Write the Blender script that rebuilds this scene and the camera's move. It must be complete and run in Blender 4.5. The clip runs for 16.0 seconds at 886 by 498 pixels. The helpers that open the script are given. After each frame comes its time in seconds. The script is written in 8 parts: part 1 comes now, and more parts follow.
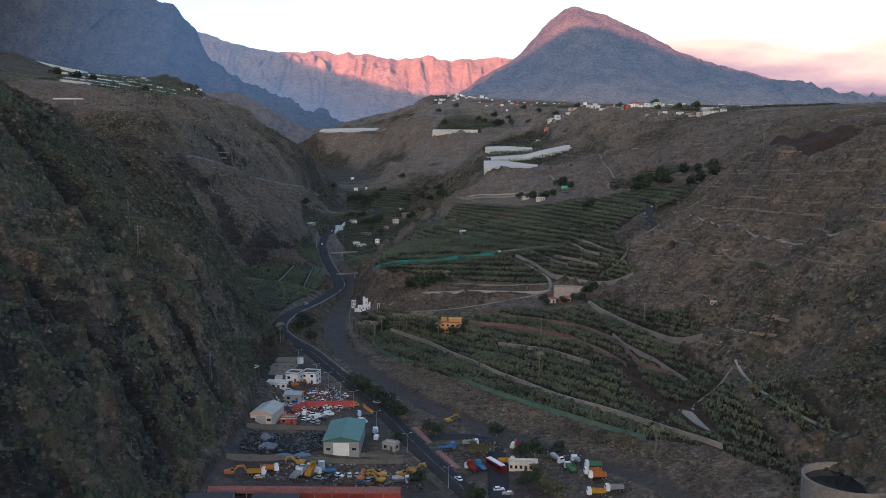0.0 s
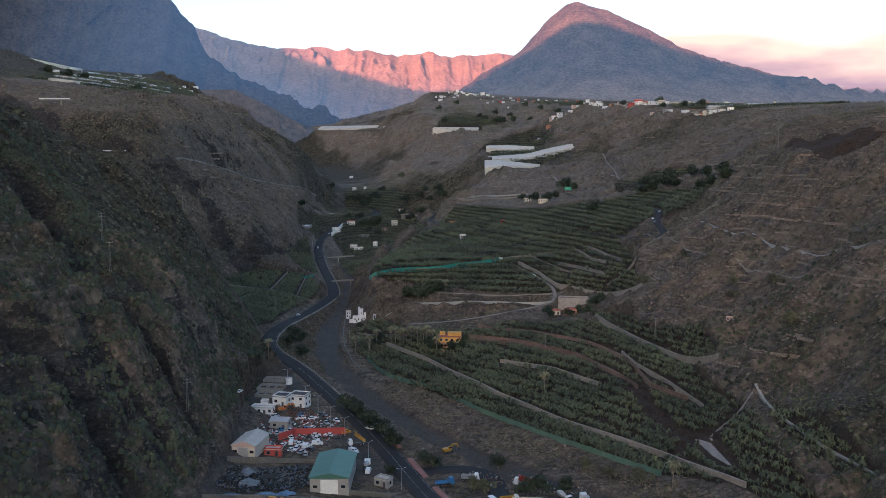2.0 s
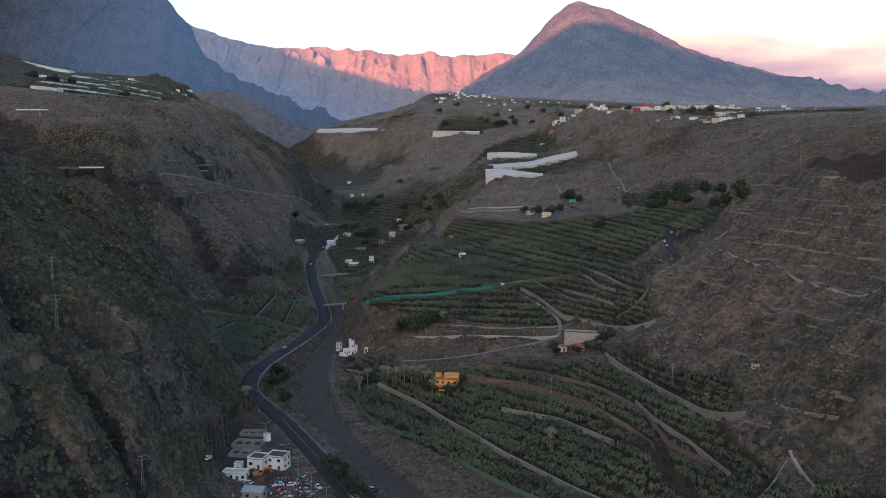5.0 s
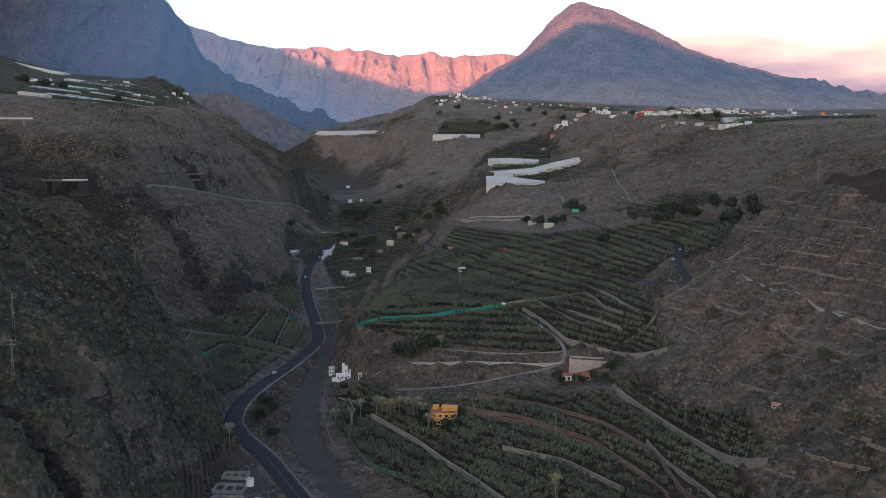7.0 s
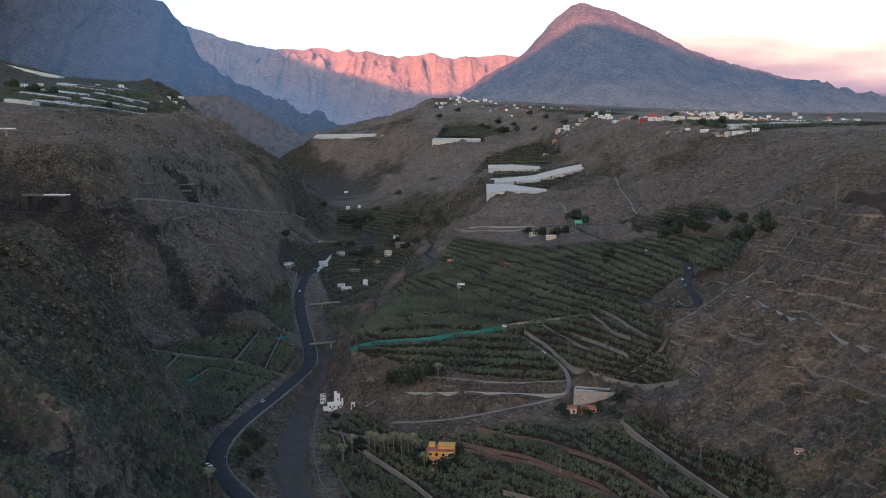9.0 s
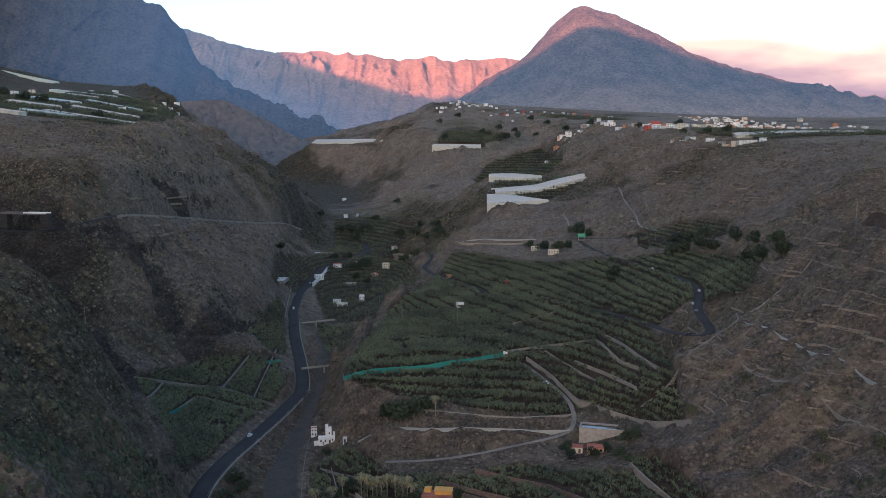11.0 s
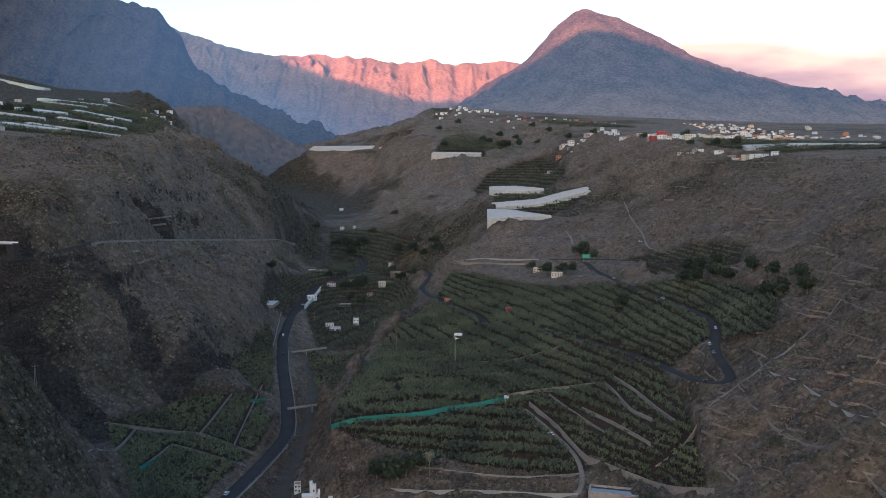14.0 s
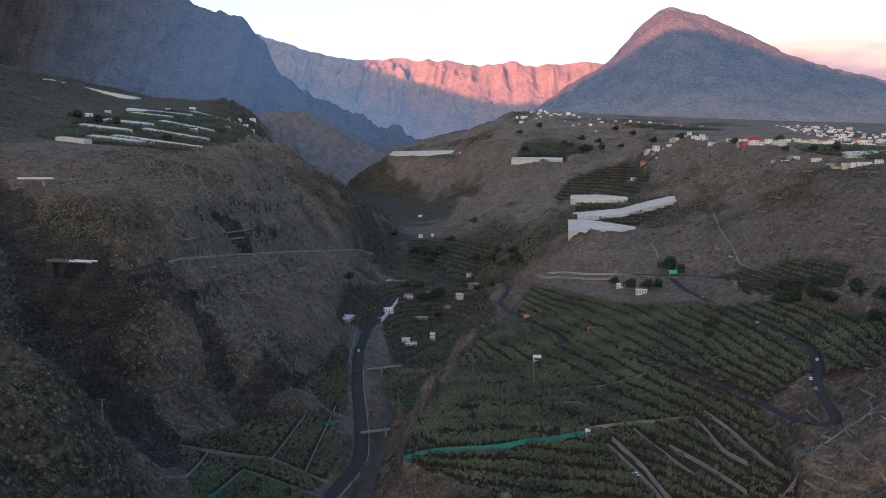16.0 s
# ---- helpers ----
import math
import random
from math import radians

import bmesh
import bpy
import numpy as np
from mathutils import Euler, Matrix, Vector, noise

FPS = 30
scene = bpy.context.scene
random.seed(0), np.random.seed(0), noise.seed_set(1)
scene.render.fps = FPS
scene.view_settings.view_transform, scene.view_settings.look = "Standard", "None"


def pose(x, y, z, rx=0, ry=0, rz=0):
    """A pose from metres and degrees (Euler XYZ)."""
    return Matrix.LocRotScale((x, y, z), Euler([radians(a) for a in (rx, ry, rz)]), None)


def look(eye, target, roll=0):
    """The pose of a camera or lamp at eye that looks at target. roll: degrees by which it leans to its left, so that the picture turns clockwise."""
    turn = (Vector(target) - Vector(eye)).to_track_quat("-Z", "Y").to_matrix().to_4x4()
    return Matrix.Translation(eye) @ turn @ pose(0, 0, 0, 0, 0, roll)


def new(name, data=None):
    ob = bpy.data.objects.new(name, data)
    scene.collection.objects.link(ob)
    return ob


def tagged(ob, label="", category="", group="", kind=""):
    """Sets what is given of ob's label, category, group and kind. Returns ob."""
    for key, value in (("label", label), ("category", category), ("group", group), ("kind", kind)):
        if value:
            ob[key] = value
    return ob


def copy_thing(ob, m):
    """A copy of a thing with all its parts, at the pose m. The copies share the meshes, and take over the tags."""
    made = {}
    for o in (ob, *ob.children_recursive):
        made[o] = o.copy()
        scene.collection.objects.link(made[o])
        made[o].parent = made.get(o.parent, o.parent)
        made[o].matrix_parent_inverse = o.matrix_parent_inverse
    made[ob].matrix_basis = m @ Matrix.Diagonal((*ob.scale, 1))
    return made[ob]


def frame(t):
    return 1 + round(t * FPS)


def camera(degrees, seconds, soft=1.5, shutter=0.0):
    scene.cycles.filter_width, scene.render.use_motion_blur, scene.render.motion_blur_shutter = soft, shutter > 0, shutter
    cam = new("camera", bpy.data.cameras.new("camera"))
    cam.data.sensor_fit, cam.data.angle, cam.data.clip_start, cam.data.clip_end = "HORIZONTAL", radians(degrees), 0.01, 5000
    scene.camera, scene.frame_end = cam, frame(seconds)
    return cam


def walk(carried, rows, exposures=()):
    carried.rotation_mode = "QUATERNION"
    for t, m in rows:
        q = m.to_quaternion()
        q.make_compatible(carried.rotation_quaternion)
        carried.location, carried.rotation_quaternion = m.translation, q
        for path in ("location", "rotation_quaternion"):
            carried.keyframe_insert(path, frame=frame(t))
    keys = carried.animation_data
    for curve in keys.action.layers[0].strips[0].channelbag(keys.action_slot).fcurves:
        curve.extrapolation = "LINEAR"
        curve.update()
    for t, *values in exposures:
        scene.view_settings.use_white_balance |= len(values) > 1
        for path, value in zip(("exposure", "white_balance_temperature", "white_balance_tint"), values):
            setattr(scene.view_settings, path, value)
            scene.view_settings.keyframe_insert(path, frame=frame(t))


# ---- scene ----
cam = camera(56.2, 16.0, soft=0.9)
METRES, EYE, TILT, LEAN, TURN = 240.0, 115.0, -5.5, 0.0, 0.0
ROWS = [
    (0.0, 0.0, 0.0, 0.0, -0.0, 0.0, 0.0),
    (0.5, 0.0013, 0.03, 0.0038, 0.02, -0.06, -0.02),
    (1.0, 0.0027, 0.06, 0.0109, 0.04, -0.14, -0.02),
    (1.5, 0.0043, 0.0898, 0.0224, 0.05, -0.21, -0.0),
    (2.0, 0.0063, 0.1193, 0.0363, 0.07, -0.28, 0.04),
    (2.5, 0.0085, 0.1484, 0.0503, 0.08, -0.3, 0.08),
    (3.0, 0.0106, 0.1776, 0.0642, 0.1, -0.32, 0.09),
    (3.5, 0.0127, 0.2064, 0.0783, 0.12, -0.35, 0.07),
    (4.0, 0.0145, 0.2355, 0.0919, 0.15, -0.37, 0.07),
    (4.5, 0.0164, 0.2656, 0.1061, 0.16, -0.41, 0.05),
    (5.0, 0.0183, 0.2947, 0.1195, 0.17, -0.43, 0.02),
    (7.5, 0.0269, 0.4394, 0.1882, 0.23, -0.49, -0.06),
    (8.0, 0.0288, 0.4682, 0.2022, 0.24, -0.5, -0.06),
    (8.5, 0.0306, 0.4971, 0.2159, 0.25, -0.5, -0.08),
    (9.0, 0.0322, 0.5248, 0.2295, 0.26, -0.49, -0.08),
    (11.5, 0.0409, 0.6681, 0.2988, 0.32, -0.35, -0.11),
    (12.0, 0.043, 0.6965, 0.3129, 0.34, -0.33, -0.1),
    (12.5, 0.0451, 0.7252, 0.3269, 0.35, -0.31, -0.1),
    (13.0, 0.0467, 0.754, 0.3408, 0.36, -0.3, -0.11),
    (13.5, 0.0483, 0.7828, 0.3549, 0.36, -0.29, -0.1),
    (14.0, 0.0504, 0.8114, 0.3691, 0.37, -0.29, -0.11),
    (14.5, 0.0512, 0.84, 0.3829, 0.48, -0.28, -0.13),
    (15.0, 0.0511, 0.8663, 0.3985, 2.0, -0.29, -0.24),
    (15.5, 0.0528, 0.8872, 0.4119, 3.15, -0.28, -0.29),
    (16.0, 0.0539, 0.8997, 0.4245, 5.89, -0.28, -0.41),
]
walk(cam, [(t, pose(0, 0, EYE, TILT, LEAN, TURN) @ pose(METRES * x, METRES * y, METRES * z, 90 + pitch, roll, yaw)) for t, x, y, z, yaw, pitch, roll in ROWS],
     [(0, 1.68, 5570, 17), (9, 1.68, 5570, 17), (16, 1.66, 5570, 17)])

# ---------------------------------------------------------------- sky, sun
SUN_AZ = 14.0        # degrees by which the sunlight travels to the right of straight ahead
SUN_EL = 4.5
world = bpy.data.worlds.new("sky")
scene.world = world
world.use_nodes = True
wn, wl = world.node_tree.nodes, world.node_tree.links
sky = wn.new("ShaderNodeTexSky")
sky.sky_type, sky.sun_disc = "NISHITA", False
sky.sun_elevation, sky.sun_rotation = radians(6.0), radians(180 + SUN_AZ)
sky.air_density, sky.dust_density, sky.ozone_density = 1.0, 2.0, 1.0
wl.new(sky.outputs[0], wn["Background"].inputs["Color"])
wn["Background"].inputs["Strength"].default_value = 0.15

sun_data = bpy.data.lights.new("sun", "SUN")
sun_data.energy, sun_data.angle, sun_data.color = 5.0, radians(0.2), (1.0, 0.33, 0.18)
sun = new("sun", sun_data)
SUN_A, SUN_E = radians(SUN_AZ), radians(SUN_EL)
sun.matrix_world = look((0, 0, 800), (math.sin(SUN_A) * 100 * math.cos(SUN_E), math.cos(SUN_A) * 100 * math.cos(SUN_E), 800 - 100 * math.sin(SUN_E)))

# ---------------------------------------------------------------- materials
def mottled(name, dark, light, grain=6.0, patch=0.05, rough=0.9, bump=0.4, depth=0.3, metal=0.0, detail=6.0, tint=None):
    """A surface with fine grain and broad patches, sizes per metre, and a tint that differs from piece to piece."""
    m = bpy.data.materials.new(name)
    m.use_nodes = True
    n, l = m.node_tree.nodes, m.node_tree.links
    b = n["Principled BSDF"]
    b.inputs["Roughness"].default_value, b.inputs["Metallic"].default_value = rough, metal
    geo = n.new("ShaderNodeNewGeometry")
    fine, broad = n.new("ShaderNodeTexNoise"), n.new("ShaderNodeTexNoise")
    for tex, scale, d in ((fine, grain, detail), (broad, patch, 4.0)):
        tex.inputs["Scale"].default_value, tex.inputs["Detail"].default_value = scale, d
        l.new(geo.outputs["Position"], tex.inputs["Vector"])
    mixer = n.new("ShaderNodeMath")
    mixer.operation = "MULTIPLY_ADD"
    mixer.inputs[1].default_value = 0.6
    l.new(fine.outputs["Fac"], mixer.inputs[0])
    half = n.new("ShaderNodeMath")
    half.operation = "MULTIPLY"
    half.inputs[1].default_value = 0.4
    l.new(broad.outputs["Fac"], half.inputs[0])
    l.new(half.outputs[0], mixer.inputs[2])
    ramp = n.new("ShaderNodeValToRGB")
    ramp.color_ramp.elements[0].position, ramp.color_ramp.elements[1].position = 0.36, 0.64
    ramp.color_ramp.elements[0].color, ramp.color_ramp.elements[1].color = (*dark, 1), (*light, 1)
    l.new(mixer.outputs[0], ramp.inputs["Fac"])
    colour = ramp.outputs["Color"]
    if tint:
        info = n.new("ShaderNodeObjectInfo")
        hue = n.new("ShaderNodeHueSaturation")
        rng = n.new("ShaderNodeMapRange")
        rng.inputs["To Min"].default_value, rng.inputs["To Max"].default_value = 1 - tint, 1 + tint
        l.new(info.outputs["Random"], rng.inputs["Value"])
        l.new(rng.outputs[0], hue.inputs["Value"])
        l.new(colour, hue.inputs["Color"])
        colour = hue.outputs["Color"]
    l.new(colour, b.inputs["Base Color"])
    bumper = n.new("ShaderNodeBump")
    bumper.inputs["Strength"].default_value, bumper.inputs["Distance"].default_value = bump, depth
    l.new(mixer.outputs[0], bumper.inputs["Height"])
    l.new(bumper.outputs[0], b.inputs["Normal"])
    return m


def leafy(name, dark, light, rough=0.55, vary=0.6):
    """Foliage whose green differs from clump to clump."""
    m = bpy.data.materials.new(name)
    m.use_nodes = True
    n, l = m.node_tree.nodes, m.node_tree.links
    b = n["Principled BSDF"]
    b.inputs["Roughness"].default_value = rough
    geo = n.new("ShaderNodeNewGeometry")
    tex = n.new("ShaderNodeTexNoise")
    tex.inputs["Scale"].default_value = 0.03
    l.new(geo.outputs["Position"], tex.inputs["Vector"])
    add = n.new("ShaderNodeMath")
    add.operation = "MULTIPLY_ADD"
    add.inputs[1].default_value = vary
    l.new(geo.outputs["Random Per Island"], add.inputs[0])
    sub = n.new("ShaderNodeMath")
    sub.operation = "MULTIPLY_ADD"
    sub.inputs[1].default_value, sub.inputs[2].default_value = 1.2, -0.1 - vary / 2
    l.new(tex.outputs["Fac"], sub.inputs[0])
    l.new(sub.outputs[0], add.inputs[2])
    ramp = n.new("ShaderNodeValToRGB")
    ramp.color_ramp.elements[0].color, ramp.color_ramp.elements[1].color = (*dark, 1), (*light, 1)
    l.new(add.outputs[0], ramp.inputs["Fac"])
    l.new(ramp.outputs["Color"], b.inputs["Base Color"])
    return m


def land():
    """Dry volcanic slopes, banana soil and river gravel, told apart by the land's own layers."""
    m = bpy.data.materials.new("land")
    m.use_nodes = True
    n, l = m.node_tree.nodes, m.node_tree.links
    b = n["Principled BSDF"]
    b.inputs["Roughness"].default_value = 0.95
    b.inputs["Specular IOR Level"].default_value = 0.2
    geo = n.new("ShaderNodeNewGeometry")

    def tex(scale, detail=6.0, rough=0.6, kind="ShaderNodeTexNoise", stretch=None):
        t = n.new(kind)
        t.inputs["Scale"].default_value = scale
        if kind == "ShaderNodeTexNoise":
            t.inputs["Detail"].default_value, t.inputs["Roughness"].default_value = detail, rough
        vec = geo.outputs["Position"]
        if stretch:
            mp = n.new("ShaderNodeMapping")
            mp.inputs["Scale"].default_value = stretch
            l.new(vec, mp.inputs["Vector"])
            vec = mp.outputs[0]
        l.new(vec, t.inputs["Vector"])
        return t.outputs["Fac"] if kind == "ShaderNodeTexNoise" else t.outputs["Distance"]

    def ramp(fac, *stops):
        r = n.new("ShaderNodeValToRGB")
        r.color_ramp.elements[0].position, r.color_ramp.elements[1].position = stops[0][0], stops[-1][0]
        for p, _ in stops[1:-1]:
            r.color_ramp.elements.new(p)
        for e, (_, c) in zip(r.color_ramp.elements, stops):
            e.color = (*c, 1) if isinstance(c, tuple) else (c, c, c, 1)
        l.new(fac, r.inputs["Fac"])
        return r.outputs["Color"]

    def mix(fac, a, c):
        x = n.new("ShaderNodeMix")
        x.data_type = "RGBA"
        l.new(fac, x.inputs["Factor"])
        l.new(a, x.inputs[6])
        l.new(c, x.inputs[7])
        return x.outputs[2]

    def layer(name):
        a = n.new("ShaderNodeAttribute")
        a.attribute_name = name
        return a.outputs["Fac"]

    fine, mid, broad = tex(0.55, 8.0, 0.7), tex(0.09), tex(0.012, 4.0)
    earth = ramp(mid, (0.36, EARTH[0]), (0.5, EARTH[1]), (0.64, EARTH[2]))
    speck = ramp(fine, (0.42, EARTH[3]), (0.55, EARTH[4]), (0.68, EARTH[5]))
    half = n.new("ShaderNodeValue")
    half.outputs[0].default_value = 0.55
    soil = mix(half.outputs[0], earth, speck)
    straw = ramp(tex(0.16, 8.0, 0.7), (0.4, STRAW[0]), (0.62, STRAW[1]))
    # far ground paled with distance, haze put into the colour towards the plateau and the upper valley
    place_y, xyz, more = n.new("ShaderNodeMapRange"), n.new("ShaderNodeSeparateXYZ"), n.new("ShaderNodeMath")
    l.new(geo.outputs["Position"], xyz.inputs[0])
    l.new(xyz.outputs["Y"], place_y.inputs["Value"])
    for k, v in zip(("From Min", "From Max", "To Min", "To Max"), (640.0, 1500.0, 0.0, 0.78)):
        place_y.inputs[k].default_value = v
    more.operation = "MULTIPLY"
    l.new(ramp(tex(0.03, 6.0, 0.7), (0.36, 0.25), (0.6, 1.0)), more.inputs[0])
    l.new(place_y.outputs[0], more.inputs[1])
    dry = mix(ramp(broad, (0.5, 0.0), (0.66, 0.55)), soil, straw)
    dry = mix(more.outputs[0], dry, ramp(tex(0.3, 8.0, 0.78), (0.4, HAZE_PALE[0]), (0.6, HAZE_PALE[1])))
    # tufts of pale grass along the rills that run down to the valley
    dry = mix(ramp(tex(0.24, 5.0, 0.65, stretch=(0.2, 1, 0.25)), (0.47, 0.0), (0.6, 0.6)), dry, straw)
    scrub = ramp(tex(0.25, 6.0, 0.7), (0.4, SCRUB[0]), (0.65, SCRUB[1]))
    wild = mix(layer("green"), dry, scrub)
    for size, share, lo, hi in ((0.95, 0.55, (0.016, 0.013, 0.01), (0.19, 0.148, 0.108)), (0.42, 0.62, TUFT[0], TUFT[1]), (0.19, 0.5, TUFT[2], TUFT[3])):
        cell = n.new("ShaderNodeTexVoronoi")
        cell.inputs["Scale"].default_value = size
        l.new(geo.outputs["Position"], cell.inputs["Vector"])
        dome = ramp(cell.outputs["Distance"], (0.1, 1.0), (0.5, 0.0))
        chance = n.new("ShaderNodeSeparateColor")
        l.new(cell.outputs["Color"], chance.inputs[0])
        here = n.new("ShaderNodeMath")
        here.operation = "MULTIPLY"
        l.new(dome, here.inputs[0])
        l.new(ramp(chance.outputs[0], (1 - share - 0.02, 0.0), (1 - share + 0.02, 0.85)), here.inputs[1])
        wild = mix(here.outputs[0], wild, ramp(chance.outputs[1], (0.0, lo), (1.0, hi)))
    strata = tex(0.05, 8.0, 0.65, stretch=(1, 1, 2.2))
    stone = mix(half.outputs[0], ramp(strata, (0.35, SHADED_STONE[0]), (0.55, SHADED_STONE[1]), (0.7, SHADED_STONE[2])), ramp(tex(0.4, 8.0, 0.75, stretch=(1, 1, 1.8)), (0.4, SHADED_STONE[0]), (0.54, SHADED_STONE[1]), (0.66, SHADED_STONE[2])))
    ragged = n.new("ShaderNodeMath")
    ragged.operation = "MULTIPLY_ADD"
    ragged.inputs[1].default_value = 1.3
    l.new(tex(0.13, 8.0, 0.7), ragged.inputs[0])
    l.new(layer("rock"), ragged.inputs[2])
    bare = mix(ramp(ragged.outputs[0], (0.98, 0.0), (1.25, 1.0)), wild, stone)
    field = ramp(fine, (0.35, (0.022, 0.016, 0.012)), (0.65, (0.07, 0.046, 0.032)))
    gravel = ramp(tex(1.6, 8.0, 0.75), (0.36, (0.03, 0.027, 0.025)), (0.66, (0.1, 0.089, 0.08)))
    out = mix(layer("gravel"), mix(layer("field"), bare, field), gravel)
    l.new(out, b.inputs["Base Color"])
    bumper = n.new("ShaderNodeBump")
    bumper.inputs["Strength"].default_value, bumper.inputs["Distance"].default_value = 0.7, 1.2
    l.new(fine, bumper.inputs["Height"])
    l.new(bumper.outputs[0], b.inputs["Normal"])
    return m


EARTH = [(0.04, 0.033, 0.027), (0.095, 0.073, 0.06), (0.19, 0.143, 0.112), (0.018, 0.015, 0.013), (0.09, 0.07, 0.058), (0.32, 0.245, 0.187)]
TUFT = [(0.045, 0.036, 0.027), (0.27, 0.211, 0.148), (0.032, 0.029, 0.018), (0.18, 0.158, 0.097)]
STRAW = [(0.04, 0.03, 0.022), (0.27, 0.2, 0.137)]
# pale mix that paints distance haze onto the far ground
HAZE_PALE = [(0.06, 0.051, 0.045), (0.33, 0.283, 0.243)]
SCRUB = [(0.013, 0.0115, 0.008), (0.083, 0.072, 0.047)]
SHADED_STONE = [(0.013, 0.0115, 0.0105), (0.046, 0.039, 0.033), (0.15, 0.12, 0.095)]
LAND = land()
ASPHALT = mottled("asphalt", (0.03, 0.03, 0.032), (0.052, 0.05, 0.05), 3.0, 0.08, 0.97, 0.1, 0.02)
ASPHALT.node_tree.nodes["Principled BSDF"].inputs["Specular IOR Level"].default_value = 0.12
TRACK = mottled("worn_concrete_track", (0.13, 0.112, 0.095), (0.26, 0.222, 0.185), 1.2, 0.08, 0.95, 0.3, 0.1)
CONCRETE = mottled("concrete", (0.2, 0.185, 0.165), (0.34, 0.31, 0.27), 1.2, 0.08, 0.9, 0.3, 0.1)


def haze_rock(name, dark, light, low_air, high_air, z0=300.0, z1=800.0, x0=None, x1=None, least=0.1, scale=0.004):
    """Far mountain rock with evening haze painted in as emission, which changes with height and, where given, along x.
    """
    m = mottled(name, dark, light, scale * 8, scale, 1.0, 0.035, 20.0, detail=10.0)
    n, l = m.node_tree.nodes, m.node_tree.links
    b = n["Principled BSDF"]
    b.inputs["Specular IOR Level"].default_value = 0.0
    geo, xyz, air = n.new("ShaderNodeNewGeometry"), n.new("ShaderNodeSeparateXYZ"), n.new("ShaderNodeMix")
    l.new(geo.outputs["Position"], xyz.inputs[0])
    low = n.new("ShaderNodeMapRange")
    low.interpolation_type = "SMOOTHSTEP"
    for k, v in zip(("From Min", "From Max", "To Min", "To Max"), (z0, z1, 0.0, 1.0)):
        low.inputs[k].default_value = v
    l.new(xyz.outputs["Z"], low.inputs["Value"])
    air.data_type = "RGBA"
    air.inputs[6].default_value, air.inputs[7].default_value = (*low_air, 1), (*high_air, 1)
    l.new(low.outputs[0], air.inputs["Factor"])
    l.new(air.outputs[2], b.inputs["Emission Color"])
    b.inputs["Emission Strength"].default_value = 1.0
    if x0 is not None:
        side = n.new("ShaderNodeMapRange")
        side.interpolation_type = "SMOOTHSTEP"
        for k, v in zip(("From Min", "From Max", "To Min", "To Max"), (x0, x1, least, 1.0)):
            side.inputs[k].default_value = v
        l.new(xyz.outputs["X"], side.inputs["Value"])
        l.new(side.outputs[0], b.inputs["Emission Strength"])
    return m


BANANA = leafy("banana_leaf", (0.02, 0.024, 0.011), (0.165, 0.166, 0.07), 0.72)
DRY_BUSH = leafy("dry_shrub", (0.06, 0.048, 0.036), (0.26, 0.205, 0.145), 0.8)
GREEN_BUSH = leafy("green_shrub", (0.04, 0.042, 0.022), (0.165, 0.16, 0.085), 0.7)
DARK_LEAF = leafy("dark_leaf", (0.012, 0.022, 0.01), (0.045, 0.062, 0.026), 0.6)
CUSHION = leafy("cushion_leaf", (0.01, 0.0115, 0.007), (0.095, 0.1, 0.052), 0.95, 0.4)
TAN_MOUND = leafy("tan_mound", (0.03, 0.024, 0.018), (0.2, 0.148, 0.096), 0.95, 0.4)
PALM_LEAF = leafy("palm_leaf", (0.08, 0.075, 0.03), (0.26, 0.22, 0.1), 0.6)
MOUND = leafy("dry_mound", (0.025, 0.02, 0.015), (0.16, 0.12, 0.082), 0.95, 0.45)
# ---------------------------------------------------------------- the lie of the land
RIVER = [(60, -400, -34), (45, 100, -12), (32, 320, -4), (-2, 425, 0), (-35, 500, 3), (-62, 600, 6), (-78, 700, 10), (-92, 800, 14),
         (-88, 900, 17), (-70, 1000, 22), (-45, 1120, 30), (-50, 1250, 42), (-100, 1450, 60), (-180, 1650, 76), (-250, 1850, 92), (-340, 2100, 110), (-520, 2600, 150)]
FLOOR = [(-60, -400, -25), (-60, 100, -2), (-60, 250, 0), (-60, 320, 1), (-55, 380, 2), (-70, 440, 5), (-80, 520, 9), (-100, 600, 15), (-125, 660, 18), (-98, 720, 18), (-115, 800, 19),
         (-118, 900, 19), (-110, 1030, 21), (-135, 1130, 30), (-75, 1200, 36), (-150, 1300, 50)]
CLIFF_FOOT = [(-120, -400, -20), (-110, 100, 0), (-92, 240, 2), (-86, 300, 3), (-86, 360, 6), (-92, 440, 12), (-106, 520, 18), (-128, 575, 22), (-165, 630, 27), (-195, 665, 30), (-190, 720, 32),
              (-165, 775, 40), (-150, 850, 37), (-148, 930, 36), (-165, 1050, 42), (-190, 1200, 54), (-215, 1400, 68), (-222, 1600, 80), (-232, 1700, 88), (-320, 1830, 118), (-480, 2050, 165), (-760, 2600, 250)]
CLIFF_MID = [(-170, -200, 60), (-140, 100, 50), (-112, 278, 38), (-124, 310, 58), (-113, 350, 46), (-118, 400, 52), (-118, 458, 42), (-122, 516, 40)]
NOSE = [(-190, 100, 95), (-157, 300, 80), (-158, 350, 84), (-177, 413, 106), (-170, 470, 103), (-174, 505, 121), (-174, 524, 120), (-170, 546, 104)]
NOSE_CREST = [(-330, 60, 230), (-310, 300, 205), (-270, 390, 180), (-235, 440, 155), (-212, 475, 138), (-190, 515, 124), (-184, 545, 100)]
NOSE_END = [(-180, 552, 97), (-165, 554, 90), (-150, 554, 64), (-137, 556, 44), (-128, 554, 30)]
NOSE_FALL = [(-205, 585, 78), (-180, 590, 52), (-158, 590, 32)]
NOSE_BACK = [(-460, 300, 260), (-380, 420, 215), (-320, 500, 175), (-265, 560, 122), (-225, 600, 72)]
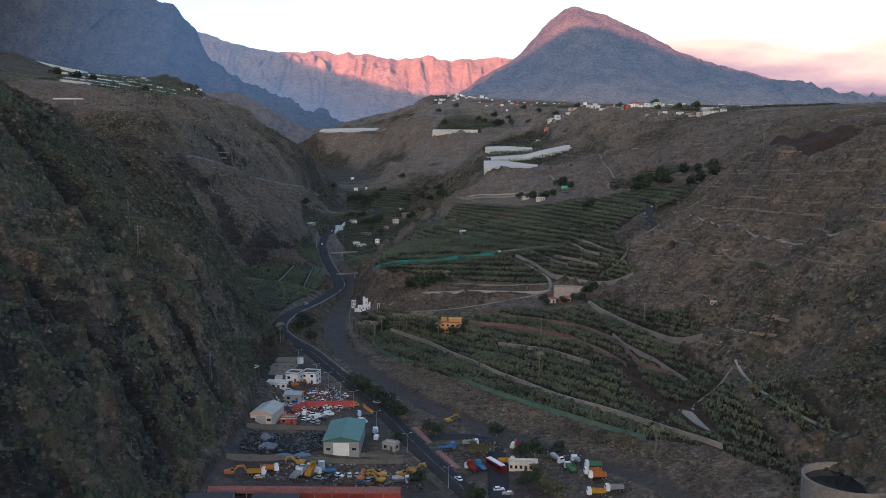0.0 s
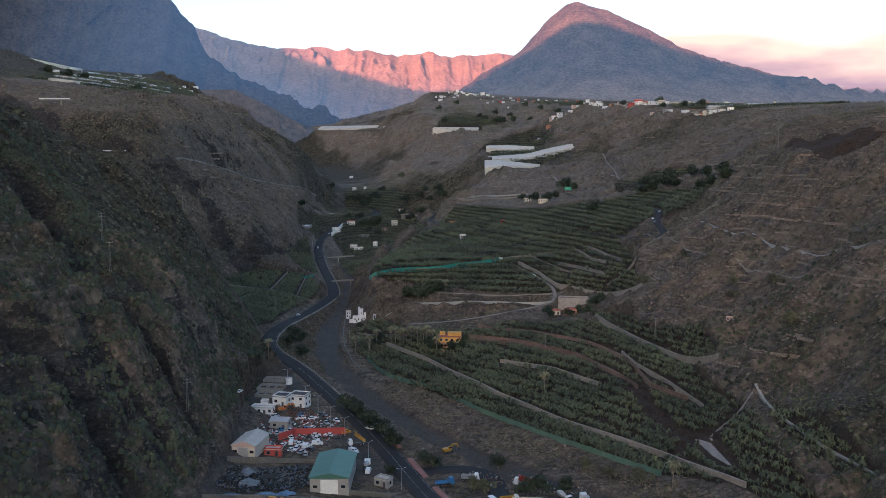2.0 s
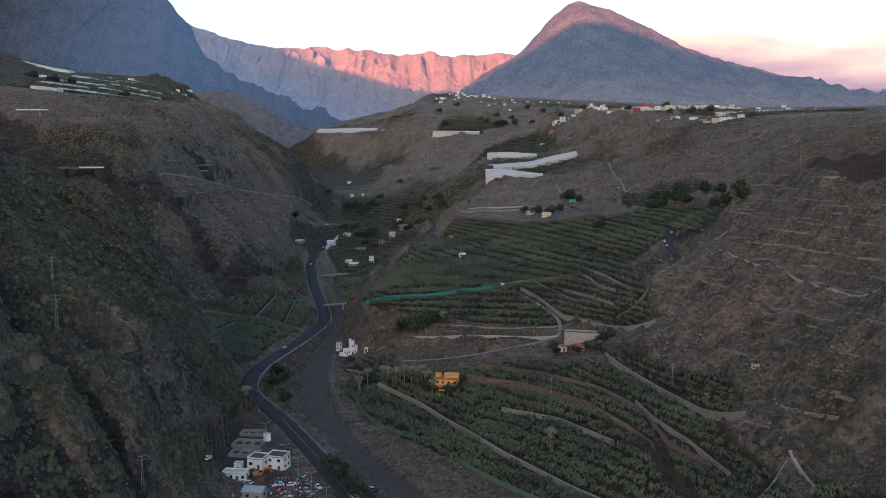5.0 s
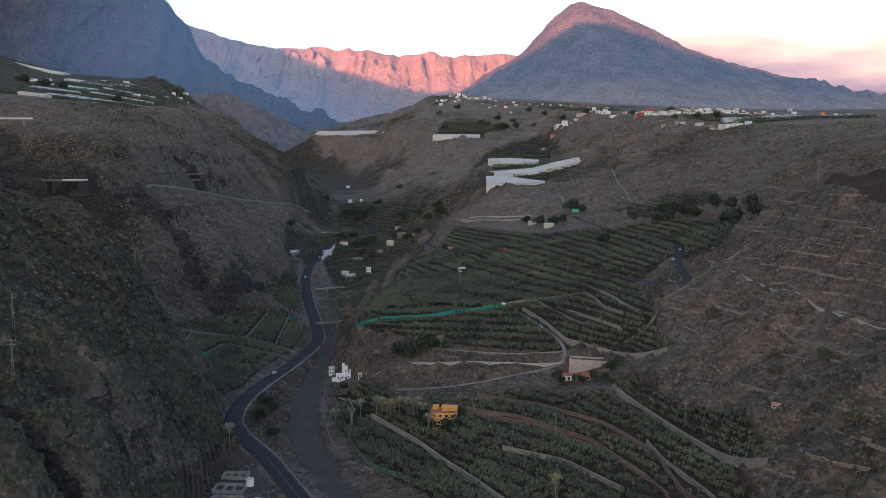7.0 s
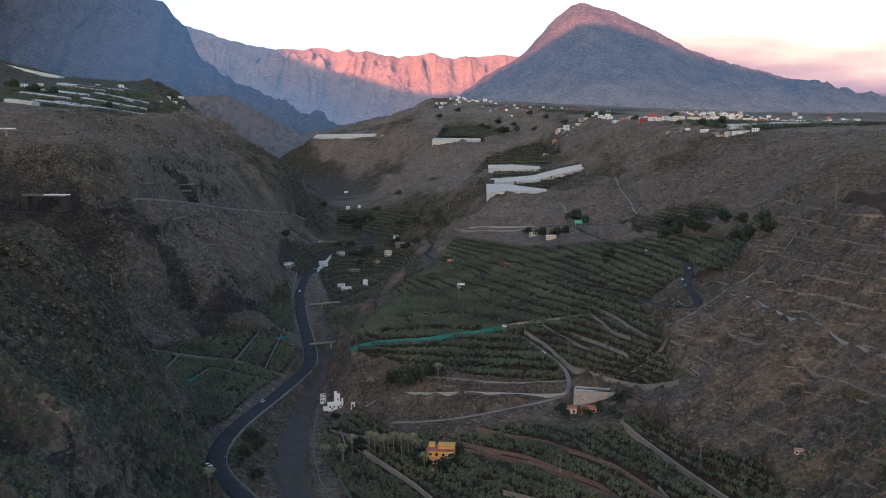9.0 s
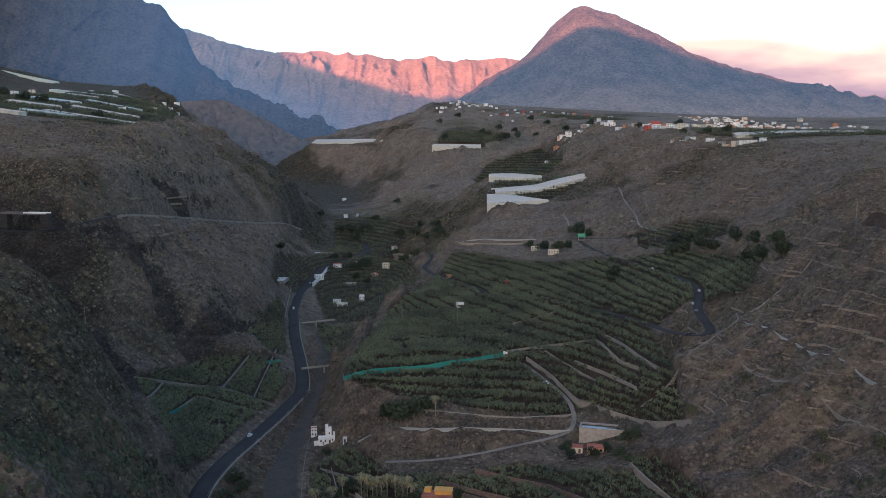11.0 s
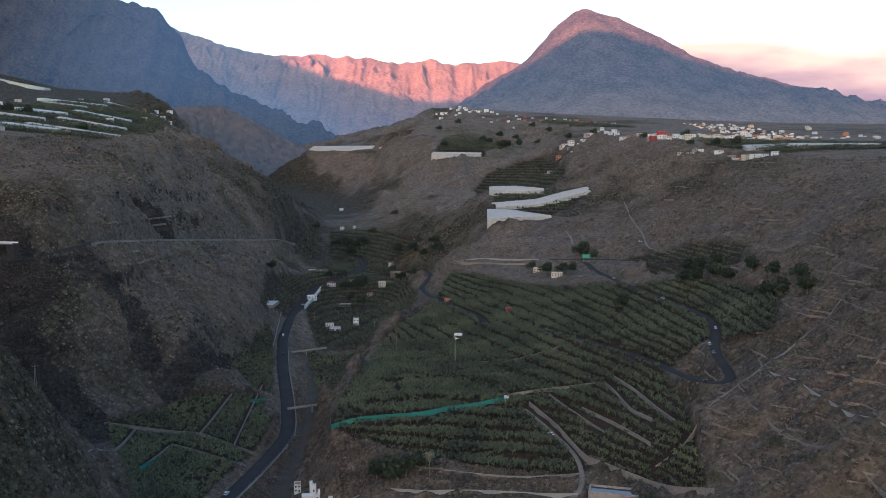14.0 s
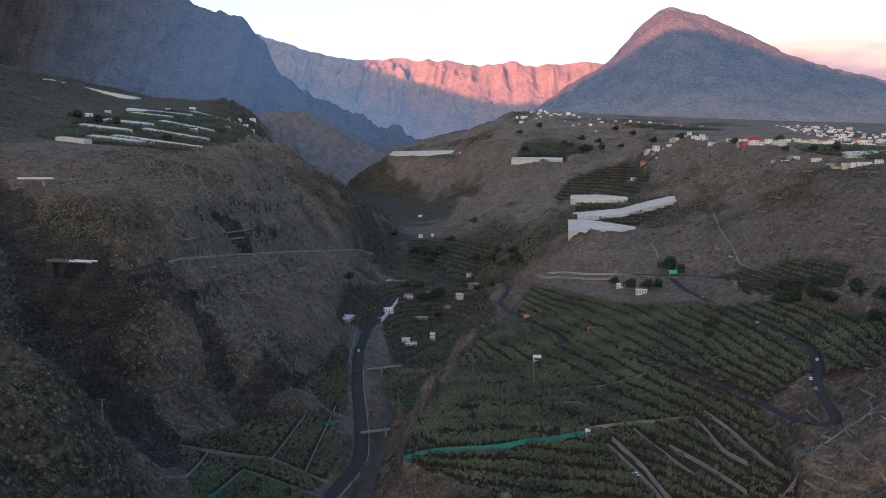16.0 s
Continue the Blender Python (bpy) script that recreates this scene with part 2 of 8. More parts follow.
GULLY = [(-205, 668, 32), (-240, 690, 48), (-270, 716, 70), (-300, 744, 98), (-345, 790, 142), (-430, 850, 180), (-560, 900, 222)]
FACE_LOW = [(-168, 768, 52), (-208, 796, 84), (-198, 880, 87), (-203, 985, 85), (-206, 1100, 80), (-205, 1250, 78), (-228, 1458, 112), (-236, 1560, 108)]
FACE_ROAD = [(-262, 757, 131), (-246, 795, 127), (-241, 860, 121), (-241, 960, 112), (-248, 1080, 101), (-236, 1180, 93), (-218, 1262, 86)]
FACE_TOP = [(-287, 767, 150), (-290, 820, 168), (-280, 900, 169), (-275, 960, 164), (-288, 1040, 162), (-300, 1150, 176), (-320, 1290, 186), (-330, 1420, 190), (-330, 1541, 186), (-300, 1660, 140)]
SHOULDER = [(-373, 845, 176), (-342, 940, 188), (-338, 1005, 192), (-360, 1120, 206), (-352, 1290, 206), (-350, 1480, 204), (-372, 1620, 190), (-430, 1800, 190)]
BENCH = [(-520, 900, 218), (-430, 960, 212), (-412, 1010, 214), (-459, 1077, 220), (-440, 1200, 224), (-425, 1400, 236), (-480, 1650, 256), (-618, 2076, 300), (-800, 2500, 340)]
BENCH_BACK = [(-760, 800, 300), (-620, 1050, 238), (-640, 1400, 272), (-790, 1800, 318), (-1050, 2350, 390), (-1400, 1500, 470), (-1300, 900, 470), (-1500, 200, 500)]
BANK = [(150, 100, 0), (112, 290, 3), (88, 380, 6), (58, 418, 4), (20, 465, 6), (-12, 515, 8), (-40, 570, 9), (-54, 625, 12), (-73, 700, 16), (-74, 800, 22), (-62, 900, 26), (-38, 1000, 34), (-8, 1120, 52)]
FIELD_LOW = [(190, 100, 18), (136, 330, 14), (131, 418, 20), (95, 430, 14), (60, 480, 12), (6, 527, 13), (-35, 590, 14)]
FIELD_MID = [(152, 440, 31), (128, 500, 36), (139, 499, 38), (118, 520, 32), (70, 555, 23), (20, 575, 19), (-25, 615, 22)]
FIELD_UP = [(144, 512, 44), (132, 561, 43), (110, 585, 36), (94, 588, 28), (80, 592, 28), (59, 594, 31), (25, 598, 28), (-17, 602, 26), (-40, 640, 30)]
NET = [(163, 587, 65), (129, 606, 51), (92, 622, 40), (72, 656, 37), (76, 668, 44), (45, 683, 44), (3, 671, 41), (-30, 664, 40), (-54, 657, 39)]
TERRACE = [(161, 636, 68), (141, 678, 61), (118, 700, 57), (60, 745, 50), (17, 808, 47), (-47, 800, 41), (-53, 740, 40), (-56, 690, 39)]
TERRACE_UP = [(166, 680, 76), (180, 760, 84), (150, 850, 75), (90, 880, 63), (30, 900, 55), (-30, 920, 46)]
TERRACE_TOP = [(228, 828, 100), (180, 930, 88), (117, 992, 74), (60, 1000, 66), (10, 1060, 60)]
WALLS3 = [(255, 900, 118), (200, 1030, 100), (152, 1049, 88), (90, 1110, 82), (18, 1133, 74)]
GREENHOUSE = [(290, 985, 135), (272, 1233, 146), (216, 1345, 148), (132, 1310, 128), (140, 1240, 115), (88, 1227, 111), (66, 1225, 106), (65, 1285, 120), (71, 1400, 142), (150, 1405, 144)]
SLOPE_R = [(159, 372, 24), (172, 387, 46), (187, 481, 58), (172, 526, 67), (180, 535, 70), (171, 609, 78), (203, 599, 86), (230, 646, 114), (215, 700, 100), (225, 760, 98)]
SLOPE_R2 = [(260, 100, 60), (215, 300, 60), (210, 445, 77), (238, 527, 107), (242, 632, 121), (287, 780, 138), (300, 880, 134)]
RIDGE_R = [(420, 100, 150), (380, 300, 150), (330, 450, 150), (310, 560, 148), (330, 700, 158), (350, 850, 162)]
LIP = [(560, 300, 180), (510, 600, 176), (455, 800, 176), (418, 1000, 182), (392, 1150, 188), (374, 1290, 196), (348, 1440, 218), (332, 1600, 229), (318, 1715, 234), (286, 1795, 236), (292, 1950, 240), (304, 2100, 252), (290, 2250, 268)]
PLATEAU = [(900, 300, 205), (800, 900, 202), (560, 1300, 208), (480, 1600, 228), (700, 1700, 234), (520, 2050, 262), (1000, 1500, 230), (1300, 2200, 286), (900, 2400, 285), (1600, 1200, 240), (1600, 300, 230)]
HILL = [(350, 2500, 310), (230, 2600, 322), (110, 2700, 342), (15, 2760, 362), (-60, 2740, 330), (-150, 2640, 274), (-230, 2540, 238), (-363, 2490, 227)]
HILL_FRONT = [(240, 2200, 232), (84, 2045, 205), (-20, 2065, 206), (-110, 2200, 210), (-200, 2415, 226), (-280, 2440, 226), (-365, 2455, 226)]
PAD = [(118, 262, 5), (133, 270, 5), (150, 268, 6), (140, 290, 6)]
CLIFF_STEP = [(-178, 784, 64), (-166, 860, 62), (-163, 940, 62), (-178, 1060, 64), (-190, 1200, 66)]
CISTERN_FOOT = [(78, 570, 23), (90, 570, 23), (104, 566, 27)]
GH_SIDE = [(44, 1235, 90), (42, 1290, 102), (46, 1400, 120)]
HILL_FOOT = [(150, 1500, 150), (60, 1600, 122), (-20, 1700, 110), (-107, 1960, 124), (-190, 2130, 116), (-290, 2270, 122), (-430, 2420, 150)]
HILL_SIDE = [(200, 1750, 170), (110, 1880, 165), (-20, 1960, 160), (-180, 2300, 170)]
FACE_EDGE = [(-340, 1500, 206), (-289, 1560, 157), (-248, 1600, 118), (-228, 1640, 92)]
LINES = [FACE_EDGE, RIVER, FLOOR, CLIFF_FOOT, CLIFF_MID, NOSE, NOSE_CREST, NOSE_END, NOSE_FALL, NOSE_BACK, GULLY, FACE_LOW, FACE_ROAD, FACE_TOP, SHOULDER, BENCH, BENCH_BACK,
         BANK, FIELD_LOW, FIELD_MID, FIELD_UP, NET, TERRACE, TERRACE_UP, TERRACE_TOP, WALLS3, GREENHOUSE, SLOPE_R, SLOPE_R2, RIDGE_R, LIP, PLATEAU,
         HILL, HILL_FRONT, HILL_FOOT, HILL_SIDE, GH_SIDE, PAD, CLIFF_STEP, CISTERN_FOOT]


def resample(line, step):
    """Points along a polyline at about even steps."""
    p = np.array(line, float)
    seg = np.hypot(*(p[1:, :2] - p[:-1, :2]).T)
    s = np.concatenate(([0], np.cumsum(seg)))
    n = max(2, int(round(s[-1] / step)) + 1)
    u = np.linspace(0, s[-1], n)
    return np.stack([np.interp(u, s, p[:, k]) for k in range(p.shape[1])], 1)


STRETCH = np.array((1.0, 0.7))
KNOTS = np.concatenate([resample(l, 34 if np.mean([q[1] for q in l]) < 1100 else 70) for l in LINES])
_c = KNOTS[:, :2] * STRETCH
_d = np.hypot(_c[:, None, 0] - _c[None, :, 0], _c[:, None, 1] - _c[None, :, 1])
_n = len(_c)
_m = np.zeros((_n + 3, _n + 3))
_m[:_n, :_n] = -_d + 0.0 + np.eye(_n) * 2.5
_m[:_n, _n] = _m[_n, :_n] = 1
_m[:_n, _n + 1:] = _c / 1000
_m[_n + 1:, :_n] = _c.T / 1000
WEIGHT = np.linalg.solve(_m, np.concatenate((KNOTS[:, 2], np.zeros(3))))


def base_height(x, y):
    """The smooth lie of the land at plan positions."""
    x, y = np.atleast_1d(np.asarray(x, float)), np.atleast_1d(np.asarray(y, float))
    out = np.empty(x.shape)
    fx, fy, fo = x.ravel() * STRETCH[0], y.ravel() * STRETCH[1], out.reshape(-1)
    for i in range(0, fx.size, 20000):
        a, b = fx[i:i + 20000], fy[i:i + 20000]
        d = np.sqrt((a[:, None] - _c[None, :, 0]) ** 2 + (b[:, None] - _c[None, :, 1]) ** 2)
        fo[i:i + 20000] = -d @ WEIGHT[:_n] + WEIGHT[_n] + (a * WEIGHT[_n + 1] + b * WEIGHT[_n + 2]) / 1000
    return out


def lattice(ix, iy, seed):
    h = (ix.astype(np.int64) * 374761393 + iy.astype(np.int64) * 668265263 + seed * 974634777) & 0xFFFFFFFF
    h = ((h ^ (h >> 13)) * 1274126177) & 0xFFFFFFFF
    return ((h ^ (h >> 16)) & 0xFFFF) / 65535.0


def smooth_noise(x, y, seed=0):
    """Value noise from 0 to 1 over the unit lattice."""
    ix, iy = np.floor(x), np.floor(y)
    fx, fy = x - ix, y - iy
    fx, fy = fx * fx * (3 - 2 * fx), fy * fy * (3 - 2 * fy)
    a, b = lattice(ix, iy, seed), lattice(ix + 1, iy, seed)
    c, d = lattice(ix, iy + 1, seed), lattice(ix + 1, iy + 1, seed)
    return (a * (1 - fx) + b * fx) * (1 - fy) + (c * (1 - fx) + d * fx) * fy


def fractal(x, y, scale, octaves=4, seed=0, ridged=False):
    """Layered noise, about -1 to 1; ridged gives sharp crests."""
    total, amp, norm = 0, 1.0, 0
    for k in range(octaves):
        v = smooth_noise(x / scale + 17.3 * k, y / scale - 9.1 * k, seed + k)
        v = 1 - 2 * np.abs(2 * v - 1) if ridged else 2 * v - 1
        total, norm = total + amp * v, norm + amp
        amp, scale = amp * 0.5, scale * 0.5
    return total / norm


def inside(x, y, outline):
    """Which plan positions lie inside a closed outline."""
    hit = np.zeros(np.shape(x), bool)
    for (x0, y0), (x1, y1) in zip(outline, outline[1:] + outline[:1]):
        cross = (y0 > y) != (y1 > y)
        with np.errstate(divide="ignore", invalid="ignore"):
            hit ^= cross & (x < (x1 - x0) * (y - y0) / (y1 - y0 + 1e-9) + x0)
    return hit


def near_line(x, y, line):
    """Distance of plan positions from a polyline."""
    best = np.full(np.shape(x), 1e9)
    for p, q in zip(line[:-1], line[1:]):
        dx, dy = q[0] - p[0], q[1] - p[1]
        u = np.clip(((x - p[0]) * dx + (y - p[1]) * dy) / (dx * dx + dy * dy), 0, 1)
        best = np.minimum(best, np.hypot(x - p[0] - u * dx, y - p[1] - u * dy))
    return best

# ---------------------------------------------------------------- roads and land use, in plan
MAIN_ROAD = [(40, 215), (22, 270), (8, 302), (-9, 340), (-22, 374), (-38, 410), (-57, 446), (-78, 480), (-95, 499), (-104, 514), (-107, 535), (-105, 580), (-101, 620), (-94, 680),
             (-90, 712), (-94, 740), (-105, 790), (-122, 860), (-138, 940), (-148, 1040), (-147, 1110), (-147, 1180), (-128, 1232), (-108, 1280), (-102, 1335), (-122, 1411)]
HAIRPIN_ROAD = [(84, 830), (111, 770), (131, 722), (142, 697), (146, 664), (152, 640), (160, 633), (167, 640), (166, 662), (168, 682), (180, 713), (184, 745), (172, 860), (152, 990), (150, 1055)]
UPPER_ROAD = [(120, 1075), (151, 1047), (172, 1034), (192, 955), (222, 900), (238, 830), (260, 770), (300, 690), (350, 600)]
BRIDGE_ROAD = [(-110, 1290), (-86, 1292), (-62, 1268), (-40, 1250), (-16, 1230), (-8, 1180), (-18, 1110), (-3, 1030), (21, 946), (39, 898), (43, 868)]
DUST_PATHS = [[(150, 1183), (152, 1146), (148, 1106)], [(236, 1264), (223, 1165), (217, 1073), (207, 1010), (215, 963)], [(248, 1367), (288, 1293), (318, 1236), (345, 1167)], [(-366, 866), (-352, 915), (-335, 944), (-329, 1060)]]
YARD_LOOP = [(-14, 352), (4, 360), (17, 360), (23, 346), (22, 322), (20, 290), (28, 262)]
CLIFF_ROAD = [(-350, 760), (-315, 752), (-280, 746), (-262, 757), (-248, 795), (-243, 860), (-243, 960), (-250, 1080), (-238, 1180), (-219, 1262), (-212, 1324), (-208, 1372)]
FARM_TRACK = [(-22, 572), (5, 568), (28, 572), (50, 577), (74, 580), (78, 590), (80, 618), (69, 646), (57, 678)]
RIVER_BED = [(110, 250), (70, 315), (30, 356), (-4, 396), (-30, 440), (-50, 476), (-66, 512), (-74, 550), (-79, 610), (-80, 660), (-79, 720), (-90, 830), (-104, 890), (-100, 960), (-60, 1060)]
FIELD_A = [(-57, 550), (-62, 588), (-50, 603), (-36, 590), (-20, 560), (17, 552), (44, 558), (93, 535), (117, 495), (140, 470), (140, 442), (124, 429), (132, 385), (130, 341), (128, 285), (118, 300), (106, 322), (84, 342), (33, 409), (-28, 484), (-44, 520)]
FIELD_B = [(-58, 668), (-54, 730), (-44, 888), (-10, 976), (14, 1110), (105, 975), (141, 935), (207, 862), (232, 740), (196, 668), (170, 700), (140, 690), (136, 614), (126, 555), (100, 590), (88, 612), (76, 600), (28, 614), (1, 626), (-47, 654)]
FIELD_C = [(-195, 690), (-160, 742), (-123, 781), (-100, 719), (-112, 633), (-117, 520), (-126, 560), (-160, 625)]
FIELD_D = [(-118, 945), (-52, 887), (-66, 760), (-92, 835)]
FIELD_E = [(-165, 968), (-190, 1136), (-150, 1338), (-40, 1260), (-20, 1060), (-55, 900), (-110, 955), (-140, 1076)]
FIELD_F = [(126, 425), (118, 500), (108, 545), (96, 548), (99, 470)]
FIELD_G = [(190, 900), (235, 840), (262, 880), (240, 950), (180, 1010)]
FIELD_I = [(-114, 785), (-130, 860), (-145, 938), (-152, 940), (-150, 870), (-150, 800), (-130, 783)]
FIELD_H = [(141, 378), (148, 352), (148, 318), (150, 292), (144, 295), (136, 317), (136, 357)]
YARD = [(-86, 255), (-86, 360), (-94, 430), (-98, 485), (-80, 470), (-58, 436), (-24, 362), (8, 290), (22, 255)]
PARK = [(14, 255), (10, 300), (-4, 345), (10, 362), (30, 350), (60, 326), (66, 300), (64, 270), (50, 250)]
BENCH_FIELD = [(-480, 1040), (-390, 1120), (-380, 1210), (-415, 1450), (-510, 1780), (-640, 1720), (-600, 1300), (-520, 1080)]
PLATEAU_FIELD = [(400, 1330), (420, 1230), (560, 1180), (640, 1400), (560, 1440), (440, 1430)]
GREENHOUSE_FIELD = [(75, 1240), (140, 1250), (205, 1340), (200, 1385), (150, 1440), (75, 1440)]
UPPER_FIELD = [(66, 1455), (165, 1450), (208, 1560), (215, 1640), (205, 1880), (145, 1925), (92, 1905), (60, 1750)]
VALLEY_FIELD = [(-150, 1345), (-60, 1280), (-40, 1400), (-110, 1600), (-190, 1610)]
SPUR_FIELD = [(-20, 2085), (90, 2065), (130, 2190), (0, 2230)]
HILL_FIELD = [(4, 2150), (44, 2225), (163, 2220), (145, 2140), (80, 2112), (17, 2112)]
HILL_WOOD = [(256, 2490), (321, 2434), (416, 2275), (446, 2125), (393, 2196), (261, 2410)]
TOWN_FIELD = [(382, 1453), (490, 1400), (440, 1250), (405, 1300), (376, 1385)]
FAR_FIELDS = [BENCH_FIELD, PLATEAU_FIELD, GREENHOUSE_FIELD, UPPER_FIELD, VALLEY_FIELD, SPUR_FIELD, HILL_FIELD, HILL_WOOD, TOWN_FIELD]
PLOUGHED = [(249, 636), (265, 666), (283, 617), (312, 578), (300, 520), (278, 541), (256, 591)]
FAR_PADS = [([(-395, 2400), (-395, 2525), (-85, 2490), (-85, 2370)], 221), ([(-40, 2025), (-40, 2100), (100, 2085), (100, 2005)], 202)]
SITE_PAD = [(-97, 404), (-97, 472), (-82, 474), (-72, 440), (-72, 404)]
BANK = [(-30, 445), (-5, 402), (30, 372), (70, 334), (100, 285), (118, 288), (85, 336), (52, 378), (19, 420), (-8, 462), (-31, 482)]
ROADS = [(MAIN_ROAD, 4.5), (HAIRPIN_ROAD, 2.9), (YARD_LOOP, 4.0), (CLIFF_ROAD, 2.6), (FARM_TRACK, 1.2), (UPPER_ROAD, 4.0), (BRIDGE_ROAD, 3.0)] + [(p, 1.0) for p in DUST_PATHS]


def smooth_line(line, step):
    """A polyline with its corners rounded, at even steps."""
    p = resample(line, step)
    for _ in range(4):
        p[1:-1] = (p[:-2] + 2 * p[1:-1] + p[2:]) / 4
    return p


def graded(line, step=6.0, spread=9):
    """A road's centre line with an even gradient."""
    p = smooth_line(line, step)
    z = base_height(p[:, 0], p[:, 1])
    pad = np.concatenate((np.full(spread, z[0]), z, np.full(spread, z[-1])))
    z = np.convolve(pad, np.ones(2 * spread + 1) / (2 * spread + 1), "valid")
    return np.column_stack((p, z))


GRADED = [(graded(line), half) for line, half in ROADS]


def road_at(x, y, g):
    """Distance from a graded centre line, and the height of its nearest point."""
    best, height = np.full(x.shape, 1e9), np.zeros(x.shape)
    lo, hi = g[:, :2].min(0) - 40, g[:, :2].max(0) + 40
    k = np.where((x > lo[0]) & (x < hi[0]) & (y > lo[1]) & (y < hi[1]))[0]
    if len(k):
        b, h, px, py = best[k], height[k], x[k], y[k]
        for p, q in zip(g[:-1], g[1:]):
            d = q - p
            u = np.clip(((px - p[0]) * d[0] + (py - p[1]) * d[1]) / (d[0] ** 2 + d[1] ** 2), 0, 1)
            r = np.hypot(px - p[0] - u * d[0], py - p[1] - u * d[1])
            m = r < b
            b[m], h[m] = r[m], (p[2] + u * d[2])[m]
        best[k], height[k] = b, h
    return best, height


def step01(v, a, b):
    t = np.clip((v - a) / (b - a), 0, 1)
    return t * t * (3 - 2 * t)


def survey(x, y):
    """Height of the ground and the share of field, gravel and greenery at plan positions."""
    x, y = np.atleast_1d(np.asarray(x, float)).ravel(), np.atleast_1d(np.asarray(y, float)).ravel()
    h = base_height(x, y)
    slope = np.hypot(base_height(x + 6, y) - h, base_height(x, y + 6) - h) / 6
    fields = [inside(x, y, f) for f in (FIELD_A, FIELD_B, FIELD_C, FIELD_D, FIELD_E, FIELD_F, FIELD_G, *FAR_FIELDS, FIELD_H, FIELD_I)]
    yard = inside(x, y, YARD) | inside(x, y, PARK)
    bed = near_line(x, y, RIVER_BED)
    wide = 2.6 * (1 - step01(y, 570, 660)) * (0.35 + 0.65 * step01(y, 440, 500))
    in_bed = 1 - step01(bed - wide + 3 * fractal(x, y, 14, 2, 5), 3.5, 6.5)
    tame = np.clip(np.any(fields, 0) + yard + in_bed, 0, 1)
    wild = (1 - tame) * step01(slope, 0.1, 0.5)
    far = 1 + step01(y, 700, 1800)
    # dark stone on steep ground and gully: basalt, deepened to carry their shade too
    rock = (1 - tame) * np.maximum(step01(slope + 0.4 * fractal(x, y, 55, 4, 61), 1.1, 1.8) * (0.75 - 0.55 * step01(y, 760, 860)) * step01(-x, 60, 100), (1 - step01(near_line(x, y, [q[:2] for q in GULLY]) + 14 * fractal(x, y, 40, 3, 63), 14, 30)) * (x > -480))
    near = np.maximum(step01(-x, 86, 112) * step01(650 - y, 0, 70), 0.34 * step01(-x, 170, 215) * step01(y, 560, 640) * step01(1500 - y, 0, 400) * step01(x, -700, -520))
    near = (1 - tame) * near * step01(slope, 0.25, 0.6)
    rock = rock * (1 - 0.6 * near)
    h = h + rock * (5.0 * fractal(x, y, 30, 4, 67, True) - 2.0)
    wx, wy = x + 14 * fractal(x, y, 50, 2, 71), y + 14 * fractal(x, y, 50, 2, 73)
    h = h + wild * far * (8.0 * fractal(wx, wy, 95, 3, 11, True) + 4.2 * fractal(wx, wy, 34, 3, 23, True) + 2.4 * fractal(wx, wy, 11, 2, 29, True) + 3.4 * fractal(wx * 0.22, wy, 21, 3, 151, True) - 1.5)
    h = h + (1 - tame) * step01(y, 1350, 1800) * step01(slope, 0.12, 0.35) * (13 * fractal(wx, wy, 150, 3, 153, True) + 6 * fractal(wx, wy, 48, 3, 154, True) - 4)
    # buttresses, clefts and ledges of the near cliff
    bx, by = x + 45 * fractal(x, y, 60, 3, 121), y + 45 * fractal(x, y, 60, 3, 123) + 0.35 * x
    cleft = np.clip(fractal(bx * 0.45, by, 44, 3, 125, True), 0, 1) ** 1.5
    crack = np.clip(fractal(bx * 0.5, by - 0.5 * bx, 19, 2, 127, True), 0, 1) ** 2
    tall = 1 - 0.75 * step01(y, 390, 460)
    h = h - near * tall * (24.0 * cleft + 5.0 * crack - 6.0)
    t = (h + 7 * fractal(x, y, 45, 2, 129)) / 10
    h = h + near * 0.75 * step01(fractal(x, y, 70, 2, 131), -0.2, 0.2) * (10 * (np.floor(t) + step01(t - np.floor(t), 0.5, 1.0)) - 10 * t)
    # beds of hard lava that stand out as ledges across the far cliff
    face = (1 - tame) * step01(-x, 150, 190) * step01(y, 640, 720) * step01(2200 - y, 0, 500) * step01(slope, 0.25, 0.5) * step01(x, -900, -600)
    t = (h + 16 * fractal(x, y, 170, 3, 133) + 4 * fractal(x, y, 30, 3, 135)) / 27
    t0 = t - np.floor(t)
    broken = step01(fractal(x, y, 95, 3, 137) + 0.6 * fractal(x, y, 24, 2, 138), -0.05, 0.4)
    h = h + face * 0.6 * broken * 27 * (step01(t0, 0.6, 0.8) * 0.6 + 0.4 * t0 - t0)
    rock = np.clip(rock + 0.3 * face * broken * step01(t0, 0.56, 0.64) * (1 - step01(t0, 0.78, 0.86)), 0, 1)
    # rills that run down the fall line, a hollow under an overhang, and the dark crags below the bridge and at the foot
    h = h + face * (1.9 * fractal(wx * 0.16 + 0.02 * wy, wy + 0.35 * x, 9, 2, 139, True) + 1.1 * fractal(wx * 0.3, wy + 0.35 * x, 4.2, 2, 140, True))
    hollow = np.exp(-((y - 968 - 0.6 * (x + 258)) / 19) ** 2 - ((x + 258) / 13) ** 2) * (x < -180)
    h = h - 30 * hollow - 13 * (1 - tame) * np.exp(-(near_line(x, y, [q[:2] for q in GULLY[1:]]) / 20) ** 2)
    crag = np.maximum(step01(-near_line(x, y, [(-285, 742), (-262, 752), (-238, 780), (-214, 778), (-190, 752)]) + 6 * fractal(x, y, 24, 3, 145), -15, -4),
                      step01(-near_line(x, y, [(-172, 738), (-163, 775), (-148, 815), (-142, 880)]) + 4 * fractal(x, y, 24, 3, 146), -13, -5))
    crag = crag * (1 - tame)
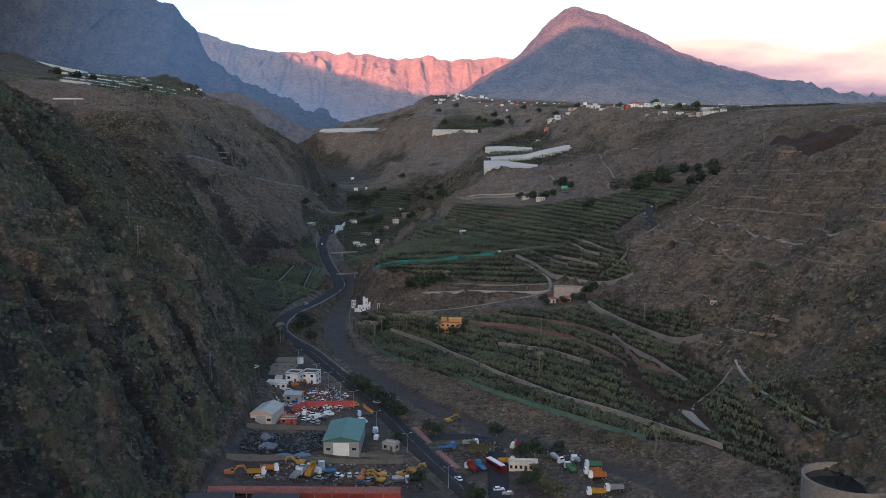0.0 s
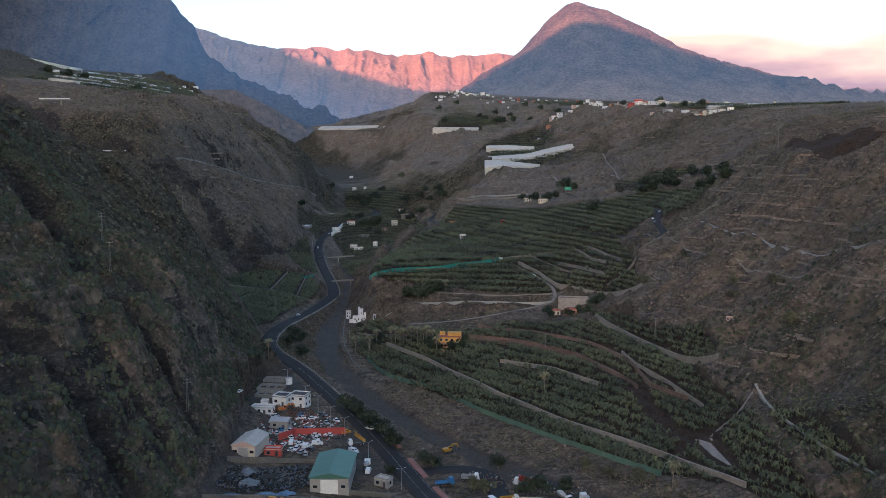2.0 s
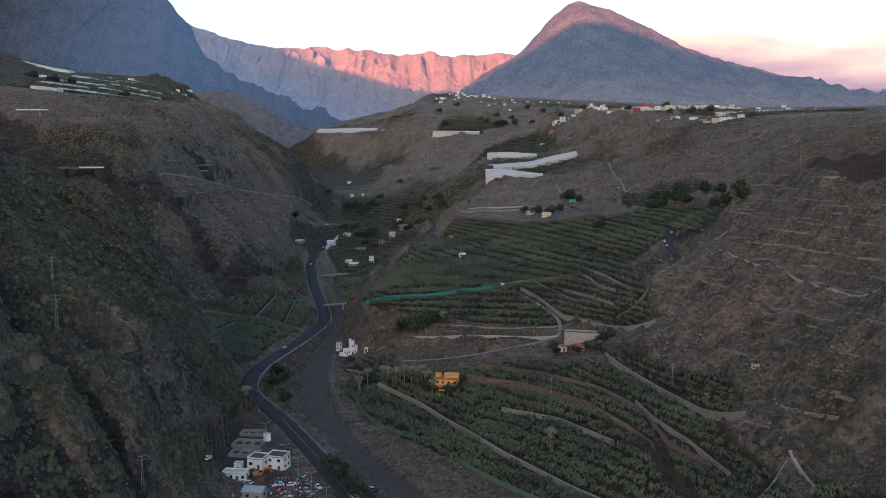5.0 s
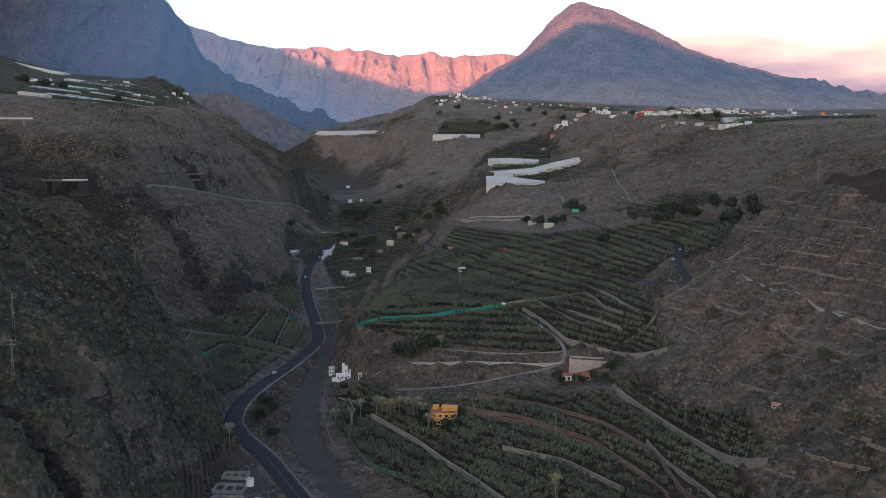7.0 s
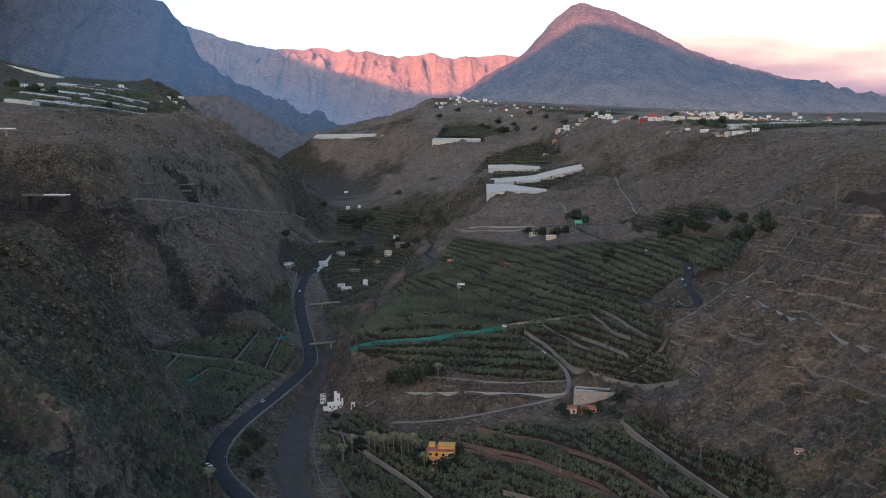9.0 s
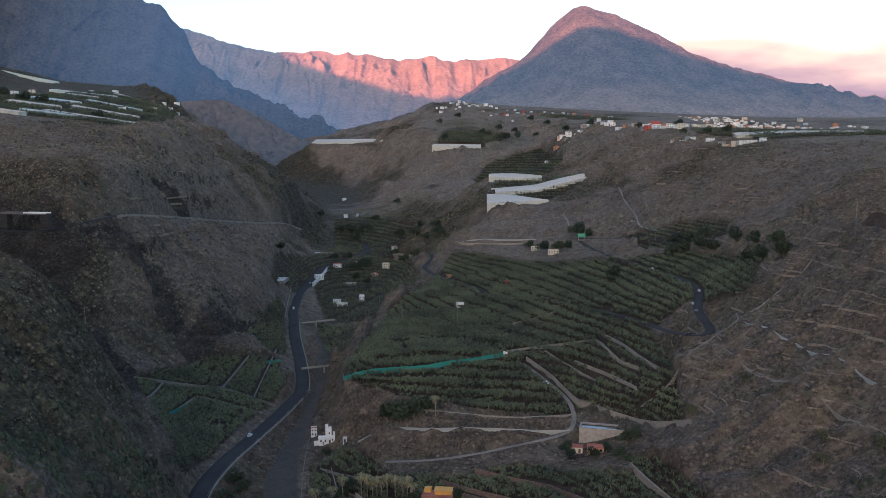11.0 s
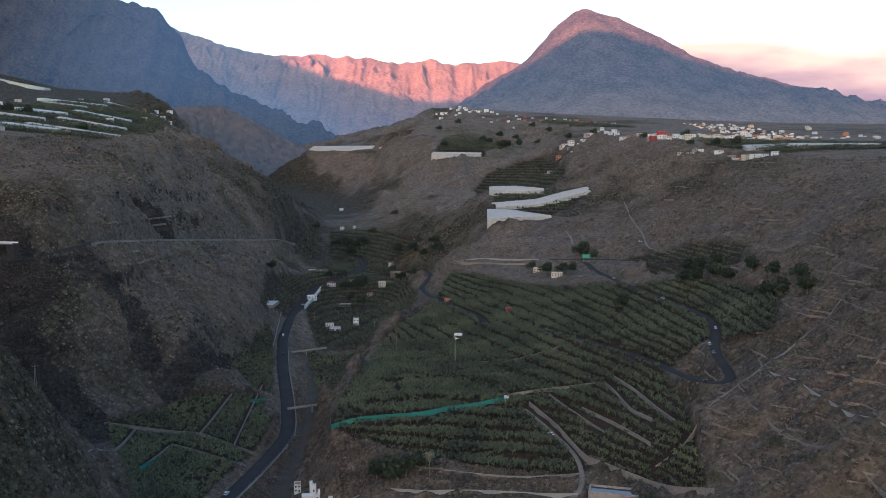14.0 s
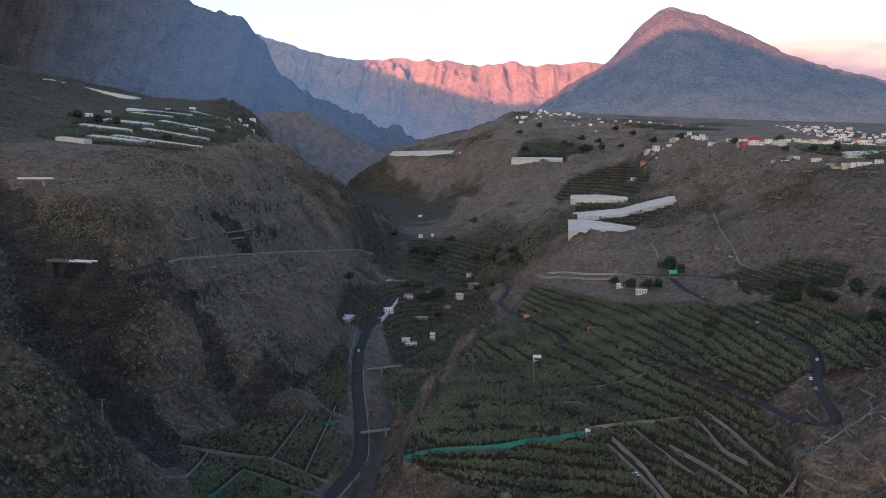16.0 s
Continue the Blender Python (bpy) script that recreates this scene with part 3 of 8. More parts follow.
    t = (h + 5 * fractal(x, y, 40, 3, 147)) / 8
    h = h + crag * 0.8 * (8 * (np.floor(t) + step01(t - np.floor(t), 0.5, 0.9)) - 8 * t) + crag * 3 * fractal(x, y, 12, 3, 148, True)
    # the hollow's shade is put in as dark stone, beside the real crags
    rock = np.clip(np.maximum(rock, np.maximum(crag * (0.65 + 0.4 * fractal(x, y, 18, 3, 149)), 1.4 * hollow)), 0, 1)
    nose = np.exp(-((x + 168) / 42) ** 2 - ((y - 518) / 42) ** 2)
    rock = rock * (1 - 0.85 * nose)
    # clefts and cracks take dark stone in place of the shade inside them
    rock = np.clip(rock + (1 - nose) * near * tall * (0.95 * step01(cleft, 0.2, 0.42) + 0.6 * step01(crack, 0.4, 0.8)), 0, 1)
    h = h + (1 - tame) * 0.8 * fractal(x, y, 11, 3, 31) - in_bed * 1.6
    for k, rise in ((0, 1.7), (1, 2.6), (3, 2.0), (4, 2.2), (5, 2.2), (6, 2.6), (9, 3.5), (10, 5.0), (11, 3.5)):
        m = fields[k]
        t = (h[m] + 0.7 * fractal(x[m], y[m], 45, 3, 41) * 2) / rise
        h[m] = rise * (np.floor(t) + step01(t - np.floor(t), 0.82, 1.0))
    h[fields[2]] -= 1.0
    for pad, top in FAR_PADS:
        h = np.where(inside(x, y, pad), np.minimum(h, top), h)
    h = np.where(inside(x, y, SITE_PAD), 6.2 + 0.025 * (y - 420), h)
    for g, half in GRADED:
        d, z = road_at(x, y, g)
        w = 1 - step01(d, half + 0.6, half + 5.5)
        h = h * (1 - w) + z * w
    # the slope falls away below the cliff road
    g = GRADED[3][0]
    d, z = road_at(x, y, g)
    under = (x > np.interp(y, g[:, 1], g[:, 0])) & (d > 2.6) & (d < 40) & (y > 800) & (y < 1320)
    h = np.where(under, np.minimum(h, z - 0.4 - 0.45 * (d - 2.6)), h)
    green = step01(fractal(x, y, 160, 3, 51) + 0.35 * fractal(x, y, 24, 2, 52) + 0.6 * step01(-x, 60, 150) * step01(560 - y, 0, 90) + 0.2 * step01(x, 130, 160) * step01(470 - y, 0, 80) + 0.9 * step01(-x, 430, 620) * step01(y, 700, 900) + 0.8 * step01(y, 1300, 1420) * step01(150 - near_line(x, y, [q[:2] for q in RIVER]), 0, 90), 0.05, 0.6)
    return h, (np.any(fields, 0) | inside(x, y, PLOUGHED)) * 1.0, np.clip(0.8 * in_bed + yard * np.where(x > -2, 0.45, 0.75) * step01(fractal(x, y, 30, 3, 57), -0.4, 0.3), 0, 1), green, rock


def height(x, y):
    return survey(x, y)[0]


def mesh_object(name, verts, faces, material, smooth=True, parent=None):
    me = bpy.data.meshes.new(name)
    me.from_pydata(verts, [], faces)
    me.materials.append(material)
    if smooth:
        me.polygons.foreach_set("use_smooth", np.ones(len(me.polygons), bool))
    me.update()
    ob = new(name, me)
    if parent:
        ob.parent = parent
    return ob


def grid_faces(rows, cols, closed=False):
    i, j = np.meshgrid(np.arange(rows - 1), np.arange(cols if closed else cols - 1), indexing="ij")
    a, b = i * cols + j, i * cols + (j + 1) % cols
    return np.stack((a, b, b + cols, a + cols), -1).reshape(-1, 4)


def build_ground():
    """One sheet round the origin, finest where the camera looks."""
    fine = np.arange(-37, 37.01, 0.175)
    rest = np.arange(42, 318.1, 6.0)
    ang = np.radians(np.concatenate((fine, rest)))
    rad = np.concatenate(([0.5, 60, 120, 170], np.geomspace(200, 2950, 680), [3300, 4000, 6000, 9000]))
    r, a = np.meshgrid(rad, ang, indexing="ij")
    x, y = (r * np.sin(a)).ravel(), (r * np.cos(a)).ravel()
    h, field, gravel, green, rock = survey(np.clip(r, 0, 2950).ravel() * np.sin(a).ravel(), np.clip(r, 0, 2950).ravel() * np.cos(a).ravel())
    h = h - np.clip(r.ravel() - 2950, 0, 9000) * 0.06
    faces = grid_faces(len(rad), len(ang), True)[:, ::-1]
    me = bpy.data.meshes.new("ground")
    me.vertices.add(len(x))
    me.vertices.foreach_set("co", np.column_stack((x, y, h)).astype(np.float32).ravel())
    me.loops.add(faces.size)
    me.loops.foreach_set("vertex_index", faces.astype(np.int32).ravel())
    me.polygons.add(len(faces))
    me.polygons.foreach_set("loop_start", np.arange(0, faces.size, 4, dtype=np.int32))
    me.polygons.foreach_set("use_smooth", np.ones(len(faces), bool))
    me.materials.append(LAND)
    for name, v in (("field", field), ("gravel", gravel), ("green", green), ("rock", rock)):
        me.attributes.new(name, "FLOAT", "POINT").data.foreach_set("value", v.astype(np.float32))
    me.update(calc_edges=True)
    return tagged(new("ground", me), "dry brown volcanic valley slopes with terraced banana fields", "ground", kind="structure")


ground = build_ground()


def ribbon(name, g, half, lift, material):
    """A road surface along a graded centre line, with a slight crown and rounded edge."""
    d = np.gradient(g[:, :2], axis=0)
    d /= np.hypot(d[:, 0], d[:, 1])[:, None]
    side = np.column_stack((d[:, 1], -d[:, 0]))
    prof = [(-half - 0.25, -0.5), (-half, lift - 0.06), (-half * 0.4, lift), (half * 0.4, lift), (half, lift - 0.06), (half + 0.25, -0.5)]
    verts = np.concatenate([np.column_stack((g[:, :2] + side * s, g[:, 2] + z)) for s, z in prof])
    faces = grid_faces(len(prof), len(g))
    return mesh_object(name, verts.tolist(), faces.tolist(), material)


for (g, half), label in zip(GRADED, ("dark asphalt valley road with a pale edge line", "dark asphalt hillside road with a hairpin bend", "worn asphalt loop beside the truck yard",
                                     "narrow road cut into the cliff face", "pale concrete farm track between terraces", "level asphalt road across the dry hillside", "winding asphalt road to the arched bridge",
                                     "dusty path down the dry slope", "dusty path winding down the dry slope", "faint dusty path below the village", "dusty road along the edge of the high bench")):
    tagged(ribbon("road", resample(g.tolist(), 4.0), half, 0.25, TRACK if half <= 1.6 else ASPHALT), label, "road", kind="structure")

# skylines: bearing and elevation in degrees
CREST_WALL = [(-21.3, 9.12), (-16.3, 9.11), (-14.4, 8.23), (-14.0, 8.07), (-12.6, 7.9), (-10.8, 7.81), (-9.1, 7.77), (-8.1, 7.94), (-6.6, 7.71), (-5.1, 7.66), (-3.2, 7.38), (-1.7, 7.5), (-0.7, 7.61), (0.6, 7.28), (2.5, 7.42), (4.4, 7.44), (6.7, 7.15), (12.0, 6.32)]
CREST_PEAK = [(-3.2, 2.29), (-0.9, 3.82), (1.4, 5.26), (2.9, 6.38), (4.6, 7.4), (5.6, 7.98), (6.1, 8.63), (6.7, 9.35), (7.6, 10.12), (8.2, 10.57), (8.9, 10.66), (10.4, 10.33), (11.9, 9.57), (13.4, 8.81), (15.2, 7.85), (17.3, 6.95), (20.1, 6.07), (22.5, 5.35), (24.7, 4.71), (27.8, 3.99), (34.4, 2.68)]
CREST_LEFT = [(-40.2, 13.22), (-30.3, 13.09), (-24.4, 12.19), (-19.9, 11.24), (-18.2, 10.67), (-17.5, 10.3), (-17.0, 9.53), (-16.3, 9.11), (-15.8, 7.65), (-15.3, 6.88), (-12.6, 5.57), (-9.7, 4.14), (-6.3, 2.97), (-3.2, 2.1)]
CREST_RIGHT = [(13.7, 8.08), (15.5, 7.73), (17.7, 7.22), (20.1, 6.42), (23.1, 5.43), (25.1, 4.83), (26.3, 5.12), (27.8, 5.12), (31.6, 4.87), (36.9, 4.27)]
# added shading ridge: offset across the sunlight and height, set by the wanted shade
SHADE_CREST = [(-9000, 2300), (-2250, 2200), (-1960, 1790), (-1880, 1740), (-1600, 1640), (-1130, 1500), (-800, 1500), (-640, 1595), (-540, 1642), (-330, 1772), (-240, 1764), (106, 1650), (400, 1582), (1000, 1592), (2000, 1580), (9000, 1640)]

# ---------------------------------------------------------------- mountains
def mountain(name, label, crest, foot_y, foot_z, material, spurs=9, rough=60.0, rows=70, cols=260, back=500, seed=3, sharp=1.0):
    """A mountain range from its crest line down to a foot nearer the valley, cut by gullies, with a back slope."""
    c = resample(crest, 10)
    u = np.linspace(0, 1, cols)
    s = np.linspace(0, 1, len(c))
    cx, cy, cz = (np.interp(u, s, c[:, k]) for k in range(3))
    cz = cz + sharp * (7 * fractal(cx, cy, 45, 4, seed) + 14 * fractal(cx, cy, 150, 3, seed + 9, True) - 4)
    v = np.concatenate((np.linspace(-1, -0.1, 6), np.linspace(0, 1, rows)))
    vv, uu = np.meshgrid(v, np.arange(cols), indexing="ij")
    front = np.clip(vv, 0, 1)
    x = cx[uu] * (1 - front * 0.12)
    y = np.where(vv < 0, cy[uu] - vv * back, cy[uu] + (foot_y - cy[uu]) * front)
    z = np.where(vv < 0, cz[uu] + vv * (cz[uu] - foot_z), foot_z + (cz[uu] - foot_z) * (1 - front) ** 1.25)
    fold = fractal(uu * 1.0 + 6 * fractal(uu * 1.0, front * 40.0, 18, 2, seed + 50), front * 0.12 * cols, cols / spurs, 5, seed + 20, True)
    z = z + np.where(vv > 0, rough * fold * np.clip(front * 6, 0, 1) * (1 - front * 0.6), 0)
    y = y + np.where(vv > 0, rough * 1.2 * fold * np.clip(front * 4, 0, 1), 0)
    k = int((v < 0).sum())
    verts = np.column_stack((x.ravel(), y.ravel(), z.ravel()))
    crest_row = verts[k * cols:(k + 1) * cols]
    verts = np.concatenate((verts[:k * cols], crest_row, verts[k * cols:]))
    faces = np.concatenate((grid_faces(k + 1, cols), grid_faces(rows, cols) + (k + 1) * cols))[:, ::-1]
    ob = mesh_object(name, verts.tolist(), faces.tolist(), material)
    return tagged(ob, label, "mountain", kind="structure")


def crest_at(points, dist):
    """Crest points from bearings and elevations in degrees at a plan distance ahead."""
    return [(dist * math.tan(radians(b)), dist, 115 + dist / math.cos(radians(b)) * math.tan(radians(e))) for b, e in points]


# the last two colours of each rock are its haze, painted as a glow
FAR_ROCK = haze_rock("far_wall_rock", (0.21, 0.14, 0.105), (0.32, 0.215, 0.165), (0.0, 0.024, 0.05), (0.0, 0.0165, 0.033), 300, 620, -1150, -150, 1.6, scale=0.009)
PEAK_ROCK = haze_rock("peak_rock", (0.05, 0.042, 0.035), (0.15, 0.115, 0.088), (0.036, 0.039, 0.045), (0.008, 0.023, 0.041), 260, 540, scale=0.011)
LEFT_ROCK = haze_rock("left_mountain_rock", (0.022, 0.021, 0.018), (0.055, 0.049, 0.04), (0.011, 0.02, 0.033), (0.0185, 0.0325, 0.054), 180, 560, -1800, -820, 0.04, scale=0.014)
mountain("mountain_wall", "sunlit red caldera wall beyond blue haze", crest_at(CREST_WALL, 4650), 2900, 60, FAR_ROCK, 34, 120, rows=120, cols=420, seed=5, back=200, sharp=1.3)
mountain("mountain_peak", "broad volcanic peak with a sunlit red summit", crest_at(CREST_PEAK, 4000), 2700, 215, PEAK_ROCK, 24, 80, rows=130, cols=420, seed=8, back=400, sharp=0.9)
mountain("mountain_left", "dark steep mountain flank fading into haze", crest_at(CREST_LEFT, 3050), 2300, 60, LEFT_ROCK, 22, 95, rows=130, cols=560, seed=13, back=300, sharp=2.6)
# a brown spur between the bench and the far valley
SPUR_CREST = [(-1200, 2620, 350), (-905, 2640, 326), (-820, 2640, 341), (-744, 2640, 352), (-646, 2640, 352), (-584, 2645, 325), (-500, 2650, 283), (-446, 2655, 255), (-394, 2665, 225), (-343, 2680, 179), (-300, 2690, 120)]
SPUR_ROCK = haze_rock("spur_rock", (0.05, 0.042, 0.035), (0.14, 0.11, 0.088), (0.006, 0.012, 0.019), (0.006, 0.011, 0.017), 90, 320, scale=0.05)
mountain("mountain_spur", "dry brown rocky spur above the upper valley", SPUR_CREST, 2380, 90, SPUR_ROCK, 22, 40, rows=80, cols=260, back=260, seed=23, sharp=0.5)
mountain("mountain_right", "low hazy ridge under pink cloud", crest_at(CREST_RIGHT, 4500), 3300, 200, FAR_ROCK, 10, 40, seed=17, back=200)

# an unseen ridge added behind the camera, its crest shaped to shade the valley at sundown
RIDGE_BEHIND = mottled("ridge_rock", (0.05, 0.045, 0.04), (0.12, 0.1, 0.09), 0.02, 0.004, 1.0)
_p = []
for u, top in SHADE_CREST:
    _p.append((u * math.cos(SUN_A) - 9000 * math.sin(SUN_A), -u * math.sin(SUN_A) - 9000 * math.cos(SUN_A), top))
rg = resample(_p, 60)
_n0 = len(rg)
_v = np.concatenate([np.column_stack((rg[:, 0], rg[:, 1], rg[:, 2] * k - (1 - k) * 400)) + np.array((0, dy, 0)) for k, dy in ((0, -2200), (0.55, -900), (1, 0), (0.5, 900), (0, 2400))])
tagged(mesh_object("shade_ridge", _v.tolist(), grid_faces(5, _n0).tolist(), RIDGE_BEHIND), "unseen added ridge that shades the valley", "mountain", kind="structure")

# a bank of evening cloud over the low ridge, its peach glow and dim underside painted as emission
CLOUD = bpy.data.materials.new("evening_cloud")
CLOUD.use_nodes = True
_cn, _cl = CLOUD.node_tree.nodes, CLOUD.node_tree.links
_cn.remove(_cn["Principled BSDF"])
_geo = _cn.new("ShaderNodeNewGeometry")
_soft, _tone = _cn.new("ShaderNodeTexNoise"), _cn.new("ShaderNodeTexNoise")
_map = _cn.new("ShaderNodeMapping")
_map.inputs["Scale"].default_value = (0.0012, 0.0012, 0.0045)
_cl.new(_geo.outputs["Position"], _map.inputs["Vector"])
for _t, _s in ((_soft, 1.6), (_tone, 2.6)):
    _t.inputs["Scale"].default_value, _t.inputs["Detail"].default_value = _s, 5.0
    _cl.new(_map.outputs[0], _t.inputs["Vector"])
_ramp = _cn.new("ShaderNodeValToRGB")
_ramp.color_ramp.elements[0].position, _ramp.color_ramp.elements[1].position = 0.36, 0.66
_ramp.color_ramp.elements[0].color, _ramp.color_ramp.elements[1].color = (0.2, 0.13, 0.135, 1), (0.47, 0.295, 0.205, 1)
_lit = _cn.new("ShaderNodeAttribute")
_lit.attribute_name = "rise"
_sum = _cn.new("ShaderNodeMath")
_sum.operation = "MULTIPLY_ADD"
_sum.inputs[1].default_value = 0.45
_cl.new(_tone.outputs["Fac"], _sum.inputs[0])
_cl.new(_lit.outputs["Fac"], _sum.inputs[2])
_cl.new(_sum.outputs[0], _ramp.inputs["Fac"])
_att = _cn.new("ShaderNodeAttribute")
_att.attribute_name = "body"
_den = _cn.new("ShaderNodeMath")
_den.operation = "MULTIPLY_ADD"
_den.inputs[1].default_value = 1.1
_cl.new(_soft.outputs["Fac"], _den.inputs[0])
_cl.new(_att.outputs["Fac"], _den.inputs[2])
_edge = _cn.new("ShaderNodeMapRange")
_edge.interpolation_type = "SMOOTHSTEP"
for _k, _x in zip(("From Min", "From Max", "To Min", "To Max"), (0.45, 1.1, 0.0, 1.0)):
    _edge.inputs[_k].default_value = _x
_cl.new(_den.outputs[0], _edge.inputs["Value"])
_em, _tr, _mx = _cn.new("ShaderNodeEmission"), _cn.new("ShaderNodeBsdfTransparent"), _cn.new("ShaderNodeMixShader")
_cl.new(_ramp.outputs["Color"], _em.inputs["Color"])
_cl.new(_edge.outputs[0], _mx.inputs[0])
_cl.new(_tr.outputs[0], _mx.inputs[1])
_cl.new(_em.outputs[0], _mx.inputs[2])
_cl.new(_mx.outputs[0], _cn["Material Output"].inputs["Surface"])
_bear, _elev = np.radians(np.linspace(13.5, 36, 60)), np.linspace(0, 1, 16)
_bb, _ee = np.meshgrid(_bear, _elev)
_tt = (_bb - _bear[0]) / (_bear[-1] - _bear[0])
_low = np.maximum(7.4 - 5.8 * _tt, 4.3)
_deg = _low + (9.3 - 0.8 * _tt - _low) * _ee
_dist = 4350 + 80 * np.sin(_bb * 20) * np.sin(_ee * 3)
_cv = np.column_stack(((_dist * np.sin(_bb)).ravel(), (_dist * np.cos(_bb)).ravel(), (115 + _dist * np.tan(np.radians(_deg))).ravel()))
cloud = mesh_object("cloud", _cv.tolist(), grid_faces(16, 60).tolist(), CLOUD)
_body = np.minimum(np.clip(_ee / 0.2, 0, 1), np.clip((1 - _ee) / 0.7, 0, 1)) * np.clip(_tt / 0.06, 0, 1)
cloud.data.attributes.new("body", "FLOAT", "POINT").data.foreach_set("value", _body.ravel().astype(np.float32))
cloud.data.attributes.new("rise", "FLOAT", "POINT").data.foreach_set("value", (0.1 + 0.6 * _ee).ravel().astype(np.float32))
cloud.visible_shadow = False
tagged(cloud, "soft pink evening cloud bank over the far ridge", "cloud", kind="structure")

# ---------------------------------------------------------------- building kit
def empty(name, x, y, z, turn=0.0):
    ob = new(name)
    ob.matrix_world = pose(x, y, z, 0, 0, turn)
    return ob


def part(name, bm, material, parent, label=""):
    """Link a bmesh as one mesh under a thing or a part."""
    me = bpy.data.meshes.new(name)
    bm.normal_update()
    bm.to_mesh(me)
    bm.free()
    me.materials.append(material)
    ob = new(name, me)
    ob.parent = parent
    if label:
        ob["label"] = label
    return ob


def add_box(bm, c, s, turn=0.0, taper=1.0):
    """A block in a bmesh: centre, size, turn about z in degrees, and how much the top narrows."""
    ca, sa = math.cos(radians(turn)), math.sin(radians(turn))
    v = []
    for k in (-1, 1):
        f = taper if k > 0 else 1.0
        for i, j in ((-1, -1), (1, -1), (1, 1), (-1, 1)):
            x, y = i * s[0] / 2 * f, j * s[1] / 2 * f
            v.append(bm.verts.new((c[0] + x * ca - y * sa, c[1] + x * sa + y * ca, c[2] + k * s[2] / 2)))
    for q in ((3, 2, 1, 0), (4, 5, 6, 7), (0, 1, 5, 4), (1, 2, 6, 5), (2, 3, 7, 6), (3, 0, 4, 7)):
        bm.faces.new([v[i] for i in q])
    return v


def box(c, s, turn=0.0, taper=1.0, bevel=0.0):
    bm = bmesh.new()
    add_box(bm, c, s, turn, taper)
    if bevel:
        bmesh.ops.bevel(bm, geom=bm.edges[:], offset=bevel, segments=1, affect="EDGES")
    return bm


def prism(profile, y0, y1, narrow=1.0):
    """A side profile of (x, z) points drawn out across y; narrow pulls the upper points inwards."""
    bm = bmesh.new()
    zs = [p[1] for p in profile]
    lo, hi = min(zs), max(zs)
    mid, half = (y0 + y1) / 2, (y1 - y0) / 2
    a, b = [], []
    for x, z in profile:
        f = 1 + (narrow - 1) * (z - lo) / (hi - lo)
        a.append(bm.verts.new((x, mid - half * f, z)))
        b.append(bm.verts.new((x, mid + half * f, z)))
    bm.faces.new(a)
    bm.faces.new(b[::-1])
    n = len(profile)
    for i in range(n):
        bm.faces.new((a[(i + 1) % n], a[i], b[i], b[(i + 1) % n]))
    bmesh.ops.recalc_face_normals(bm, faces=bm.faces[:])
    return bm


def tube(p, q, r0, r1=None, sides=8):
    """A round rod between two points."""
    bm = bmesh.new()
    p, q = Vector(p), Vector(q)
    d = q - p
    m = Matrix.Translation((p + q) / 2) @ d.to_track_quat("Z", "Y").to_matrix().to_4x4()
    bmesh.ops.create_cone(bm, cap_ends=True, segments=sides, radius1=r0, radius2=r0 if r1 is None else r1, depth=d.length, matrix=m)
    return bm


def paint(name, c, rough=0.6, metal=0.0, vary=0.12):
    return mottled(name, tuple(v * (1 - vary) for v in c), tuple(min(0.9, v * (1 + vary)) for v in c), 1.5, 0.2, rough, 0.1, 0.03, metal)


WHITE = paint("white_render", (0.72, 0.71, 0.69), 0.8)
CREAM = paint("cream_render", (0.6, 0.53, 0.43), 0.8)
OCHRE = paint("ochre_render", (0.62, 0.32, 0.07), 0.8)
ORANGE_R = paint("orange_render", (0.46, 0.22, 0.12), 0.8)
PINK_R = paint("pink_render", (0.55, 0.4, 0.34), 0.8)
RED_R = paint("red_render", (0.42, 0.07, 0.055), 0.8)
GREY_R = paint("grey_render", (0.3, 0.29, 0.27), 0.85)
TILE = paint("clay_tile", (0.3, 0.1, 0.07), 0.85, 0.0, 0.3)
DARK_ROOF = paint("dark_felt", (0.05, 0.05, 0.055), 0.8)
GREEN_SHEET = paint("green_sheet_metal", (0.07, 0.17, 0.13), 0.5, 0.2)
SILVER_SHEET = paint("zinc_sheet", (0.42, 0.42, 0.42), 0.45, 0.4)
RUST = paint("rust", (0.17, 0.07, 0.035), 0.9, 0.1, 0.4)
STEEL = paint("dark_steel", (0.09, 0.09, 0.095), 0.5, 0.5)
WOOD = paint("pole_wood", (0.2, 0.17, 0.14), 0.9, 0.0, 0.25)
POLE = paint("grey_pole", (0.24, 0.225, 0.2), 0.9, 0.0, 0.2)
RUBBER = paint("rubber", (0.02, 0.02, 0.02), 0.8)
NET = paint("teal_net", (0.025, 0.19, 0.16), 0.7, 0.0, 0.2)
NET_DARK = paint("faded_green_net", (0.085, 0.15, 0.115), 0.8, 0.0, 0.25)
PLASTIC = paint("white_plastic_sheet", (0.47, 0.445, 0.4), 0.75, 0.0, 0.15)
MASONRY = mottled("grey_masonry", (0.13, 0.115, 0.1), (0.27, 0.235, 0.2), 1.0, 0.06, 0.95, 0.5, 0.2)
PALE_WALL = mottled("pale_concrete_wall", (0.17, 0.145, 0.125), (0.3, 0.26, 0.22), 0.9, 0.06, 0.95, 0.4, 0.2)
PINK_WALL = mottled("reddish_concrete", (0.25, 0.215, 0.195), (0.4, 0.35, 0.32), 0.6, 0.06, 0.9, 0.3, 0.2)
LINE_WHITE = paint("road_line", (0.34, 0.34, 0.33), 0.8)
PAVER = paint("red_paver", (0.27, 0.13, 0.11), 0.9, 0.0, 0.2)
WATER = paint("dark_water", (0.012, 0.016, 0.018), 0.06)
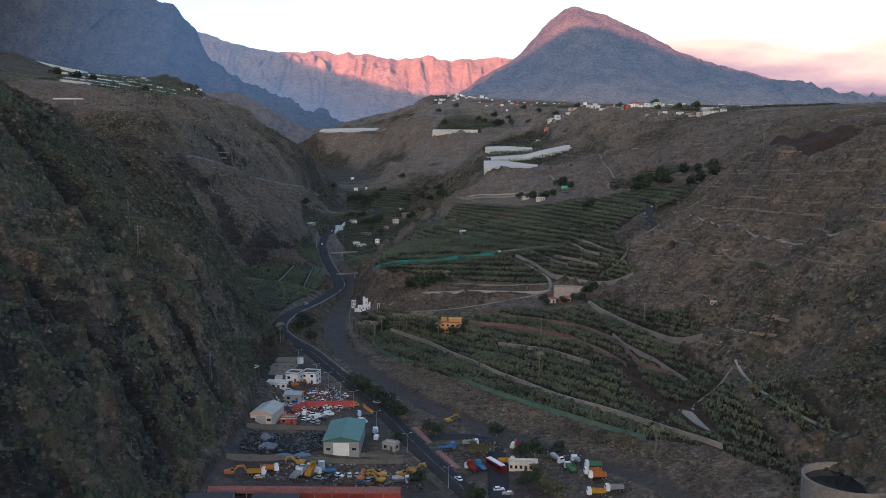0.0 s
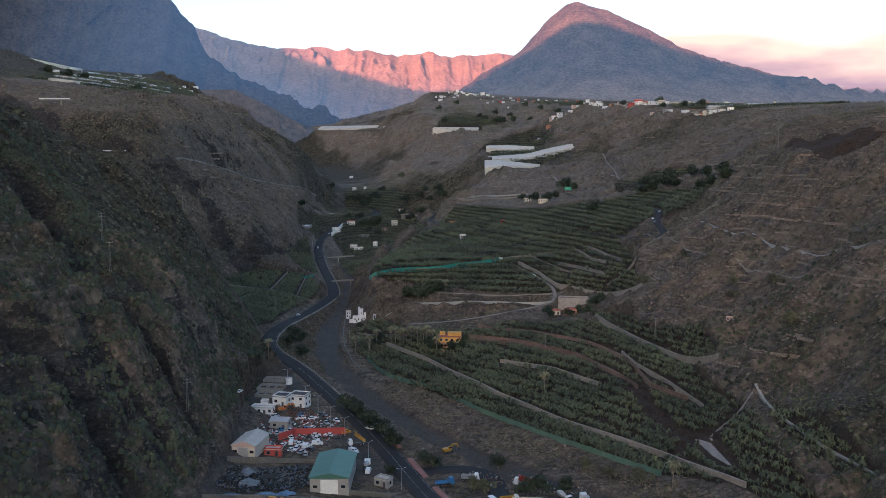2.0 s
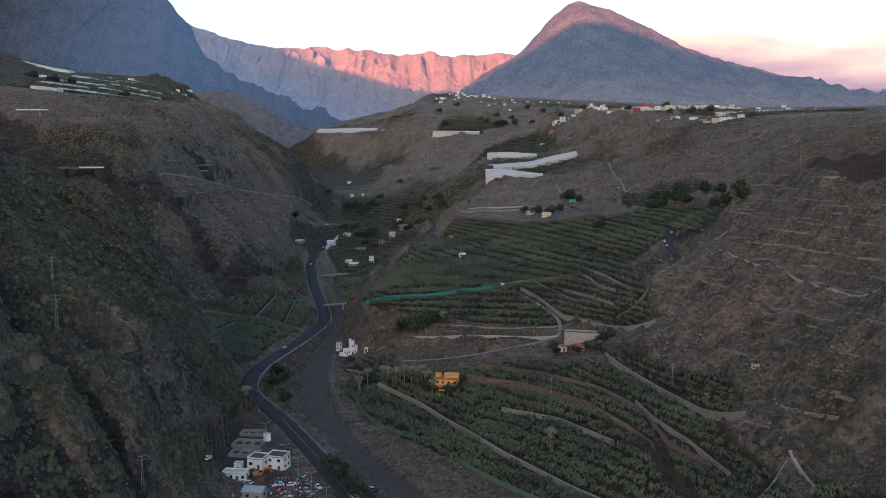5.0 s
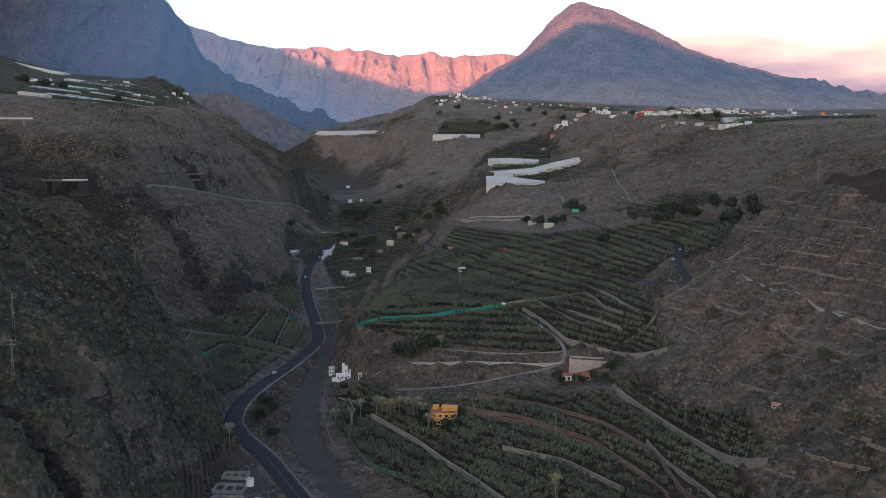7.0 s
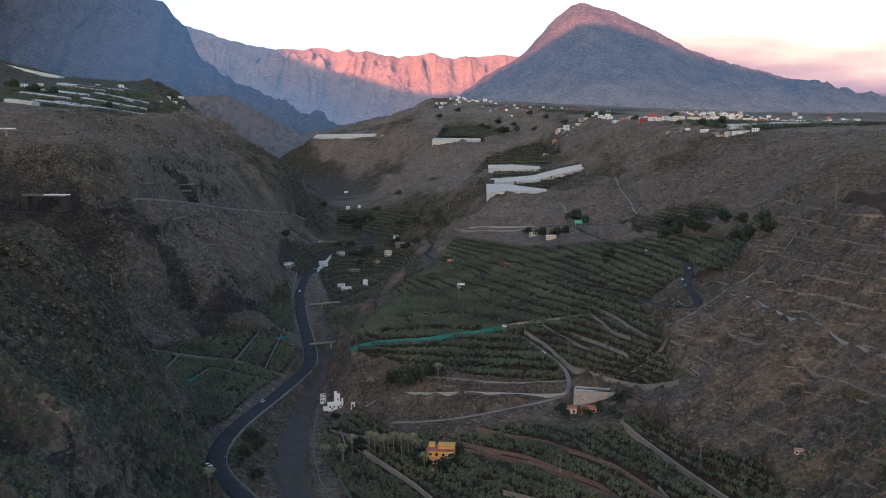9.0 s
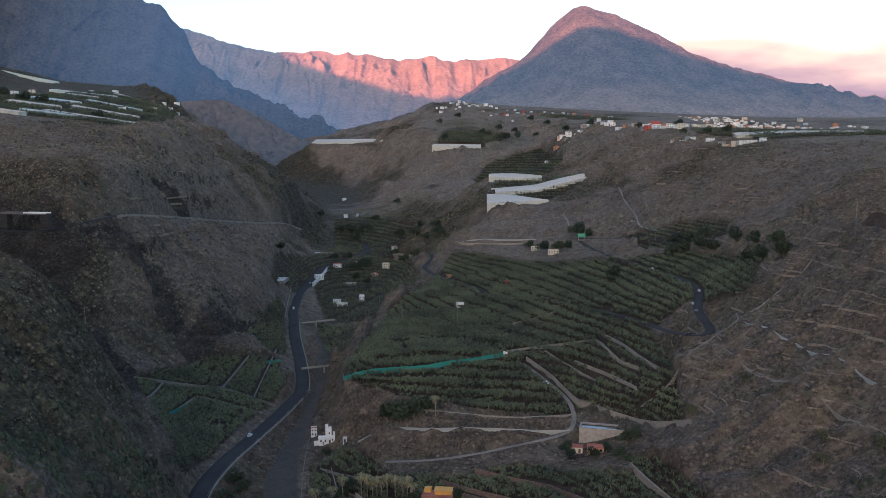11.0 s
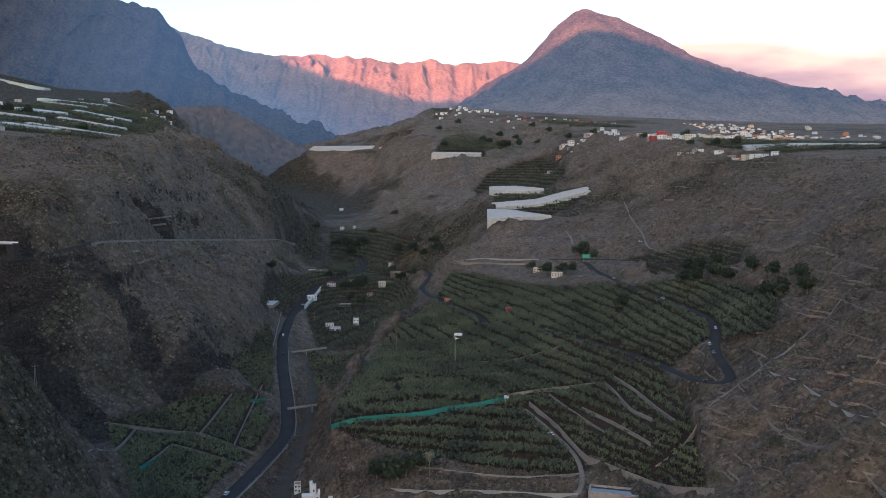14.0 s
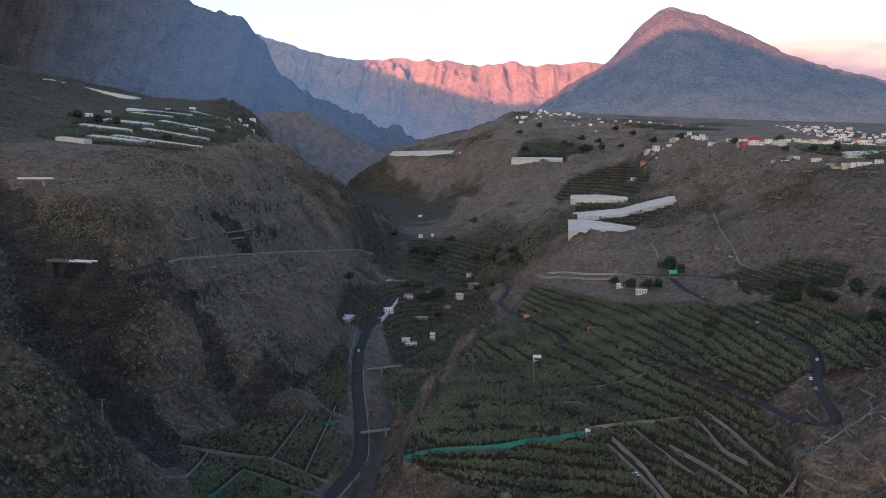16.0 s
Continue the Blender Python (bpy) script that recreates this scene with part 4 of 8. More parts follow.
PINK_TARP = paint("faded_blue_tarp", (0.06, 0.09, 0.13), 0.7)
GLASS = bpy.data.materials.new("window_glass")
GLASS.use_nodes = True
_b = GLASS.node_tree.nodes["Principled BSDF"]
_b.inputs["Base Color"].default_value, _b.inputs["Roughness"].default_value = (0.02, 0.025, 0.03, 1), 0.08
DARK_WALL = paint("dark_block_wall", (0.13, 0.122, 0.11), 0.9, 0.0, 0.25)
COATS = {"white": paint("white_enamel", (0.72, 0.72, 0.72), 0.35), "silver": paint("silver_enamel", (0.35, 0.36, 0.37), 0.3, 0.4), "red": paint("red_enamel", (0.26, 0.03, 0.025), 0.45, 0.0, 0.3),
         "blue": paint("blue_enamel", (0.04, 0.16, 0.34), 0.4), "yellow": paint("yellow_enamel", (0.42, 0.22, 0.025), 0.5, 0.0, 0.3), "orange": paint("orange_enamel", (0.42, 0.14, 0.025), 0.5, 0.0, 0.3),
         "dark": paint("dark_enamel", (0.03, 0.03, 0.035), 0.35), "green": paint("green_enamel", (0.06, 0.18, 0.09), 0.5), "maroon": paint("maroon_enamel", (0.12, 0.015, 0.02), 0.3)}


def wall_along(name, label, line, high, thick, material, sink=1.0, lift=0.0, step=5.0, category="wall", kind=""):
    """An upright wall that follows a plan line over the ground."""
    p = resample(line, step)
    h = height(p[:, 0], p[:, 1]) + lift
    for _ in range(10 if high > 0.6 else 2):
        h[1:-1] = (h[:-2] + 2 * h[1:-1] + h[2:]) / 4
    d = np.gradient(p, axis=0)
    d /= np.hypot(d[:, 0], d[:, 1])[:, None] + 1e-9
    side = np.column_stack((d[:, 1], -d[:, 0])) * thick / 2
    rings = [np.column_stack((p + side * s, h + z)) for s, z in ((-1, -sink), (-1, high - 0.08), (-0.8, high), (0.8, high), (1, high - 0.08), (1, -sink))]
    n = len(p)
    faces = grid_faces(6, n).tolist() + [[k * n for k in range(6)], [k * n + n - 1 for k in range(5, -1, -1)]]
    ob = mesh_object(name, np.concatenate(rings).tolist(), faces, material, False)
    return tagged(ob, label, category, kind=kind)


def net_fence(label, line, high, material, posts, post_high=None):
    """A sagging net hung between posts."""
    p = resample(line, 3.0)
    h = height(p[:, 0], p[:, 1])
    for _ in range(12):
        h[1:-1] = (h[:-2] + 2 * h[1:-1] + h[2:]) / 4
    top = empty("net_fence", *p[0], h[0])
    bm = bmesh.new()
    lo, hi = [], []
    for k, (q, z) in enumerate(zip(p, h)):
        sag = 0.16 * (k % 3 != 0) + rng0.uniform(0, 0.12)
        lo.append((bm.verts.new((q[0] - p[0][0], q[1] - p[0][1], z - h[0] - 1.2)), bm.verts.new((q[0] - p[0][0], q[1] - p[0][1] + 0.06, z - h[0] - 1.2))))
        hi.append((bm.verts.new((q[0] - p[0][0], q[1] - p[0][1], z - h[0] + high - sag)), bm.verts.new((q[0] - p[0][0], q[1] - p[0][1] + 0.06, z - h[0] + high - sag))))
    for a in range(len(p) - 1):
        bm.faces.new((lo[a][0], lo[a + 1][0], hi[a + 1][0], hi[a][0]))
        bm.faces.new((lo[a + 1][1], lo[a][1], hi[a][1], hi[a + 1][1]))
        bm.faces.new((hi[a][0], hi[a + 1][0], hi[a + 1][1], hi[a][1]))
    part("net", bm, material, top)
    for a in range(0, len(p), posts):
        q = (p[a][0] - p[0][0], p[a][1] - p[0][1] + 0.1, h[a] - h[0])
        part("post", tube((q[0], q[1], q[2] - 0.4), (q[0], q[1], q[2] + (post_high or high) + 0.2), 0.07, 0.06, 6), WOOD, top)
    return tagged(top, label, "fence")


rng0 = np.random.default_rng(2)


def window(parent, x, y, z, w, h, face, frame_mat=None):
    """A framed pane set on a wall face: face is the outward turn in degrees, 0 looks to -y."""
    f = part("window", box((0, 0, 0), (w + 0.2, 0.12, h + 0.2)), frame_mat or GREY_R, parent)
    f.matrix_local = Matrix.Translation((x, y, z)) @ pose(0, 0, 0, 0, 0, face)
    part("pane", box((0, -0.05, 0), (w, 0.06, h)), GLASS, f)
    return f


def house(label, x, y, turn, w, d, h, walls, roof="flat", roof_mat=None, storeys=1, cols=3, name="house", sink=1.5, z=None, door=True, category="house", sides=True, size=1.0):
    """A house with walls, a roof, a door and windows; w along its front, which looks to -y before the turn."""
    top = empty(name, x, y, float(height(x, y)[0]) if z is None else z, turn)
    part("wall", box((0, 0, (h - sink) / 2), (w, d, h + sink)), walls, top)
    if roof == "flat":
        part("roof", box((0, 0, h + 0.12), (w + 0.3, d + 0.3, 0.24)), roof_mat or GREY_R, top)
        bm = bmesh.new()
        for c, s in (((0, -d / 2, h + 0.5), (w, 0.2, 0.6)), ((0, d / 2, h + 0.5), (w, 0.2, 0.6)), ((-w / 2 + 0.1, 0, h + 0.5), (0.2, d - 0.2, 0.6)), ((w / 2 - 0.1, 0, h + 0.5), (0.2, d - 0.2, 0.6))):
            add_box(bm, c, s)
        part("parapet", bm, walls, top)
    elif roof == "gable":
        rise = min(w, d) * 0.2
        bm = prism([(-d / 2 - 0.4, h - 0.1), (-d / 2 - 0.4, h + 0.12), (0, h + rise + 0.12), (d / 2 + 0.4, h + 0.12), (d / 2 + 0.4, h - 0.1), (0, h + rise - 0.12)], -w / 2 - 0.4, w / 2 + 0.4)
        bm.transform(pose(0, 0, 0, 0, 0, 90))
        part("roof", bm, roof_mat or TILE, top)
        bm = prism([(-d / 2, h - 0.05), (0, h + rise - 0.15), (d / 2, h - 0.05)], -w / 2, w / 2)
        bm.transform(pose(0, 0, 0, 0, 0, 90))
        part("gable", bm, walls, top)
    else:
        bm = bmesh.new()
        add_box(bm, (0, 0, h + 0.08), (w + 0.8, d + 0.8, 0.18))
        a = [bm.verts.new((i * (w / 2 + 0.4), j * (d / 2 + 0.4), h + 0.17)) for i, j in ((-1, -1), (1, -1), (1, 1), (-1, 1))]
        r = max(0.0, (w - d) / 2)
        e = [bm.verts.new((-r - 0.01, 0, h + d * 0.22)), bm.verts.new((r + 0.01, 0, h + d * 0.22))]
        for q in ((a[0], a[1], e[1], e[0]), (a[1], a[2], e[1]), (a[2], a[3], e[0], e[1]), (a[3], a[0], e[0])):
            bm.faces.new(q)
        part("roof", bm, roof_mat or TILE, top)
    level = h / storeys
    for s in range(storeys):
        for c in range(cols):
            px = -w / 2 + w * (c + 0.5) / cols
            if s == 0 and door and c == cols // 2:
                part("door", box((px, -d / 2 - 0.03, 1.05), (1.1, 0.12, 2.1)), STEEL, top)
            else:
                window(top, px, -d / 2 - 0.03, level * s + level * 0.55, min(1.4, w / cols * 0.45), 1.2, 0)
        if sides:
            for sx, face in ((-1, -90), (1, 90)):
                for c in range(max(1, int(d / 4))):
                    window(top, sx * (w / 2 + 0.03), -d / 2 + d * (c + 0.5) / max(1, int(d / 4)), level * s + level * 0.55, 1.1, 1.2, face)
    top.scale = (size, size, size)
    return tagged(top, label, category)


def wheel(parent, x, y, r, w):
    t = part("wheel", tube((x, y - w / 2, r), (x, y + w / 2, r), r, None, 10), RUBBER, parent)
    part("rim", tube((x, y - w / 2 - 0.02, r), (x, y + w / 2 + 0.02, r), r * 0.55, None, 8), COATS["silver"], t)


def car(label, coat, van=False):
    """A small car that faces +x, with body, cabin glass, roof, lamps and wheels."""
    top = empty("van" if van else "car", 0, 0, -50)
    if van:
        part("body", prism([(-2.3, 0.35), (-2.35, 1.2), (-2.25, 1.95), (1.0, 2.0), (1.7, 1.25), (2.35, 1.05), (2.4, 0.35)], -0.9, 0.9, 0.92), coat, top)
        part("windscreen", box((1.38, 0, 1.6), (0.06, 1.45, 0.75), 0, 1.0), GLASS, top)
        part("side_window", box((0.5, 0, 1.55), (0.8, 1.76, 0.45)), GLASS, top)
    else:
        part("body", prism([(-2.05, 0.3), (-2.1, 0.75), (-1.95, 0.92), (0.9, 0.95), (1.9, 0.78), (2.05, 0.5), (2.05, 0.3)], -0.86, 0.86, 0.94), coat, top)
        part("cabin", prism([(-1.85, 0.9), (-1.45, 1.38), (0.1, 1.4), (0.95, 0.92)], -0.78, 0.78, 0.82), GLASS, top)
        part("roof", prism([(-1.5, 1.37), (-1.42, 1.46), (0.05, 1.47), (0.2, 1.38)], -0.68, 0.68, 0.95), coat, top)
    for s in (-1, 1):
        part("headlamp", box((2.02 if not van else 2.36, s * 0.6, 0.68), (0.1, 0.3, 0.16)), COATS["silver"], top)
        for x in (-1.3, 1.3):
            wheel(top, x, s * 0.8, 0.32, 0.22)
    return tagged(top, label, "van" if van else "car")


def truck(label, cab, load, kind="tipper", raised=0.0):
    """A lorry that faces +x: chassis, cab with windscreen, a tipping or flat body and six wheels."""
    top = empty("truck", 0, 0, -50)
    part("chassis", box((-0.4, 0, 0.85), (7.4, 0.9, 0.3)), STEEL, top)
    c = part("cab", prism([(1.7, 0.55), (1.7, 2.7), (2.0, 2.85), (3.1, 2.8), (3.35, 1.8), (3.4, 0.55)], -1.2, 1.2, 0.95), cab, top)
    part("windscreen", box((3.24, 0, 2.25), (0.1, 2.0, 0.85)), GLASS, c)
    part("bumper", box((3.42, 0, 0.65), (0.14, 2.4, 0.35)), STEEL, c)
    if kind == "tipper":
        bm = bmesh.new()
        for q, s in (((0, 0, 0.06), (5.2, 2.4, 0.12)), ((2.55, 0, 0.7), (0.12, 2.4, 1.4)), ((-2.55, 0, 0.6), (0.1, 2.4, 1.1)), ((0, 1.15, 0.6), (5.2, 0.1, 1.1)), ((0, -1.15, 0.6), (5.2, 0.1, 1.1)), ((2.95, 0, 1.4), (0.9, 2.2, 0.1))):
            add_box(bm, q, s)
        for k in range(5):
            for s in (-1, 1):
                add_box(bm, (-2.2 + k * 1.1, s * 1.23, 0.6), (0.12, 0.1, 1.1))
        bm.transform(Matrix.Translation((-3.6, 0, 1.15)) @ pose(0, 0, 0, 0, -raised, 0) @ Matrix.Translation((2.6, 0, 0)))
        part("tipper_body", bm, load, top)
    elif kind == "mixer":
        bm = tube((-3.4, 0, 2.5), (-1.6, 0, 2.3), 0.7, 1.2, 12)
        part("drum", bm, load, top)
        part("drum_front", tube((-1.6, 0, 2.3), (1.2, 0, 1.9), 1.2, 0.5, 12), load, top)
    else:
        part("flatbed", box((-1.4, 0, 1.15), (5.2, 2.3, 0.18)), load, top)
        for s in (-1, 1):
            part("side_board", box((-1.4, s * 1.12, 1.45), (5.2, 0.08, 0.5)), load, top)
        part("head_board", box((1.15, 0, 1.7), (0.1, 2.3, 1.0)), load, top)
    for x in (-3.2, -1.9, 2.5):
        for s in (-1, 1):
            wheel(top, x, s * 1.0, 0.5, 0.34)
    return tagged(top, label, "truck")


def excavator(label, coat):
    """A tracked digger that faces +x, with its arm bent to the ground."""
    top = empty("excavator", 0, 0, -50)
    for s in (-1, 1):
        part("track", prism([(-1.9, 0.25), (-1.6, 0.0), (1.6, 0.0), (1.9, 0.25), (1.9, 0.6), (1.6, 0.85), (-1.6, 0.85), (-1.9, 0.6)], s * 1.1 - 0.28, s * 1.1 + 0.28), STEEL, top)
    part("turntable", tube((0, 0, 0.7), (0, 0, 1.1), 0.9, None, 12), STEEL, top)
    part("body", prism([(-2.2, 1.1), (-2.3, 2.0), (-1.0, 2.2), (0.9, 2.1), (1.2, 1.1)], -1.25, 1.25, 0.95), coat, top)
    c = part("cab", prism([(0.1, 2.0), (0.1, 3.0), (1.0, 3.0), (1.4, 2.3), (1.4, 1.5), (0.1, 1.5)], -1.2, -0.25), coat, top)
    part("cab_window", box((0.75, -0.72, 2.5), (1.2, 1.0, 0.6)), GLASS, c)
    part("boom", prism([(0.9, 1.6), (2.6, 3.5), (4.8, 3.4), (4.8, 2.9), (2.9, 2.9), (1.4, 1.5)], 0.0, 0.7), coat, top)
    part("arm", prism([(4.4, 3.5), (5.0, 3.5), (5.9, 1.4), (5.3, 1.2)], 0.1, 0.6), coat, top)
    part("bucket", prism([(5.2, 1.5), (5.9, 1.4), (5.8, 0.4), (5.2, 0.0), (4.7, 0.3), (5.1, 0.6)], -0.2, 0.9), STEEL, top)
    return tagged(top, label, "excavator")


def place(ob, x, y, turn, z=None):
    """Sets a thing on the ground: the first time itself, after that a copy."""
    m = pose(x, y, float(height(x, y)[0]) if z is None else z, 0, 0, turn)
    if ob.location.z > -40:
        return copy_thing(ob, m)
    ob.matrix_world = m
    return ob


def crown(r, count, radius, flat, seed):
    """A loose leafy crown: many bent leaf tufts in uneven lobes."""
    q = np.random.default_rng(seed)
    lobes = [(q.normal(size=3) * np.array((0.38, 0.38, 0.24)) * radius, q.uniform(0.5, 0.72) * radius) for _ in range(8)]
    bm = bmesh.new()
    for _ in range(count):
        c, s = lobes[q.integers(0, 8)]
        d = q.normal(size=3)
        d /= np.linalg.norm(d)
        p = c + d * s * q.uniform(0.75, 1.05) * np.array((1, 1, flat))
        a, b = q.normal(size=3), q.normal(size=3)
        size = radius * q.uniform(0.09, 0.18)
        a, b = a / np.linalg.norm(a) * size, b / np.linalg.norm(b) * size
        v = [bm.verts.new(Vector(p + k) + Vector((0, 0, r))) for k in (-a, b, a, -b + d * size * 0.4)]
        bm.faces.new(v)
    return bm


def tree(label, high, radius, material, seed, count=650, flat=0.8, name="tree"):
    """A tree: tapered trunk, limbs and a crown with gaps, built once and copied."""
    top = empty(name, 0, 0, -50)
    q = random.Random(seed)
    bm = tube((0, 0, -0.4), (0.1, 0, high * 0.55), high * 0.045, high * 0.025, 7)
    t = part("trunk", bm, WOOD, top)
    for k in range(4):
        a = k * 1.57 + q.uniform(-0.4, 0.4)
        part("limb", tube((0.06, 0, high * 0.35), (math.cos(a) * radius * 0.6, math.sin(a) * radius * 0.6, high * 0.66), high * 0.02, high * 0.008, 5), WOOD, t)
    part("crown", crown(high * 0.62, count, radius, flat, seed), material, top)
    return tagged(top, label, "tree")


def palm(label, high, seed):
    """A palm: slim ringed trunk, a skirt of dead leaves and arching fronds."""
    top = empty("palm_tree", 0, 0, -50)
    q = random.Random(seed)
    lean = q.uniform(-0.4, 0.4)
    part("trunk", tube((0, 0, -0.3), (lean, 0, high), 0.26, 0.19, 7), WOOD, top)
    for name, count, rise, mat, reach in (("frond", 22, 0.9, PALM_LEAF, 3.4), ("dead_leaf", 16, -1.5, DRY_BUSH, 1.6)):
        bm = bmesh.new()
        for k in range(count):
            a = k * 2.4 + q.uniform(-0.2, 0.2)
            ca, sa = math.cos(a), math.sin(a)
            up = rise + q.uniform(-0.3, 0.6)
            row = []
            for d, z, w in ((0.1, 0, 0.2), (reach * 0.5, up, 0.6), (reach, up - 1.2, 0.1)):
                row.append((bm.verts.new((lean + ca * d - sa * w, sa * d + ca * w, high + z)), bm.verts.new((lean + ca * d + sa * w, sa * d - ca * w, high + z))))
            for m in range(2):
                bm.faces.new((row[m][0], row[m][1], row[m + 1][1], row[m + 1][0]))
        part("fronds" if name == "frond" else "leaf_skirt", bm, mat, top)
    return tagged(top, label, "palm tree")


# ---------------------------------------------------------------- walls, fences and channels on the land
RED_STONE = mottled("reddish_stone", (0.085, 0.055, 0.043), (0.21, 0.14, 0.11), 1.0, 0.06, 0.95, 0.5, 0.2)
WALL_LINES = [
    ([(-72, 663), (-71, 625), (-67, 584), (-62, 551), (-54, 520), (-44, 494)], 0.5, DARK_WALL, "low grey concrete edge of the river channel"),
    ([(112, 364), (124, 374), (137, 386)], 0.5, PALE_WALL, "straight pale channel above the spillway"),
    ([(12, 538), (52, 508), (80, 470), (92, 438)], 2.0, RED_STONE, "low reddish terrace wall between banana rows"),
    ([(-35, 548), (-8, 505), (29, 442), (50, 413), (75, 376), (92, 351), (110, 318)], 2.4, PALE_WALL, "long pale concrete wall through the banana field"),
    ([(6, 549), (46, 518), (75, 483), (88, 451), (96, 426)], 2.2, RED_STONE, "low reddish terrace wall between banana rows"),
    ([(23, 554), (58, 533), (84, 497), (99, 461), (102, 422), (113, 401)], 2.2, RED_STONE, "low reddish terrace wall between banana rows"),
    ([(33, 487), (60, 469), (80, 436)], 1.6, PALE_WALL, "short pale terrace wall in the banana field"),
    ([(95, 535), (111, 485), (122, 445), (133, 420)], 2.4, MASONRY, "grey stone terrace wall below the slope"),
    ([(98, 472), (101, 451), (110, 424), (117, 390)], 2.2, MASONRY, "grey stone terrace wall below the slope"),
    ([(60, 681), (73, 649), (83, 612), (104, 590), (122, 560), (126, 546)], 1.8, PALE_WALL, "stepped pale retaining wall above the farm track"),
    ([(48, 694), (74, 698), (107, 697), (113, 646), (120, 630)], 1.4, PALE_WALL, "pale retaining wall that bends downhill"),
    ([(113, 699), (122, 661), (129, 619)], 1.4, PALE_WALL, "pale retaining wall running downhill"),
    ([(89, 668), (102, 640), (114, 608)], 1.4, PALE_WALL, "pale retaining wall running downhill"),
    ([(73, 690), (85, 662), (96, 636)], 1.2, MASONRY, "brown retaining wall running downhill"),
    ([(113, 593), (134, 600), (154, 616), (176, 624), (223, 650), (234, 656)], 0.5, PALE_WALL, "straight pale water channel up the hillside"),
    ([(154, 613), (164, 557), (174, 524), (190, 468), (200, 420)], 0.35, MASONRY, "narrow stone-edged path across the slope"),
    ([(172, 622), (185, 560), (198, 500), (214, 430)], 0.4, GREY_R, "thin pale pipe channel across the slope"),
    ([(-195, 688), (-170, 692), (-140, 696), (-116, 683), (-101, 679)], 2.0, MASONRY, "grey wall between walled banana plots"),
    ([(-140, 696), (-138, 765)], 1.6, MASONRY, "grey wall between walled banana plots"),
    ([(-116, 683), (-125, 800)], 1.6, MASONRY, "grey wall between walled banana plots"),
    ([(-169, 606), (-177, 690)], 1.6, MASONRY, "grey wall between walled banana plots"),
    ([(-153, 632), (-151, 677), (-120, 664), (-103, 660)], 1.6, MASONRY, "grey wall between walled banana plots"),
    ([(-10, 618), (20, 606), (50, 600), (78, 602)], 0.7, MASONRY, "low grey wall at the foot of the upper field"),
    ([(-40, 606), (0, 590), (40, 588), (74, 584)], 0.9, GREY_R, "thin pale railing wall along the bare slope"),
    ([(-58, 585), (-36, 566), (-20, 560)], 1.0, MASONRY, "grey plot wall below the white tower house"),
    ([(-35, 548), (-46, 560), (-52, 585)], 1.0, MASONRY, "grey plot wall below the white tower house"),
    ([(28, 770), (60, 765), (90, 775)], 1.0, PALE_WALL, "pale field wall among bananas"),
    ([(30, 735), (52, 738)], 1.2, PALE_WALL, "short pale field wall among bananas"),
    ([(-24, 742), (-6, 738)], 1.2, PALE_WALL, "short pale field wall among bananas"),
    ([(18, 1128), (60, 1098), (104, 1064)], 1.6, PALE_WALL, "long pale concrete terrace wall below the dry slope"),
    ([(20, 1145), (62, 1115), (108, 1080)], 1.6, GREY_R, "long grey concrete terrace wall below the dry slope"),
]
KEEP_CLEAR = [(line, 2.4) for line, *_ in WALL_LINES] + [([(-60, 692), (-55, 663), (-31, 664), (3, 671), (45, 683)], 3.0)]
KEEP_CLEAR += [([(109, 366), (110, 350), (110, 337)], 4.5), ([(96, 425), (95, 401), (99, 378), (103, 363)], 4.0), ([(62, 1250), (90, 1248), (141, 1243)], 27), ([(70, 1303), (132, 1323), (175, 1340), (216, 1356)], 15), ([(72, 1412), (150, 1406)], 15), ([(-25, 2076), (86, 2056)], 22), ([(5, 528), (6, 529)], 9), ([(-62, 622), (-60, 622)], 9)]
BENCH_GLASS = [([(-478, 1050), (-447, 1050)], 26), ([(-488, 1130), (-430, 1140)], 24), ([(-480, 1170), (-385, 1205)], 26), ([(-578, 1330), (-520, 1350)], 36), ([(-560, 1240), (-500, 1250)], 24), ([(-670, 1590), (-568, 1610)], 30),
               ([(-605, 1700), (-520, 1710)], 40), ([(-536, 1420), (-458, 1425)], 30), ([(-500, 1290), (-420, 1310)], 26), ([(-1060, 1990), (-960, 2000), (-860, 2010)], 50), ([(-620, 1500), (-560, 1510)], 30)]
KEEP_CLEAR += [([(x, y + d / 2) for x, y in line], d / 2 + 3) for line, d in BENCH_GLASS]
for line, high, mat, label in WALL_LINES:
    wall_along("retaining_wall", label, line, high + (0.8 if line[0][1] < 740 and 0.9 < high < 2.0 and mat != MASONRY else 0.0), 0.9 if high == 2.4 else 0.5, mat, 2.5)
net_fence("teal shade net stretched on posts across the terrace", [(-58, 684), (-54, 659), (-31, 663), (3, 671), (45, 683)], 3.6, NET, 4)
net_fence("faded green windbreak net along the river bank", [(-45, 520), (-31, 486), (-8, 466), (19, 423), (33, 406), (52, 381), (69, 358), (85, 338)], 2.6, NET_DARK, 5)
net_fence("dark green net beside a walled banana plot", [(-153, 630), (-150, 655)], 2.5, NET, 4)
wall_along("parapet", "pale low parapet along the cliff road", [(x + 3.3, y) for x, y in CLIFF_ROAD[4:]], 1.6, 0.5, MASONRY, 5.0)
net_fence("teal net across a small banana plot", [(-126, 762), (-115, 766)], 2.0, NET, 3)

# ---------------------------------------------------------------- plants in their thousands
rng = np.random.default_rng(4)


